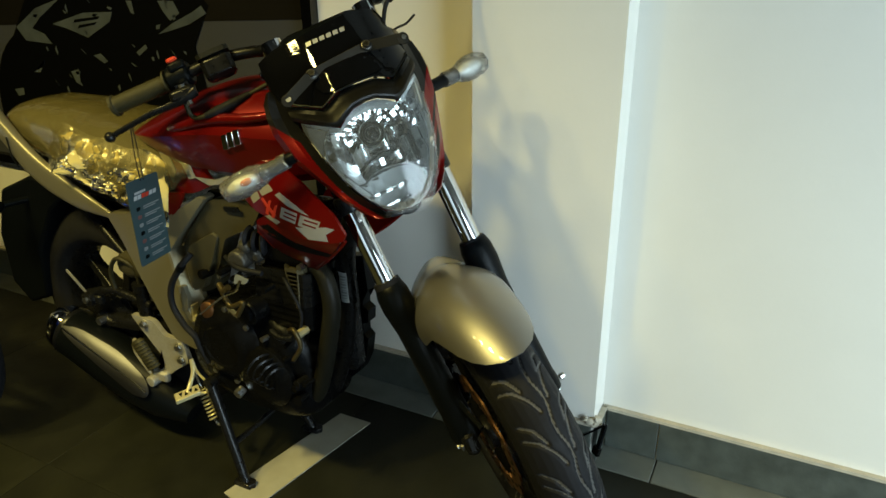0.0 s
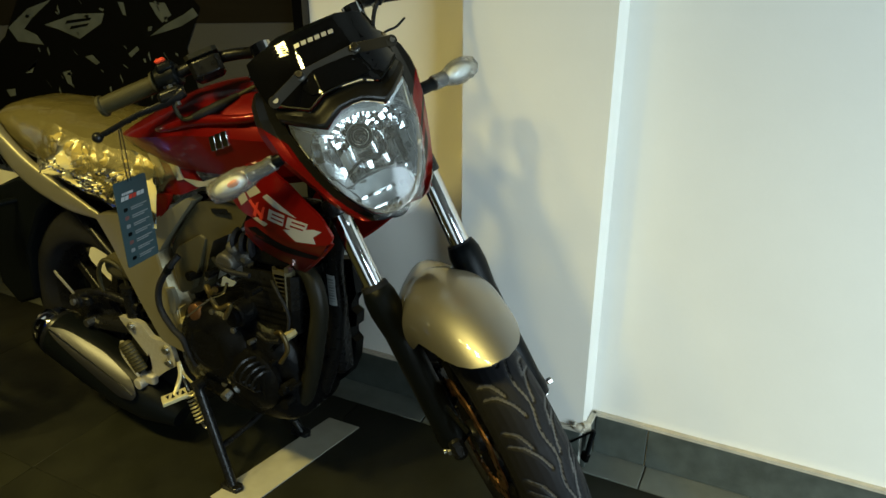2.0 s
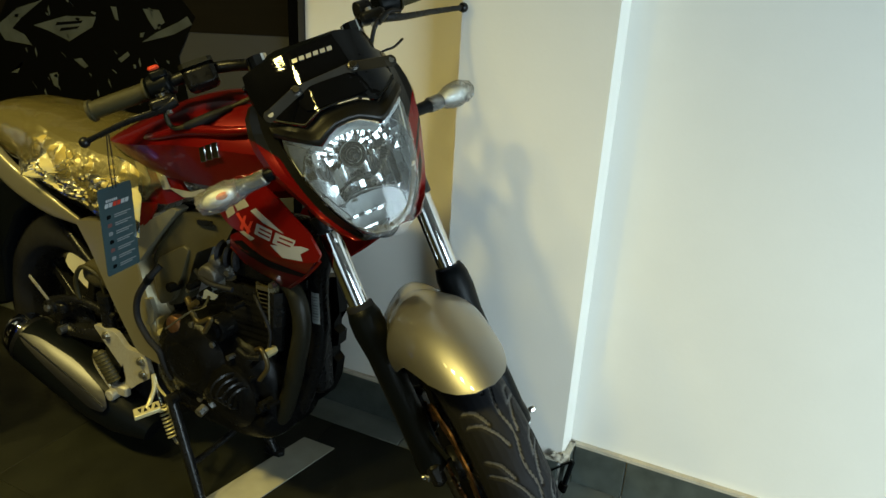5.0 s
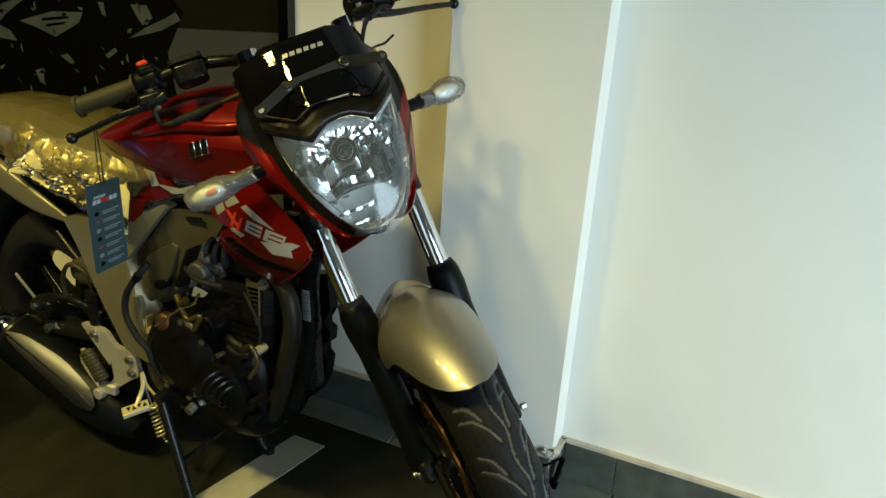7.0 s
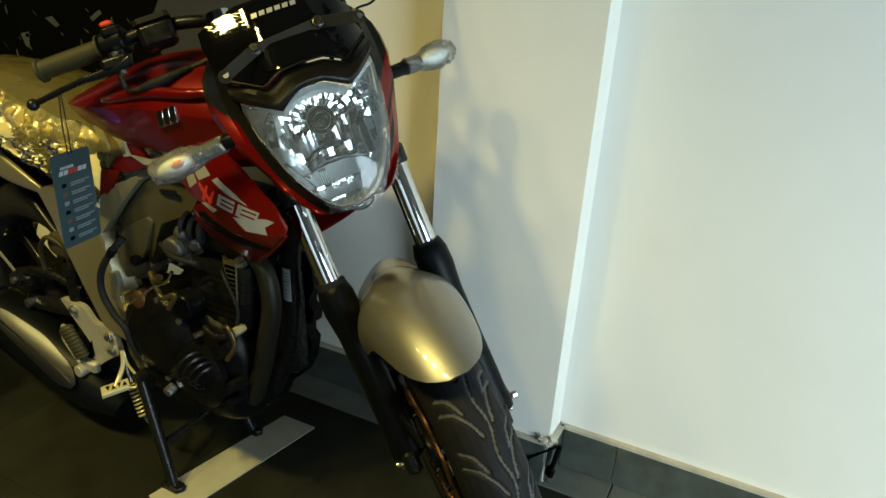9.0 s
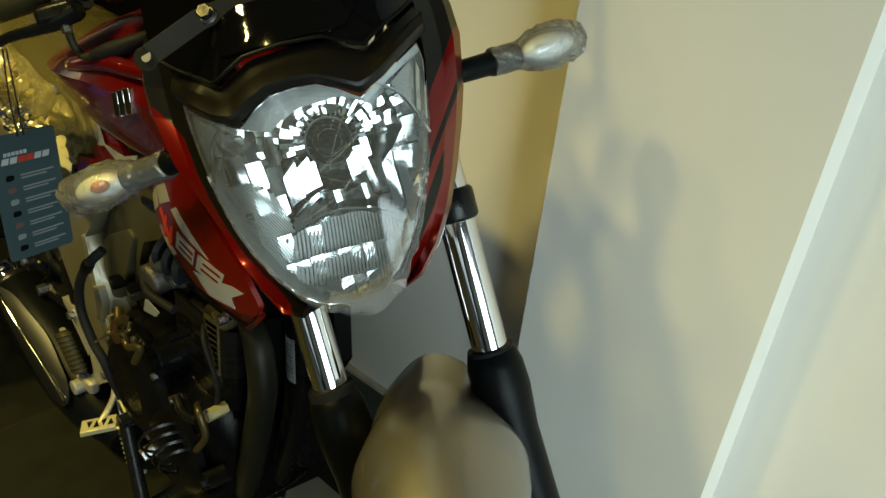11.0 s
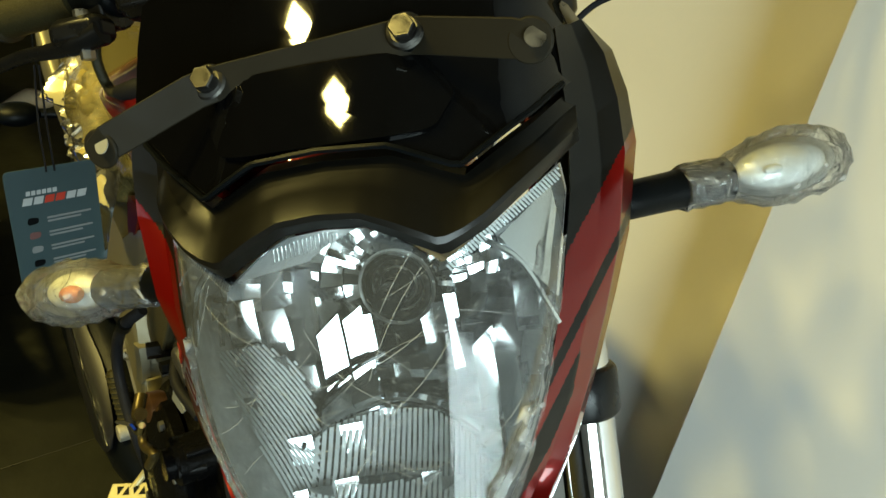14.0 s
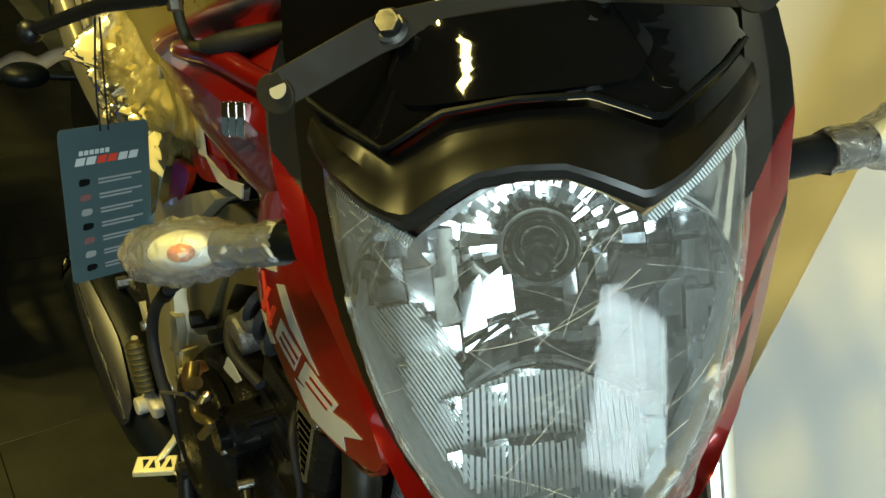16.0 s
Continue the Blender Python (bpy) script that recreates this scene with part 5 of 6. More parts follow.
for s in (-1, 1):
    f_up, f_low = skin(1.094), skin(1.103, 1.4, 0.35)
    upper = body("tank_shroud", plate(rounded(UP, 0.18, 2), lambda x, z, t: f_up(x, z, t, s), 0.006, 6, 0.012), RED, bike, "red tank shroud with silver lettering shapes", sharp=50)
    lower = body("shroud_wing", plate(rounded(LOW, 0.15, 2), lambda x, z, t: f_low(x, z, t, s), 0.006, 6, 0.012), RED, bike, "red lower shroud wing with a dark stripe", sharp=50)
    body("wing_stripe", plate([(-0.292, 0.712), (-0.262, 0.722), (-0.2, 0.694), (-0.125, 0.675), (-0.135, 0.665), (-0.21, 0.672), (-0.275, 0.695)], lambda x, z, t: f_low(x, z, t - 0.0008, s), 0.0007, 3, 0.02), BLACK, lower, "dark stripe")
    body("shroud_edge", tube([f_low(x, z, 0.002, s) for x, z in ((-0.316, 0.69), (-0.285, 0.622), (-0.25, 0.59), (-0.17, 0.64), (-0.11, 0.69), (-0.09, 0.712))], 0.004, 8), RED, lower)
    if s < 0:
        def print_on(name, pts, mat, lift=0.0008, fn=f_up, par=upper):
            body(name, plate(pts, lambda x, z, t: fn(x, z, t - lift, -1), 0.0006, 2, 0.015), mat, par, sharp=20)
        print_on("decal_block", [(-0.302, 0.777), (-0.277, 0.797), (-0.264, 0.779), (-0.29, 0.762)], SILVP)
        print_on("decal_block", [(-0.274, 0.8), (-0.242, 0.815), (-0.224, 0.801), (-0.256, 0.785)], SILVP)
        print_on("decal_stroke", [(-0.262, 0.778), (-0.255, 0.782), (-0.222, 0.753), (-0.229, 0.748)], REDP)
        print_on("decal_stroke", [(-0.238, 0.779), (-0.231, 0.781), (-0.245, 0.748), (-0.253, 0.751)], REDP)
        print_on("decal_stroke", [(-0.222, 0.772), (-0.215, 0.774), (-0.229, 0.744), (-0.236, 0.747)], REDP)
        print_on("decal_band", [(-0.22, 0.793), (-0.208, 0.8), (-0.172, 0.78), (-0.146, 0.762), (-0.19, 0.776)], SILVP)
        # two slanted letter-sized blocks, each cut by bars
        print_on("decal_block", [(-0.205, 0.772), (-0.17, 0.764), (-0.178, 0.742), (-0.213, 0.75)], SILVP)
        print_on("decal_block", [(-0.163, 0.762), (-0.124, 0.752), (-0.134, 0.731), (-0.172, 0.74)], SILVP)
        for a in ((-0.198, 0.763), (-0.202, 0.755), (-0.155, 0.753), (-0.16, 0.7445)):
            print_on("decal_cut", [(a[0], a[1] + 0.002), (a[0] + 0.026, a[1] - 0.004), (a[0] + 0.025, a[1] - 0.007), (a[0] - 0.001, a[1] - 0.001)], RED, 0.0014)
        print_on("decal_band", [(-0.255, 0.744), (-0.243, 0.749), (-0.214, 0.74), (-0.225, 0.733)], SILVP)
        print_on("decal_field", [(-0.178, 0.735), (-0.115, 0.742), (-0.1, 0.738), (-0.118, 0.726), (-0.116, 0.712), (-0.155, 0.713)], SILVP)

# panels between tank and seat


def flat_panel(name, pts, y, thick, mat, parent=bike, label="", puff=0.0, soft=0.2, lean=0.0, **kw):
    cx = sum(p[0] for p in pts) / len(pts)
    cz = sum(p[1] for p in pts) / len(pts)
    o = rounded(pts, soft, 2)
    return body(name, plate(o, lambda x, z, t: (x, y + t + puff * ((x - cx) ** 2 + (z - cz) ** 2) * 8 + lean * (z - cz), z), thick, 5, 0.02), mat, parent, label, sharp=45, **kw)


flat_panel("side_decal_panel", [(-0.56, 0.745), (-0.545, 0.83), (-0.5, 0.855), (-0.44, 0.81), (-0.42, 0.775), (-0.48, 0.75)], 1.128, 0.008, RED, bike, "red knee panel under the film", 0.3)
for pts in ([(-0.55, 0.835), (-0.53, 0.85), (-0.51, 0.8), (-0.525, 0.77)], [(-0.5, 0.84), (-0.48, 0.85), (-0.455, 0.79), (-0.475, 0.785)], [(-0.46, 0.792), (-0.4, 0.792), (-0.36, 0.806), (-0.36, 0.79), (-0.42, 0.778)]):
    flat_panel("side_decal", pts, 1.1255, 0.002, SILVP, bike, "silver decal shape", soft=0.05)
flat_panel("red_edge_panel", [(-0.585, 0.672), (-0.56, 0.745), (-0.5, 0.752), (-0.535, 0.7)], 1.125, 0.008, RED, bike, "small red panel below the seat")
def side_plate(name, pts, y, thick, mat, parent=bike, label="", soft=0.12, puff=0.0, lean=0.0, **kw):
    """A moulded plate that stands along the bike, given by its outline (x, z) in world metres."""
    cx = sum(p[0] for p in pts) / len(pts)
    cz = sum(p[1] for p in pts) / len(pts)
    return body(name, plate(rounded(pts, soft, 2), lambda x, z, t: (x, y + t + puff * ((x - cx) ** 2 + (z - cz) ** 2) + lean * (z - cz), z), thick, 5, 0.015), mat, parent, label, m=Matrix(), sharp=40, **kw)


cover = side_plate("air_box_cover", [(-0.578, 0.599), (-0.481, 0.720), (-0.406, 0.732), (-0.349, 0.715), (-0.370, 0.674), (-0.440, 0.641), (-0.467, 0.575), (-0.512, 0.496), (-0.564, 0.473), (-0.579, 0.543)], 1.165, 0.05, COVER, bike, "olive grey moulded side cover", puff=0.9, bevel=0.004)
side_plate("cover_step", [(-0.543, 0.609), (-0.471, 0.651), (-0.456, 0.643), (-0.477, 0.581), (-0.518, 0.509), (-0.559, 0.489), (-0.564, 0.550)], 1.154, 0.02, COVER, cover, "lower raised field of the cover", puff=0.9, bevel=0.004)
side_plate("cover_badge", [(-0.435, 0.714), (-0.394, 0.718), (-0.391, 0.707), (-0.432, 0.703)], 1.167, 0.004, SATIN, cover, "small dark maker's plate", soft=0.1)
# pressed silver frame cover: a gold-lit side, an arm up to the tank and a bevel that faces ahead
frame_cover = side_plate("frame_cover", [(-0.796, 0.646), (-0.704, 0.663), (-0.625, 0.644), (-0.588, 0.673), (-0.491, 0.732), (-0.477, 0.726), (-0.586, 0.610), (-0.599, 0.587), (-0.585, 0.463), (-0.565, 0.369), (-0.577, 0.329), (-0.645, 0.345), (-0.698, 0.459), (-0.753, 0.582)], 1.15, 0.035, SILVER_GOLD_LIT, bike, "silver pressed frame cover below the seat", soft=0.1, puff=0.15, bevel=0.002)
ridge = [((-0.599, 0.591), 0.0), ((-0.591, 0.526), 0.016), ((-0.585, 0.479), 0.024), ((-0.580, 0.447), 0.03), ((-0.565, 0.389), 0.026), ((-0.569, 0.342), 0.012)]
body("cover_bevel", loft([[(x - 0.004, 1.146, z), (x + w * 0.35, 1.149, z - 0.002), (x + w + 0.002, 1.162 + w * 0.9, z - 0.004), (x + w, 1.2, z - 0.004), (x - 0.004, 1.2, z)] for (x, z), w in ridge]), SILVER_GOLD_LIT, frame_cover, "bright bevel on the front of the cover", m=Matrix(), sharp=25)
body("cover_facet", loft([[(x + dx, y, z) for dx, y in ((-0.002, 1.143), (0.013, 1.146), (0.014, 1.157), (-0.002, 1.157))] for x, z in ((-0.584, 0.505), (-0.577, 0.480), (-0.580, 0.452), (-0.588, 0.440))]), SILVER_GOLD_LIT, frame_cover, "small raised facet", m=Matrix(), sharp=25)
body("lug", join(block((-0.561, 1.160, 0.427), (-0.004, 0.016, -0.062), ease=0.004), rod((-0.548, 1.166, 0.427), (-0.548, 1.143, 0.427), 0.009, 14)), GOLD, bike, "gold plated clutch cable lug", m=Matrix(), bevel=0.001)
body("rubber_hose", tube([(-0.528, 1.145, 0.597), (-0.544, 1.127, 0.571), (-0.581, 1.123, 0.518), (-0.587, 1.121, 0.466), (-0.560, 1.121, 0.420), (-0.535, 1.123, 0.396), (-0.528, 1.127, 0.365), (-0.517, 1.135, 0.324)], 0.0075, 12), RUBBER, bike, "thick black rubber hose", m=Matrix())
body("hose_clip", turned([(0.0095, -0.008), (0.0095, 0.008)], 14, along((-0.546, 1.126, 0.567), (-0.573, 1.123, 0.529))), BLACK, bike, m=Matrix())

# seat, film and tail
seat = body("seat", hull(dense_stations([(-0.56, 0.07, 0.76, 0.83, Y0), (-0.64, 0.1, 0.74, 0.825, Y0), (-0.76, 0.12, 0.73, 0.825, Y0), (-0.86, 0.12, 0.735, 0.84, Y0), (-0.93, 0.105, 0.76, 0.875, Y0), (-1.04, 0.095, 0.79, 0.885, Y0), (-1.14, 0.07, 0.81, 0.88, Y0)], 4), 28, 3), SEAT, bike, "black dual seat under plastic film")
rng = random.Random(21)
fst = dense_stations([(-0.47, 0.12, 0.775, 0.835, Y0), (-0.53, 0.132, 0.75, 0.85, Y0), (-0.62, 0.148, 0.68, 0.865, Y0), (-0.72, 0.146, 0.68, 0.89, Y0), (-0.82, 0.135, 0.7, 0.9, Y0), (-0.93, 0.122, 0.735, 0.91, Y0), (-1.04, 0.11, 0.77, 0.91, Y0), (-1.11, 0.1, 0.79, 0.895, Y0), (-1.15, 0.07, 0.81, 0.87, Y0)], 9)
fv, ff = hull(fst, 84, 2.5)
crumpled = []
for v in fv:
    v = Vector(v)
    low = min(max((0.82 - v.z) / 0.1, 0), 1)
    amp = 0.005 + 0.02 * low * min(max((v.x + 1.0) / 0.15, 0.15), 1)
    d = noise.turbulence(v * 16, 3, True) - 0.5 + 0.5 * (noise.noise(v * 24) if low > 0.2 else 0)
    n = Vector((0, v.y - Y0, (v.z - 0.8) * 0.6)).normalized()
    crumpled.append(v + n * d * amp)
gather_v, gather_f = [], []
GU, GV = 96, 40
for i in range(GU + 1):
    for j in range(GV + 1):
        u, v = i / GU, j / GV
        x = -0.52 - 0.42 * u
        z = 0.68 + 0.085 * u + (0.14 - 0.03 * u) * v
        q = Vector((x * 13 + z * 6, 1.0, z * 17))
        fold = abs(noise.noise(q)) + 0.55 * abs(noise.noise(q * 2.1)) + 0.3 * abs(noise.noise(q * 4.3))
        edge = min(u * 6, (1 - u) * 5, v * 5, (1 - v) * 3, 1.0)
        gather_v.append((x, 1.088 + 0.03 * v + 0.03 * u - 0.05 * fold * edge, z + 0.014 * noise.noise(q * 1.3)))
for i in range(GU):
    for j in range(GV):
        a = i * (GV + 1) + j
        gather_f.append((a, a + 1, a + GV + 2, a + GV + 1))
body("film_gather", (gather_v, gather_f), FOLD, seat, "bunched folds of the plastic film", sharp=12)
body("plastic_film", (crumpled, ff), FILM, seat, "crumpled clear plastic film over the seat", sharp=38)
tail_st = [(-0.784, 0.004, 0.634, 0.65), (-0.848, 0.007, 0.638, 0.68), (-0.902, 0.009, 0.646, 0.705), (-0.987, 0.012, 0.676, 0.748), (-1.057, 0.014, 0.72, 0.797), (-1.116, 0.016, 0.769, 0.835), (-1.180, 0.018, 0.807, 0.876), (-1.215, 0.012, 0.83, 0.88)]
for s in (-1, 1):
    t = body("tail_panel", hull(dense_stations([(x, w, a - (0.045 if s > 0 else 0), b - (0.045 if s > 0 else 0), Y0 + 0.06 + s * (0.137 - max(0, -x - 1.05) * 0.16)) for x, w, a, b in tail_st], 5), 20, 3.5), SILVER_GOLD_LIT, bike, "silver tail side panel", m=Matrix())
    body("tail_seam", tube([(-1.064, Y0 + 0.06 + s * 0.152, 0.729), (-1.077, Y0 + 0.06 + s * 0.154, 0.753), (-1.088, Y0 + 0.06 + s * 0.15, 0.801)], 0.0018, 6), BLACK, t, m=Matrix())
body("tail_light", hull([(-1.14, 0.07, 0.8, 0.85, Y0), (-1.18, 0.06, 0.805, 0.845, Y0), (-1.2, 0.04, 0.81, 0.84, Y0)], 20), REDP, bike, "red tail light")
mud = body("rear_mudguard", loft([[(x, Y0 + sy * w, z) for x, z, w, sy in ((-0.98, 0.68, 0.06, s), (-1.1, 0.71, 0.09, s), (-1.23, 0.66, 0.095, s), (-1.3, 0.52, 0.095, s), (-1.325, 0.36, 0.085, s), (-1.27, 0.3, 0.08, s), (-1.17, 0.34, 0.085, s), (-1.13, 0.5, 0.09, s), (-1.05, 0.62, 0.08, s))] for s in (-1, 1)]), BLACK, bike, "black rear mudguard and plate holder", bevel=0.008)
for s in (-1, 1):
    rs = body("rear_turn_signal", rod((-1.13, Y0 + s * 0.05, 0.64), (-1.14, Y0 + s * 0.15, 0.645), 0.009), BLACK, bike, "rear turn signal on a black stalk")
    body("signal_body", ball((-1.14, Y0 + s * 0.185, 0.646), 0.03, 0.04, 0.022), BLACK, rs)

# rear wheel, swing arm and brake
RX, RZ = -0.92, 0.33
rear = body("rear_wheel", turned([(0.045, -0.07), (0.05, -0.05), (0.034, -0.03), (0.034, 0.03), (0.05, 0.05), (0.045, 0.07)], 28, Matrix.Translation((RX, Y0, RZ)) @ YAX), SATIN, bike, "black cast alloy rear wheel")
tyre((RX, Y0, RZ), 0.31, 0.07, MB, rear, False)
rim_of(RX, Y0, RZ, 0.21, 0.05, MB, rear, SATIN, REDP)
body("rim_stripe", turned([(0.213, -0.0506), (0.219, -0.0506), (0.219, -0.0514), (0.213, -0.0514), (0.213, -0.0506)], 72, Matrix.Translation((RX, Y0, RZ)) @ YAX, cap=False), REDP, rear, "red rim tape")
body("brake_drum", turned([(0.08, 0.052), (0.085, 0.058), (0.08, 0.066), (0.03, 0.07)], 36, Matrix.Translation((RX, Y0, RZ)) @ YAX), SATIN, rear, "black brake drum plate")
for s in (-1, 1):
    arm = body("swing_arm", tube([(-0.6, Y0 + s * 0.045, 0.36), (-0.75, Y0 + s * 0.06, 0.345), (-0.95, Y0 + s * 0.08, 0.33)], 0.024, 12, flat=0.6), SATIN, bike, "black swing arm")
    body("axle_nut", rod((RX, Y0 + s * 0.08, 0.335), (RX, Y0 + s * 0.11, 0.335), 0.011, 6), STEEL, arm, "bright axle nut")
body("hugger", loft([[(RX + (0.335 + o) * math.cos(radians(a)), Y0 + w, RZ + (0.335 + o) * math.sin(radians(a))) for w, o in ((-0.075, -0.03), (-0.06, 0), (0.06, 0), (0.075, -0.03), (0.06, -0.006), (-0.06, -0.006))] for a in range(10, 95, 8)]), BLACK, bike, "black inner rear mudguard", bevel=0.002)
shock = body("rear_shock", coil((-0.7, Y0, 0.4), (-0.64, Y0, 0.62), 0.036, 0.006, 7), REDP, bike, "red rear suspension spring")
body("shock_rod", rod((-0.71, Y0, 0.36), (-0.63, Y0, 0.66), 0.012), STEEL, shock)
body("subframe", tube([(-0.55, 1.16, 0.74), (-0.75, 1.15, 0.7), (-1.0, 1.17, 0.74), (-1.15, 1.2, 0.8)], 0.013, 10), SATIN, bike, "black rear subframe tube")
body("subframe_brace", tube([(-0.68, 1.16, 0.46), (-0.8, 1.155, 0.56), (-0.95, 1.165, 0.7)], 0.011, 10), SATIN, bike, "black frame brace")
body("subframe_brace", tube([(-0.72, 1.15, 0.42), (-0.84, 1.14, 0.44), (-0.95, 1.14, 0.41)], 0.011, 10), SATIN, bike, "black peg hanger")
peg2 = body("pillion_peg", loft([[(x + dx, y, z + dz) for dx, dz in ((-0.009, 0.0), (0.0, 0.009), (0.009, 0.0), (0.0, -0.009))] for x, y, z in ((-0.945, 1.135, 0.405), (-0.955, 1.128, 0.43), (-0.968, 1.122, 0.455), (-0.982, 1.118, 0.475))]), ALLOY, bike, "folded alloy pillion peg", bevel=0.002)
body("peg_bracket", join(rod((-0.935, 1.15, 0.4), (-0.935, 1.12, 0.4), 0.02, 16), block((-0.92, 1.14, 0.4), (0.05, 0.02, 0.03), ease=0.006)), SATIN, bike, "black pillion peg bracket")
body("bracket_bolt", rod((-0.935, 1.122, 0.4), (-0.935, 1.113, 0.4), 0.009, 6), STEEL, bike, "bright bolt")
body("brake_cylinder", join(rod((-0.75, 1.15, 0.37), (-0.74, 1.145, 0.46), 0.016, 16), rod((-0.74, 1.145, 0.46), (-0.738, 1.144, 0.48), 0.02, 16)), SATIN, bike, "rear brake master cylinder")
body("brake_line", tube([(-0.738, 1.144, 0.48), (-0.73, 1.13, 0.53), (-0.77, 1.12, 0.55), (-0.82, 1.13, 0.5), (-0.83, 1.14, 0.43)], 0.0055, 8), GRIP, bike, "olive brake line")
body("fluid_bottle", hull([(-0.70, 0.02, 0.5, 0.56, 1.15), (-0.76, 0.022, 0.49, 0.565, 1.15), (-0.79, 0.018, 0.5, 0.55, 1.15)], 16), COVER, bike, "cloudy brake fluid bottle")

# silencer and header
axis_a, axis_b = Vector((-0.704, 1.185, 0.118)), Vector((-1.087, 1.177, 0.259))
SIL = along(axis_a, axis_b)
L = (axis_b - axis_a).length


def oval(prof, m, n=36):
    return xf(loft([[(rx * math.cos(2 * math.pi * j / n), ry * math.sin(2 * math.pi * j / n), h) for j in range(n)] for rx, ry, h in prof]), m)


sil = body("silencer", oval([(0.03, 0.03, -0.05), (0.045, 0.045, -0.01), (0.06, 0.062, 0.04), (0.068, 0.074, 0.12), (0.068, 0.077, 0.24), (0.064, 0.07, L - 0.03), (0.06, 0.064, L - 0.02)], SIL), BLACK, bike, "short black silencer with a chrome shield", m=Matrix())
body("end_cap", oval([(0.061, 0.065, L - 0.022), (0.063, 0.067, L - 0.015), (0.058, 0.062, L + 0.012), (0.046, 0.05, L + 0.032), (0.036, 0.04, L + 0.036), (0.033, 0.036, L + 0.02)], SIL), CHROME, sil, "chrome silencer tip", m=Matrix())
body("end_band", oval([(0.0645, 0.0705, L - 0.032), (0.0655, 0.0715, L - 0.027), (0.0645, 0.0705, L - 0.02)], SIL), SATIN, sil, m=Matrix())
inv_sil = SIL.inverted()


def on_silencer(u, a, off):
    rx, ry = 0.071 + off, 0.079 + off
    taper = 1 - 0.12 * max(0, (u - 0.7) / 0.3) - 0.2 * max(0, (0.2 - u) / 0.2)
    return SIL @ Vector((rx * taper * math.cos(a), ry * taper * math.sin(a), L * u))


toward = inv_sil.to_3x3() @ Vector((0.35, -0.75, 0.55))
a0 = math.atan2(toward.y, toward.x)
shield = rounded([(0.13, -0.1), (0.2, 0.22), (0.48, 0.46), (0.8, 0.36), (0.93, 0.1), (0.86, -0.1), (0.52, -0.3), (0.24, -0.45), (0.14, -0.35)], 0.25, 3)
body("heat_shield", plate(shield, lambda u, a, t: on_silencer(u, a0 + a, 0.006 - t), 0.003, 6, 0.06), POLISH, sil, "polished chrome heat shield", m=Matrix())
body("shield_rib", tube([on_silencer(u, a0 + a, 0.008) for u, a in ((0.15, -0.16), (0.3, -0.06), (0.6, 0.0), (0.9, 0.05))], 0.0025, 8), CHROME, sil, m=Matrix())
body("belly_pipe", tube([(-0.31, 1.2, 0.215), (-0.4, 1.23, 0.215), (-0.55, 1.235, 0.2), (-0.7, 1.19, 0.125)], 0.022, 16), ENGINE, bike, "black exhaust pipe under the engine")
body("exhaust_header", tube([(-0.25, 1.2, 0.605), (-0.215, 1.19, 0.603), (-0.19, 1.182, 0.575), (-0.183, 1.18, 0.52), (-0.198, 1.18, 0.442), (-0.219, 1.182, 0.36), (-0.25, 1.19, 0.285), (-0.3, 1.2, 0.22)], [0.015, 0.018, 0.0195, 0.0195, 0.0195, 0.0195, 0.0195, 0.018], 20, 8), PANEL, bike, "matt dark exhaust header pipe", m=Matrix())
# frame down tube and belly guard
body("down_tube", tube([(-0.1, Y0, 0.82), (-0.15, Y0, 0.72), (-0.185, 1.24, 0.62), (-0.19, 1.24, 0.5), (-0.215, 1.24, 0.38), (-0.26, 1.24, 0.27)], 0.021, 16), SATIN, bike, "black frame down tube")
lab = body("barcode_label", plate([(-0.01, -0.035), (0.01, -0.035), (0.01, 0.035), (-0.01, 0.035)], lambda u, v, t: (-0.1855 + 0.024 * math.sin(u / 0.024) + 0.004, 1.24 - (0.0232 - t) * math.cos(u / 0.024) + 0.0, 0.555 + v), 0.0008, 2, 0.004), WHITE, bike, "white barcode sticker")
for k in range(9):
    v = -0.026 + 0.0062 * k
    body("barcode_bar", plate([(-0.007, v), (0.007, v), (0.007, v + 0.0015 + 0.001 * (k % 3)), (-0.007, v + 0.0015 + 0.001 * (k % 3))], lambda u, w, t: (-0.1815 + 0.024 * math.sin(u / 0.024), 1.24 - (0.0236 - t) * math.cos(u / 0.024), 0.555 + w), 0.0003, 1, 0.004), GREYP, lab)
GUARD = [(-0.18, 0.6), (-0.175, 0.515), (-0.19, 0.505), (-0.192, 0.475), (-0.178, 0.465), (-0.182, 0.435), (-0.197, 0.428), (-0.198, 0.4), (-0.186, 0.392), (-0.195, 0.345), (-0.215, 0.3), (-0.265, 0.25), (-0.29, 0.27), (-0.26, 0.36), (-0.24, 0.48), (-0.225, 0.59)]
body("belly_guard", plate(GUARD, lambda x, z, t: (x, 1.29 + t, z), 0.03, 3, 0.02), BLACK, bike, "black plastic guard with notches", bevel=0.003)
body("guard_bracket", block((-0.215, 1.265, 0.45), (0.05, 0.05, 0.25), ease=0.01), SATIN, bike, bevel=0.003)

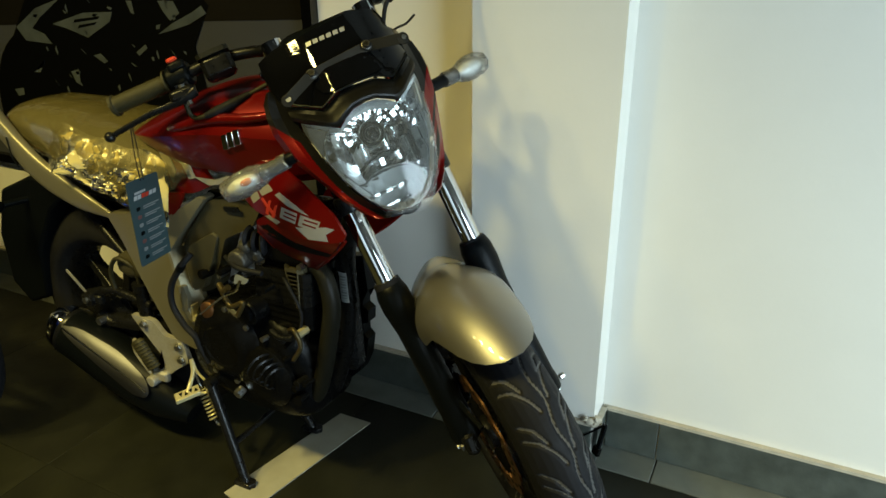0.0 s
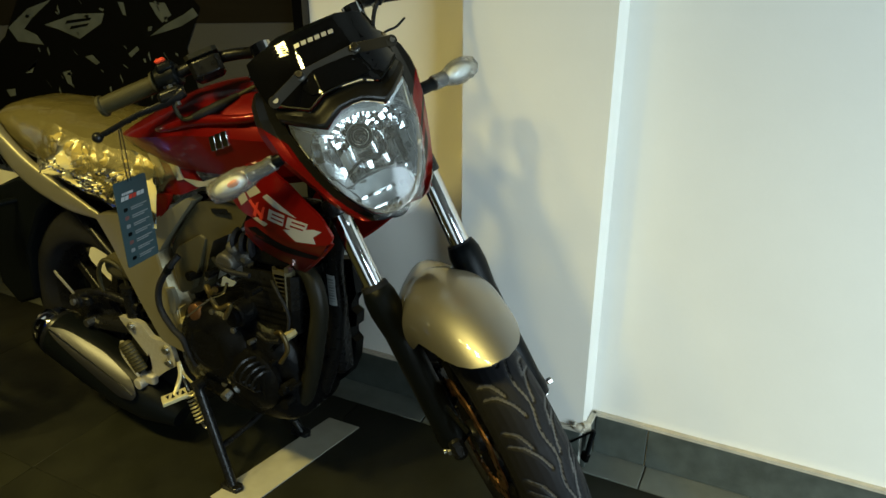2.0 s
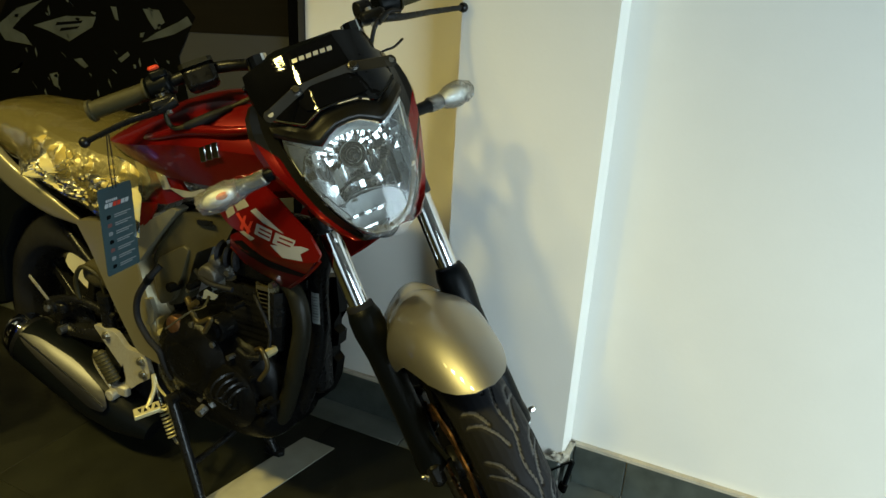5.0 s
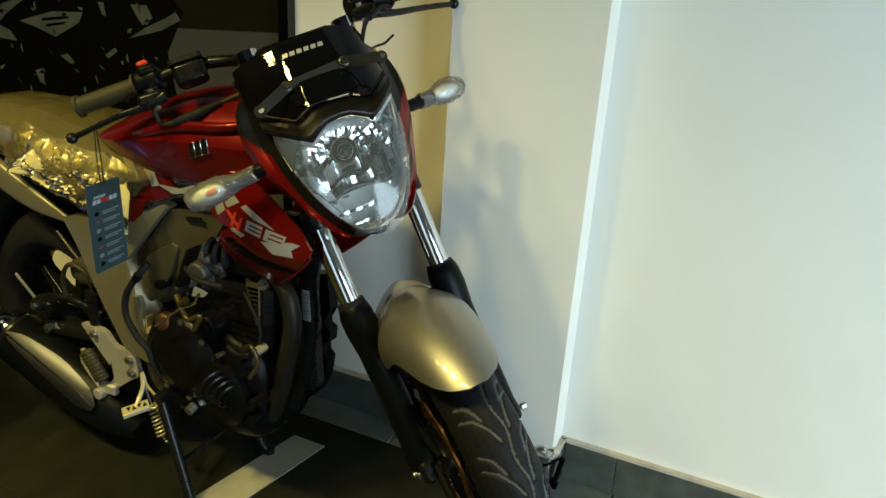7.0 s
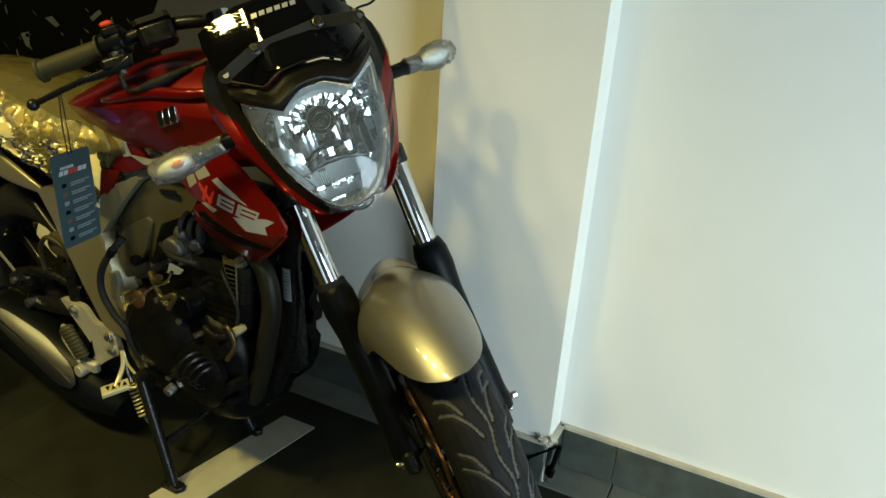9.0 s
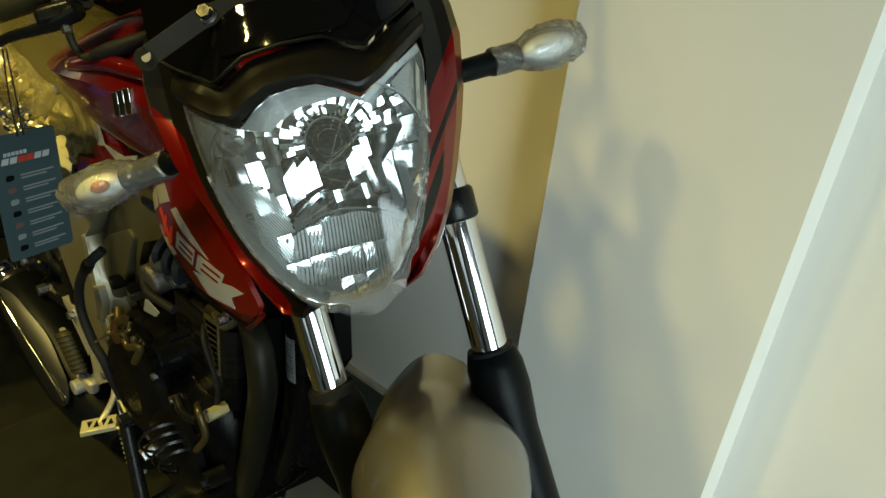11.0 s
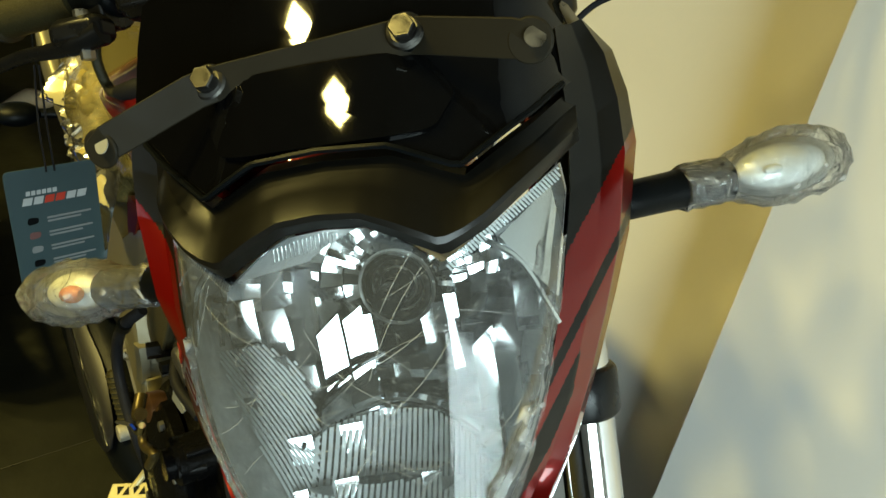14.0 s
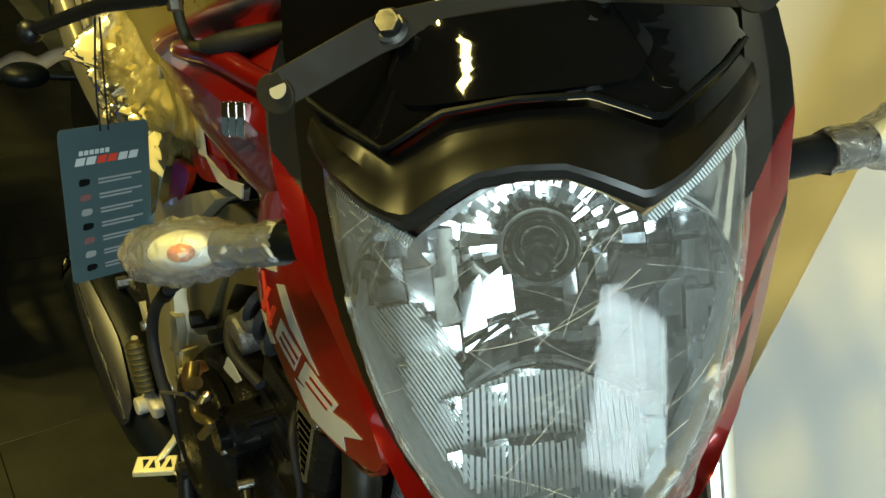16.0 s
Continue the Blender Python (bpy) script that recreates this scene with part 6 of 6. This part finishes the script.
# engine
crank = body("crankcase", hull(dense_stations([(-0.24, 0.05, 0.26, 0.38, Y0), (-0.28, 0.1, 0.22, 0.46, Y0), (-0.38, 0.115, 0.21, 0.5, Y0), (-0.5, 0.115, 0.22, 0.5, Y0), (-0.58, 0.1, 0.26, 0.45, Y0), (-0.62, 0.05, 0.3, 0.4, Y0)], 4), 32, 4), ENGINE, bike, "black engine crankcase")
CL = Matrix.Translation((-0.445, 1.128, 0.4)) @ pose(0, 0, 0, 90)
body("clutch_cover", turned([(0.098, -0.01), (0.1, 0.004), (0.092, 0.016), (0.075, 0.021), (0.07, 0.026), (0.05, 0.03), (0.046, 0.027), (0.02, 0.029)], 48, CL), ENGINE, crank, "round black clutch cover")
for k in range(9):
    a = 2 * math.pi * k / 9
    body("cover_bolt", turned([(0.007, 0), (0.007, 0.006), (0.005, 0.007)], 6, Matrix.Translation((-0.445 + 0.094 * math.cos(a), 1.118, 0.4 + 0.094 * math.sin(a))) @ pose(0, 0, 0, 90)), STEEL, crank, "zinc bolt")
body("oil_filler", turned([(0.02, 0), (0.022, 0.006), (0.021, 0.02), (0.016, 0.024)], 20, along((-0.478, 1.13, 0.478), (-0.478, 1.05, 0.49))), BRASS, crank, "bronze oil filler cap")
body("clutch_wire", tube([(-0.47, 1.09, 0.485), (-0.42, 1.09, 0.525), (-0.385, 1.09, 0.552)], 0.0018, 8), STEEL, crank, "bare clutch cable", m=Matrix())
body("cable_end", tube([(-0.385, 1.09, 0.552), (-0.355, 1.09, 0.568), (-0.34, 1.09, 0.592)], 0.0036, 8), CHROME, crank, "bright cable sleeve", m=Matrix())
side_plate("sticker", [(-0.41, 0.55), (-0.4, 0.575), (-0.365, 0.568), (-0.375, 0.556)], 1.14, 0.002, GREYP, crank, "small pale sticker", soft=0.1)
for k in range(4):
    body("cover_rib", turned([(0.03 + 0.012 * k, 0), (0.033 + 0.012 * k, 0.004), (0.036 + 0.012 * k, 0)], 40, Matrix.Translation((-0.34, 1.122, 0.345)) @ pose(0, 0, 0, 90), cap=False), ENGINE, crank)
body("generator_cover", turned([(0.075, 0), (0.075, 0.012), (0.06, 0.024), (0.03, 0.03), (0.01, 0.03)], 40, Matrix.Translation((-0.34, 1.128, 0.345)) @ pose(0, 0, 0, 90)), ENGINE, crank, "black engine side cover")
body("sump_plug", rod((-0.415, 1.115, 0.29), (-0.415, 1.095, 0.285), 0.011, 6), STEEL, crank, "bright drain bolt")
body("starter_motor", join(rod((-0.36, 1.2, 0.5), (-0.36, 1.11, 0.5), 0.028, 24, ease=0.004), rod((-0.36, 1.11, 0.5), (-0.36, 1.1, 0.5), 0.018, 20)), ENGINE, bike, "black starter motor")
ALLOY_DARK = material("dull_alloy", (0.07, 0.066, 0.056), 0.45, 0.5, grain=0.5, scale=90, bump=0.5, bump_scale=200)
FIN = material("bare_fin_edge", (0.1, 0.085, 0.045), 0.4, 0.5, grain=0.4, scale=90)
GOLD_DARK = material("tarnished_gold", (0.08, 0.06, 0.022), 0.35, 0.6, grain=0.5, scale=90)
cyl = body("cylinder", loft([[(-0.305 + sx * 0.055 + 0.1 * (z - 0.5), Y0 + sy * 0.062, z) for sx, sy in ((-1, -1), (1, -1), (1, 1), (-1, 1))] for z in (0.42, 0.66)]), ENGINE, bike, "black finned engine cylinder", bevel=0.004)
for k in range(9):
    z = 0.475 + 0.0145 * k
    c = (-0.302 + 0.1 * (z - 0.5), Y0, z)
    body("cooling_fin", block(c, (0.15, 0.17, 0.004), ease=0.012), ENGINE if k < 4 else SATIN, cyl)
body("cylinder_head", block((-0.285, Y0, 0.645), (0.15, 0.16, 0.09), ease=0.02), ENGINE, bike, "black cylinder head", bevel=0.004)
body("head_cover", block((-0.28, Y0, 0.705), (0.13, 0.14, 0.045), ease=0.018), ENGINE, bike, bevel=0.004)
for k, (x, z) in enumerate(((-0.345, 0.62), (-0.23, 0.62), (-0.345, 0.66), (-0.23, 0.66))):
    body("head_bolt", rod((x, 1.158, z), (x, 1.145, z), 0.007, 6), STEEL, cyl)
body("spark_lead", tube([(-0.29, 1.16, 0.585), (-0.26, 1.14, 0.575), (-0.235, 1.14, 0.52), (-0.245, 1.14, 0.47), (-0.26, 1.15, 0.44)], 0.0035, 8), RUBBER, bike, "black ignition lead")
body("banjo_bolt", rod((-0.235, 1.15, 0.475), (-0.235, 1.12, 0.475), 0.009, 6), GOLD, bike, "gold banjo bolt")
carb = body("throttle_body", join(block((-0.375, 1.185, 0.62), (0.055, 0.05, 0.05), ease=0.012), rod((-0.4, 1.19, 0.605), (-0.4, 1.145, 0.6), 0.024, 18, ease=0.004), ball((-0.375, 1.155, 0.64), 0.016, 0.014, 0.016)), ALLOY_DARK, bike, "dull alloy throttle body", m=Matrix(), bevel=0.003)
for k in range(3):
    body("intake_ring", turned([(0.02, -0.005), (0.026, 0), (0.02, 0.005)], 20, along((-0.372 + 0.02 * k, 1.165, 0.657 - 0.004 * k), (-0.3, 1.18, 0.65))), RUBBER, carb, m=Matrix())
for k in range(9):
    z, w = 0.6 - 0.0095 * k, 0.05 - 0.0028 * k
    body("head_fin", block((-0.262 + 0.001 * k, 1.175, z), (w, 0.035, 0.0035), ease=0.01), FIN, cyl, "bare edge of a cooling fin" if k == 0 else "", m=Matrix())
for k in range(4):
    c = Vector((-0.335 + 0.013 * k, 1.112, 0.375 - 0.006 * k))
    body("timing_rib", turned([(0.034 - 0.002 * k, -0.003), (0.037 - 0.002 * k, 0.0), (0.034 - 0.002 * k, 0.003)], 28, along(c, c + Vector((1, -0.35, -0.3))), cap=False), SATIN, crank, m=Matrix())
for pts, r, mt in (([(-0.41, 1.105, 0.545), (-0.385, 1.1, 0.52), (-0.352, 1.102, 0.535), (-0.37, 1.1, 0.5)], 0.0055, GOLD_DARK), ([(-0.42, 1.11, 0.56), (-0.4, 1.1, 0.552), (-0.385, 1.1, 0.565)], 0.007, GOLD_DARK), ([(-0.262, 1.13, 0.475), (-0.235, 1.115, 0.49), (-0.222, 1.115, 0.455), (-0.24, 1.11, 0.42)], 0.005, GOLD_DARK), ([(-0.3, 1.12, 0.47), (-0.27, 1.112, 0.465), (-0.24, 1.115, 0.47)], 0.0065, SATIN), ([(-0.44, 1.16, 0.6), (-0.39, 1.14, 0.592), (-0.33, 1.145, 0.588)], 0.006, RUBBER)):
    body("engine_pipe", tube(pts, r, 10), mt, bike, m=Matrix())
rng = random.Random(8)
for k in range(26):
    x, z = rng.uniform(-0.5, -0.22), rng.uniform(0.3, 0.58)
    y = 1.122 - rng.uniform(0, 0.012)
    body("engine_fitting", rod((x, y + 0.03, z), (x + rng.uniform(-0.006, 0.006), y, z), rng.uniform(0.005, 0.011), 6 if k % 2 else 14), (STEEL if k % 12 == 0 else SATIN, ENGINE, SATIN, ENGINE, ENGINE, SATIN)[k % 6], crank)

# foot peg hanger, brake pedal, stand
hang = side_plate("peg_hanger", [(-0.808, 0.369), (-0.729, 0.366), (-0.699, 0.330), (-0.637, 0.332), (-0.626, 0.270), (-0.674, 0.239), (-0.744, 0.181), (-0.760, 0.202), (-0.712, 0.238), (-0.722, 0.271), (-0.770, 0.324)], 1.17, 0.014, ALLOY, bike, "cast alloy footpeg hanger", soft=0.18, bevel=0.003)
for x, z in ((-0.651, 0.311), (-0.648, 0.276), (-0.760, 0.351)):
    body("hanger_bolt", join(rod((x, 1.169, z), (x, 1.159, z), 0.008, 6), rod((x, 1.17, z), (x, 1.165, z), 0.0105, 16)), STEEL, hang, "bright hanger bolt", m=Matrix())
pa, pb = Vector((-0.777, 1.150, 0.310)), Vector((-0.732, 1.155, 0.229))
peg = body("foot_peg", oval([(0.01, 0.014, 0), (0.013, 0.02, 0.006), (0.013, 0.02, 0.078), (0.01, 0.015, 0.086)], along(pa, pb)), GRIP, bike, "folded foot peg with ribbed rubber", m=Matrix())
for k in range(9):
    q = pa.lerp(pb, 0.08 + 0.1 * k)
    body("peg_rib", oval([(0.0132, 0.0202, -0.002), (0.0147, 0.0217, 0), (0.0132, 0.0202, 0.002)], along(q, pb)), GRIP, peg, m=Matrix())
body("peg_frame", tube([(-0.793, 1.157, 0.304), (-0.798, 1.157, 0.270), (-0.777, 1.157, 0.238), (-0.745, 1.160, 0.200), (-0.718, 1.160, 0.208)], 0.0055, 10), ALLOY, peg, "alloy peg carrier", m=Matrix())
body("peg_pivot", join(rod((-0.743, 1.17, 0.2), (-0.743, 1.138, 0.2), 0.015, 18, ease=0.002), block((-0.725, 1.163, 0.212), (0.05, 0.02, 0.03), ease=0.005)), ALLOY, peg, "alloy peg pivot", m=Matrix(), bevel=0.0015)
ped = body("brake_pedal", tube([(-0.61, 1.165, 0.29), (-0.6, 1.155, 0.262), (-0.598, 1.14, 0.24), (-0.592, 1.12, 0.224)], 0.0055, 10, flat=0.7), GOLD, bike, "gold plated rear brake pedal", m=Matrix())
pad = [Vector(q) for q in ((-0.594, 1.085, 0.217), (-0.563, 1.136, 0.224), (-0.585, 1.15, 0.23), (-0.616, 1.1, 0.223))]


def on_pad(u, v, h):
    return pad[0].lerp(pad[1], u).lerp(pad[3].lerp(pad[2], u), v) + Vector((0, 0, h))


body("pedal_pad", loft([[p + Vector((0, 0, h)) for p in pad] for h in (-0.006, 0.004)]), GOLD, ped, "ridged gold pedal pad", m=Matrix(), bevel=0.0015)
for k in range(4):
    u = 0.16 + 0.2 * k
    w = (0.25, 0.75) if k % 2 else (0.75, 0.25)
    body("pad_slot", loft([[on_pad(u, w[0], h), on_pad(u + 0.16, w[0], h), on_pad(u + 0.08, w[1], h)] for h in (0.0046, 0.0052)]), BLACK, ped, m=Matrix())
body("pedal_link", tube([(-0.608, 1.165, 0.292), (-0.592, 1.16, 0.262), (-0.558, 1.155, 0.24), (-0.556, 1.145, 0.222), (-0.568, 1.135, 0.223)], 0.0032, 8), GOLD, ped, "bright return wire", m=Matrix())
stand = body("centre_stand", join(rod((-0.53, 1.14, 0.26), (-0.442, 1.118, 0.012), 0.012, 14), rod((-0.53, 1.34, 0.26), (-0.42, 1.362, 0.012), 0.012, 14), rod((-0.53, 1.13, 0.26), (-0.53, 1.35, 0.26), 0.014, 14)), SATIN, bike, "black tubular centre stand", m=Matrix())
body("stand_bar", tube([(-0.475, 1.125, 0.105), (-0.478, 1.19, 0.1), (-0.476, 1.27, 0.105), (-0.47, 1.345, 0.13)], 0.008, 10), SATIN, stand, "black cross bar", m=Matrix())
for x, y in ((-0.438, 1.117), (-0.416, 1.364)):
    body("stand_foot", loft([[(x + dx, y + dy, z) for dx, dy in ((-0.03, -0.014), (0.018, -0.014), (0.026, 0.0), (0.018, 0.014), (-0.03, 0.014))] for z in (0.002, 0.008, 0.016)]), SATIN, stand, bevel=0.002, m=Matrix())
body("stand_spring", coil((-0.572, 1.128, 0.235), (-0.543, 1.125, 0.155), 0.0105, 0.0024, 9), GOLD, stand, "bright return spring")
body("spring_hook", tube([(-0.572, 1.128, 0.235), (-0.585, 1.13, 0.27), (-0.59, 1.135, 0.3)], 0.0028, 8), STEEL, stand)
body("spring_hook", tube([(-0.543, 1.125, 0.155), (-0.535, 1.128, 0.14), (-0.515, 1.132, 0.15)], 0.0035, 8), STEEL, stand)
body("side_stand", rod((-0.4, 1.36, 0.25), (-0.68, 1.38, 0.2), 0.011, 12), SATIN, bike, "black folded side stand")

# ---- small things round the motorcycle ----
tag = thing("hang_tag", (-0.548, 1.07, 0.61), "dark green card price tag hanging from the brake lever", "tag")
TAG = Matrix.Translation((-0.548, 1.07, 0.702)) @ pose(0, 0, 0, 0, 0, 6)


def tag_sheet(pts, x, t):
    return xf(loft([[(x + d, u, v) for u, v in pts] for d in (0, t)]), TAG)


solid("card", tag_sheet(rounded([(-0.045, -0.091), (0.045, -0.091), (0.045, 0.091), (-0.045, 0.091)], 0.05, 3), 0.0, 0.0009), CARD, tag, "dark green card")
FX = 0.0012
ICON = material("dim_print", (0.12, 0.05, 0.045), 0.5)
for k in range(6):
    u = -0.027 + 0.0052 * k
    solid("maker_bar", tag_sheet([(u, 0.061), (u + 0.004, 0.061), (u + 0.0045, 0.066), (u + 0.0005, 0.066)], FX, 0.0003), WHITE, tag)
for k, mat in enumerate((WHITE, WHITE, REDP, REDP, WHITE, WHITE)):
    u = -0.032 + 0.0108 * k
    solid("name_bar", tag_sheet([(u, 0.05), (u + 0.009, 0.05), (u + 0.0115, 0.0585), (u + 0.0025, 0.0585)], FX, 0.0003), mat, tag)
for k in range(7):
    v = 0.032 - 0.0175 * k
    for d in (0, 0.0042):
        w = 0.05 - 0.012 * ((k * 3 + (d > 0)) % 3)
        solid("text_bar", tag_sheet([(-0.01, v - d - 0.0014), (-0.01 + w * 0.9, v - d - 0.0014), (-0.01 + w * 0.9, v - d + 0.0008), (-0.01, v - d + 0.0008)], FX, 0.0003), GREYP, tag)
    solid("icon", tag_sheet(rounded([(-0.03, v - 0.006), (-0.019, v - 0.005), (-0.018, v + 0.002), (-0.029, v + 0.003)], 0.3, 2), FX, 0.0003), (BLACK, ICON, GREYP)[k % 3] if k else BLACK, tag)
solid("string", join(tube([TAG @ Vector((0.001, -0.004, 0.085)), (-0.549, 1.066, 0.84), (-0.55, 1.07, 0.9)], 0.0011, 6), tube([TAG @ Vector((0.001, 0.004, 0.085)), (-0.546, 1.073, 0.84), (-0.55, 1.074, 0.9)], 0.0011, 6)), RUBBER, tag, "black thread")

tagged(solid("cardboard_sheet", loft([[(x, y, z) for x, y in ((-0.293, 1.455), (-0.392, 1.455), (-0.47, 1.07), (-0.372, 1.045))] for z in (0.0015, 0.004)]), CREAM), "flat pale cardboard strip on the floor under the stand", "cardboard")
brk = thing("floor_bracket", (0.29, 1.545, 0.0), "small folded black metal clip on the floor by the wheel", "bracket")


def flat_bar(name, p, q, w, mat, label=""):
    m = along(Vector(p), Vector(q))
    solid(name, block((0, 0, (Vector(q) - Vector(p)).length / 2), (w, w * 0.5, (Vector(q) - Vector(p)).length), m, ease=0.001), mat, brk, label)


flat_bar("clip_arm", (0.252, 1.55, 0.064), (0.326, 1.56, 0.129), 0.007, BLACK)
flat_bar("clip_arm", (0.326, 1.56, 0.13), (0.315, 1.55, 0.06), 0.014, BLACK)
flat_bar("clip_foot", (0.315, 1.55, 0.066), (0.311, 1.545, 0.044), 0.022, GLOSS)
flat_bar("clip_leg", (0.253, 1.55, 0.066), (0.258, 1.545, 0.0005), 0.012, BLACK)

# ---- second motorcycle, farther along the wall ----
other = thing("parked_motorcycle", (-1.75, 0.985, 0.0), "dark blue motorcycle parked behind, a wrapped lever on it", "motorcycle")


def far(name, g, mat, label="", parent=other):
    return solid(name, g, mat, parent, label)


WX, WY = -1.38, 0.96
for cx in (WX, WX - 1.33):
    fw = far("far_wheel", turned([(0.04, -0.05), (0.045, -0.03), (0.045, 0.03), (0.04, 0.05)], 20, Matrix.Translation((cx, WY, 0.3)) @ YAX), SATIN, "dark alloy wheel")
    far("tyre", turned([(0.2, -0.035), (0.24, -0.052), (0.28, -0.042), (0.297, -0.02), (0.3, 0), (0.297, 0.02), (0.28, 0.042), (0.24, 0.052), (0.2, 0.035), (0.2, -0.035)], 56, Matrix.Translation((cx, WY, 0.3)) @ YAX, cap=False), RUBBER, "black road tyre", fw)
    far("rim", turned([(0.17, -0.03), (0.205, -0.036), (0.205, 0.036), (0.17, 0.03), (0.17, -0.03)], 40, Matrix.Translation((cx, WY, 0.3)) @ YAX, cap=False), SATIN, "black rim", fw)
    for k in range(5):
        a = 2 * math.pi * k / 5
        far("spoke", rod((cx + 0.035 * math.cos(a), WY, 0.3 + 0.035 * math.sin(a)), (cx + 0.19 * math.cos(a), WY, 0.3 + 0.19 * math.sin(a)), 0.013, 8), SATIN, "", fw)
arc = []
for i in range(21):
    a = radians(16 + 1.6 * i)
    w = 0.074 - 0.02 * max(0, 4 - i) / 4
    arc.append([(WX + (0.335 - 0.06 * (1 - math.cos(phi)) - o) * math.cos(a), WY + (w - o) * math.sin(phi), 0.3 + (0.335 - 0.06 * (1 - math.cos(phi)) - o) * math.sin(a)) for o, phis in ((0.0, range(-90, 91, 15)), (0.004, range(90, -91, -15))) for phi in (radians(v) for v in phis)])
far("front_fender", loft(arc), BLUE, "glossy blue front mudguard")
for s in (-1, 1):
    leg = far("fork_leg", rod((WX, WY + s * 0.085, 0.3), (WX - 0.055, WY + s * 0.085, 0.425), 0.027, 18), SATIN, "black fork leg")
    far("fork_tube", rod((WX - 0.055, WY + s * 0.085, 0.425), (WX - 0.28, WY + s * 0.085, 0.95), 0.0195, 18), CHROME, "bright fork tube", leg)
lamp2 = far("headlight", hull(dense_stations([(WX - 0.14, 0.05, 0.74, 0.86, WY), (WX - 0.17, 0.09, 0.7, 0.9, WY), (WX - 0.24, 0.1, 0.69, 0.92, WY), (WX - 0.3, 0.07, 0.72, 0.9, WY)])), SIGREF, "clear headlight")
far("headlight_cowl", hull(dense_stations([(WX - 0.16, 0.08, 0.88, 0.96, WY), (WX - 0.24, 0.12, 0.88, 1.0, WY), (WX - 0.34, 0.1, 0.9, 1.02, WY)])), GLOSS, "black headlight cowl")
far("tank", hull(dense_stations([(-1.62, 0.07, 0.78, 0.94, WY), (-1.75, 0.13, 0.76, 1.0, WY), (-1.95, 0.12, 0.77, 0.98, WY), (-2.1, 0.06, 0.8, 0.9, WY)])), BLUE, "glossy blue tank")
for s in (-1, 1):
    far("tank_shroud", loft([[(x, WY + s * (0.12 + 0.03 * math.sin(u * 3.1) - d), z) for d in (0, 0.008) for x, z in (((-1.75 + 0.33 * u), 0.8 - 0.26 * u), ((-1.72 + 0.27 * u), 0.68 - 0.2 * u))] for u in (0.0, 0.2, 0.4, 0.6, 0.8, 1.0)]), BLUE, "blue tank shroud")
far("engine", block((-1.72, WY, 0.42), (0.36, 0.24, 0.34), ease=0.05), ENGINE, "black engine")
far("seat", hull(dense_stations([(-2.05, 0.09, 0.74, 0.84, WY), (-2.3, 0.12, 0.74, 0.82, WY), (-2.6, 0.1, 0.78, 0.88, WY), (-2.75, 0.05, 0.82, 0.88, WY)])), SEAT, "black seat")
far("handlebar", tube([(-1.68, WY - 0.34, 1.06), (-1.62, WY - 0.18, 1.05), (-1.6, WY, 1.02), (-1.62, WY + 0.18, 1.05), (-1.68, WY + 0.34, 1.06)], 0.012, 10), SATIN, "black handlebar")
far("wrapped_lever", tube([(-1.86, 1.16, 0.375), (-1.885, 1.225, 0.39), (-1.89, 1.27, 0.38), (-1.9, 1.32, 0.4), (-1.92, 1.36, 0.4)], [0.016, 0.028, 0.02, 0.017, 0.022], 12), TAPE, "lever wrapped in tan tape")
far("lever_stem", tube([(-1.72, WY + 0.1, 0.38), (-1.8, 1.12, 0.37), (-1.87, 1.19, 0.378)], 0.01, 8), SATIN, "dark lever stem")

# ---- floor tiles ----
# a pale border course along the wall, coloured as lit floor, then square tiles
border = block((0, 0, 0), (0.597, 0.094, 0.009), ease=0.002)
piece("border_tile", border, BORDER_LIT, slab, [(0.746 + 0.6 * i, 1.6025, -0.0042) for i in range(-9, 4)])
spots = [(-4.857 + 0.6 * i, 1.254 - 0.6 * j, -0.0045) for j in range(9) for i in range(14)]
piece("floor_tile", tile_big, FLOOR, slab, spots)
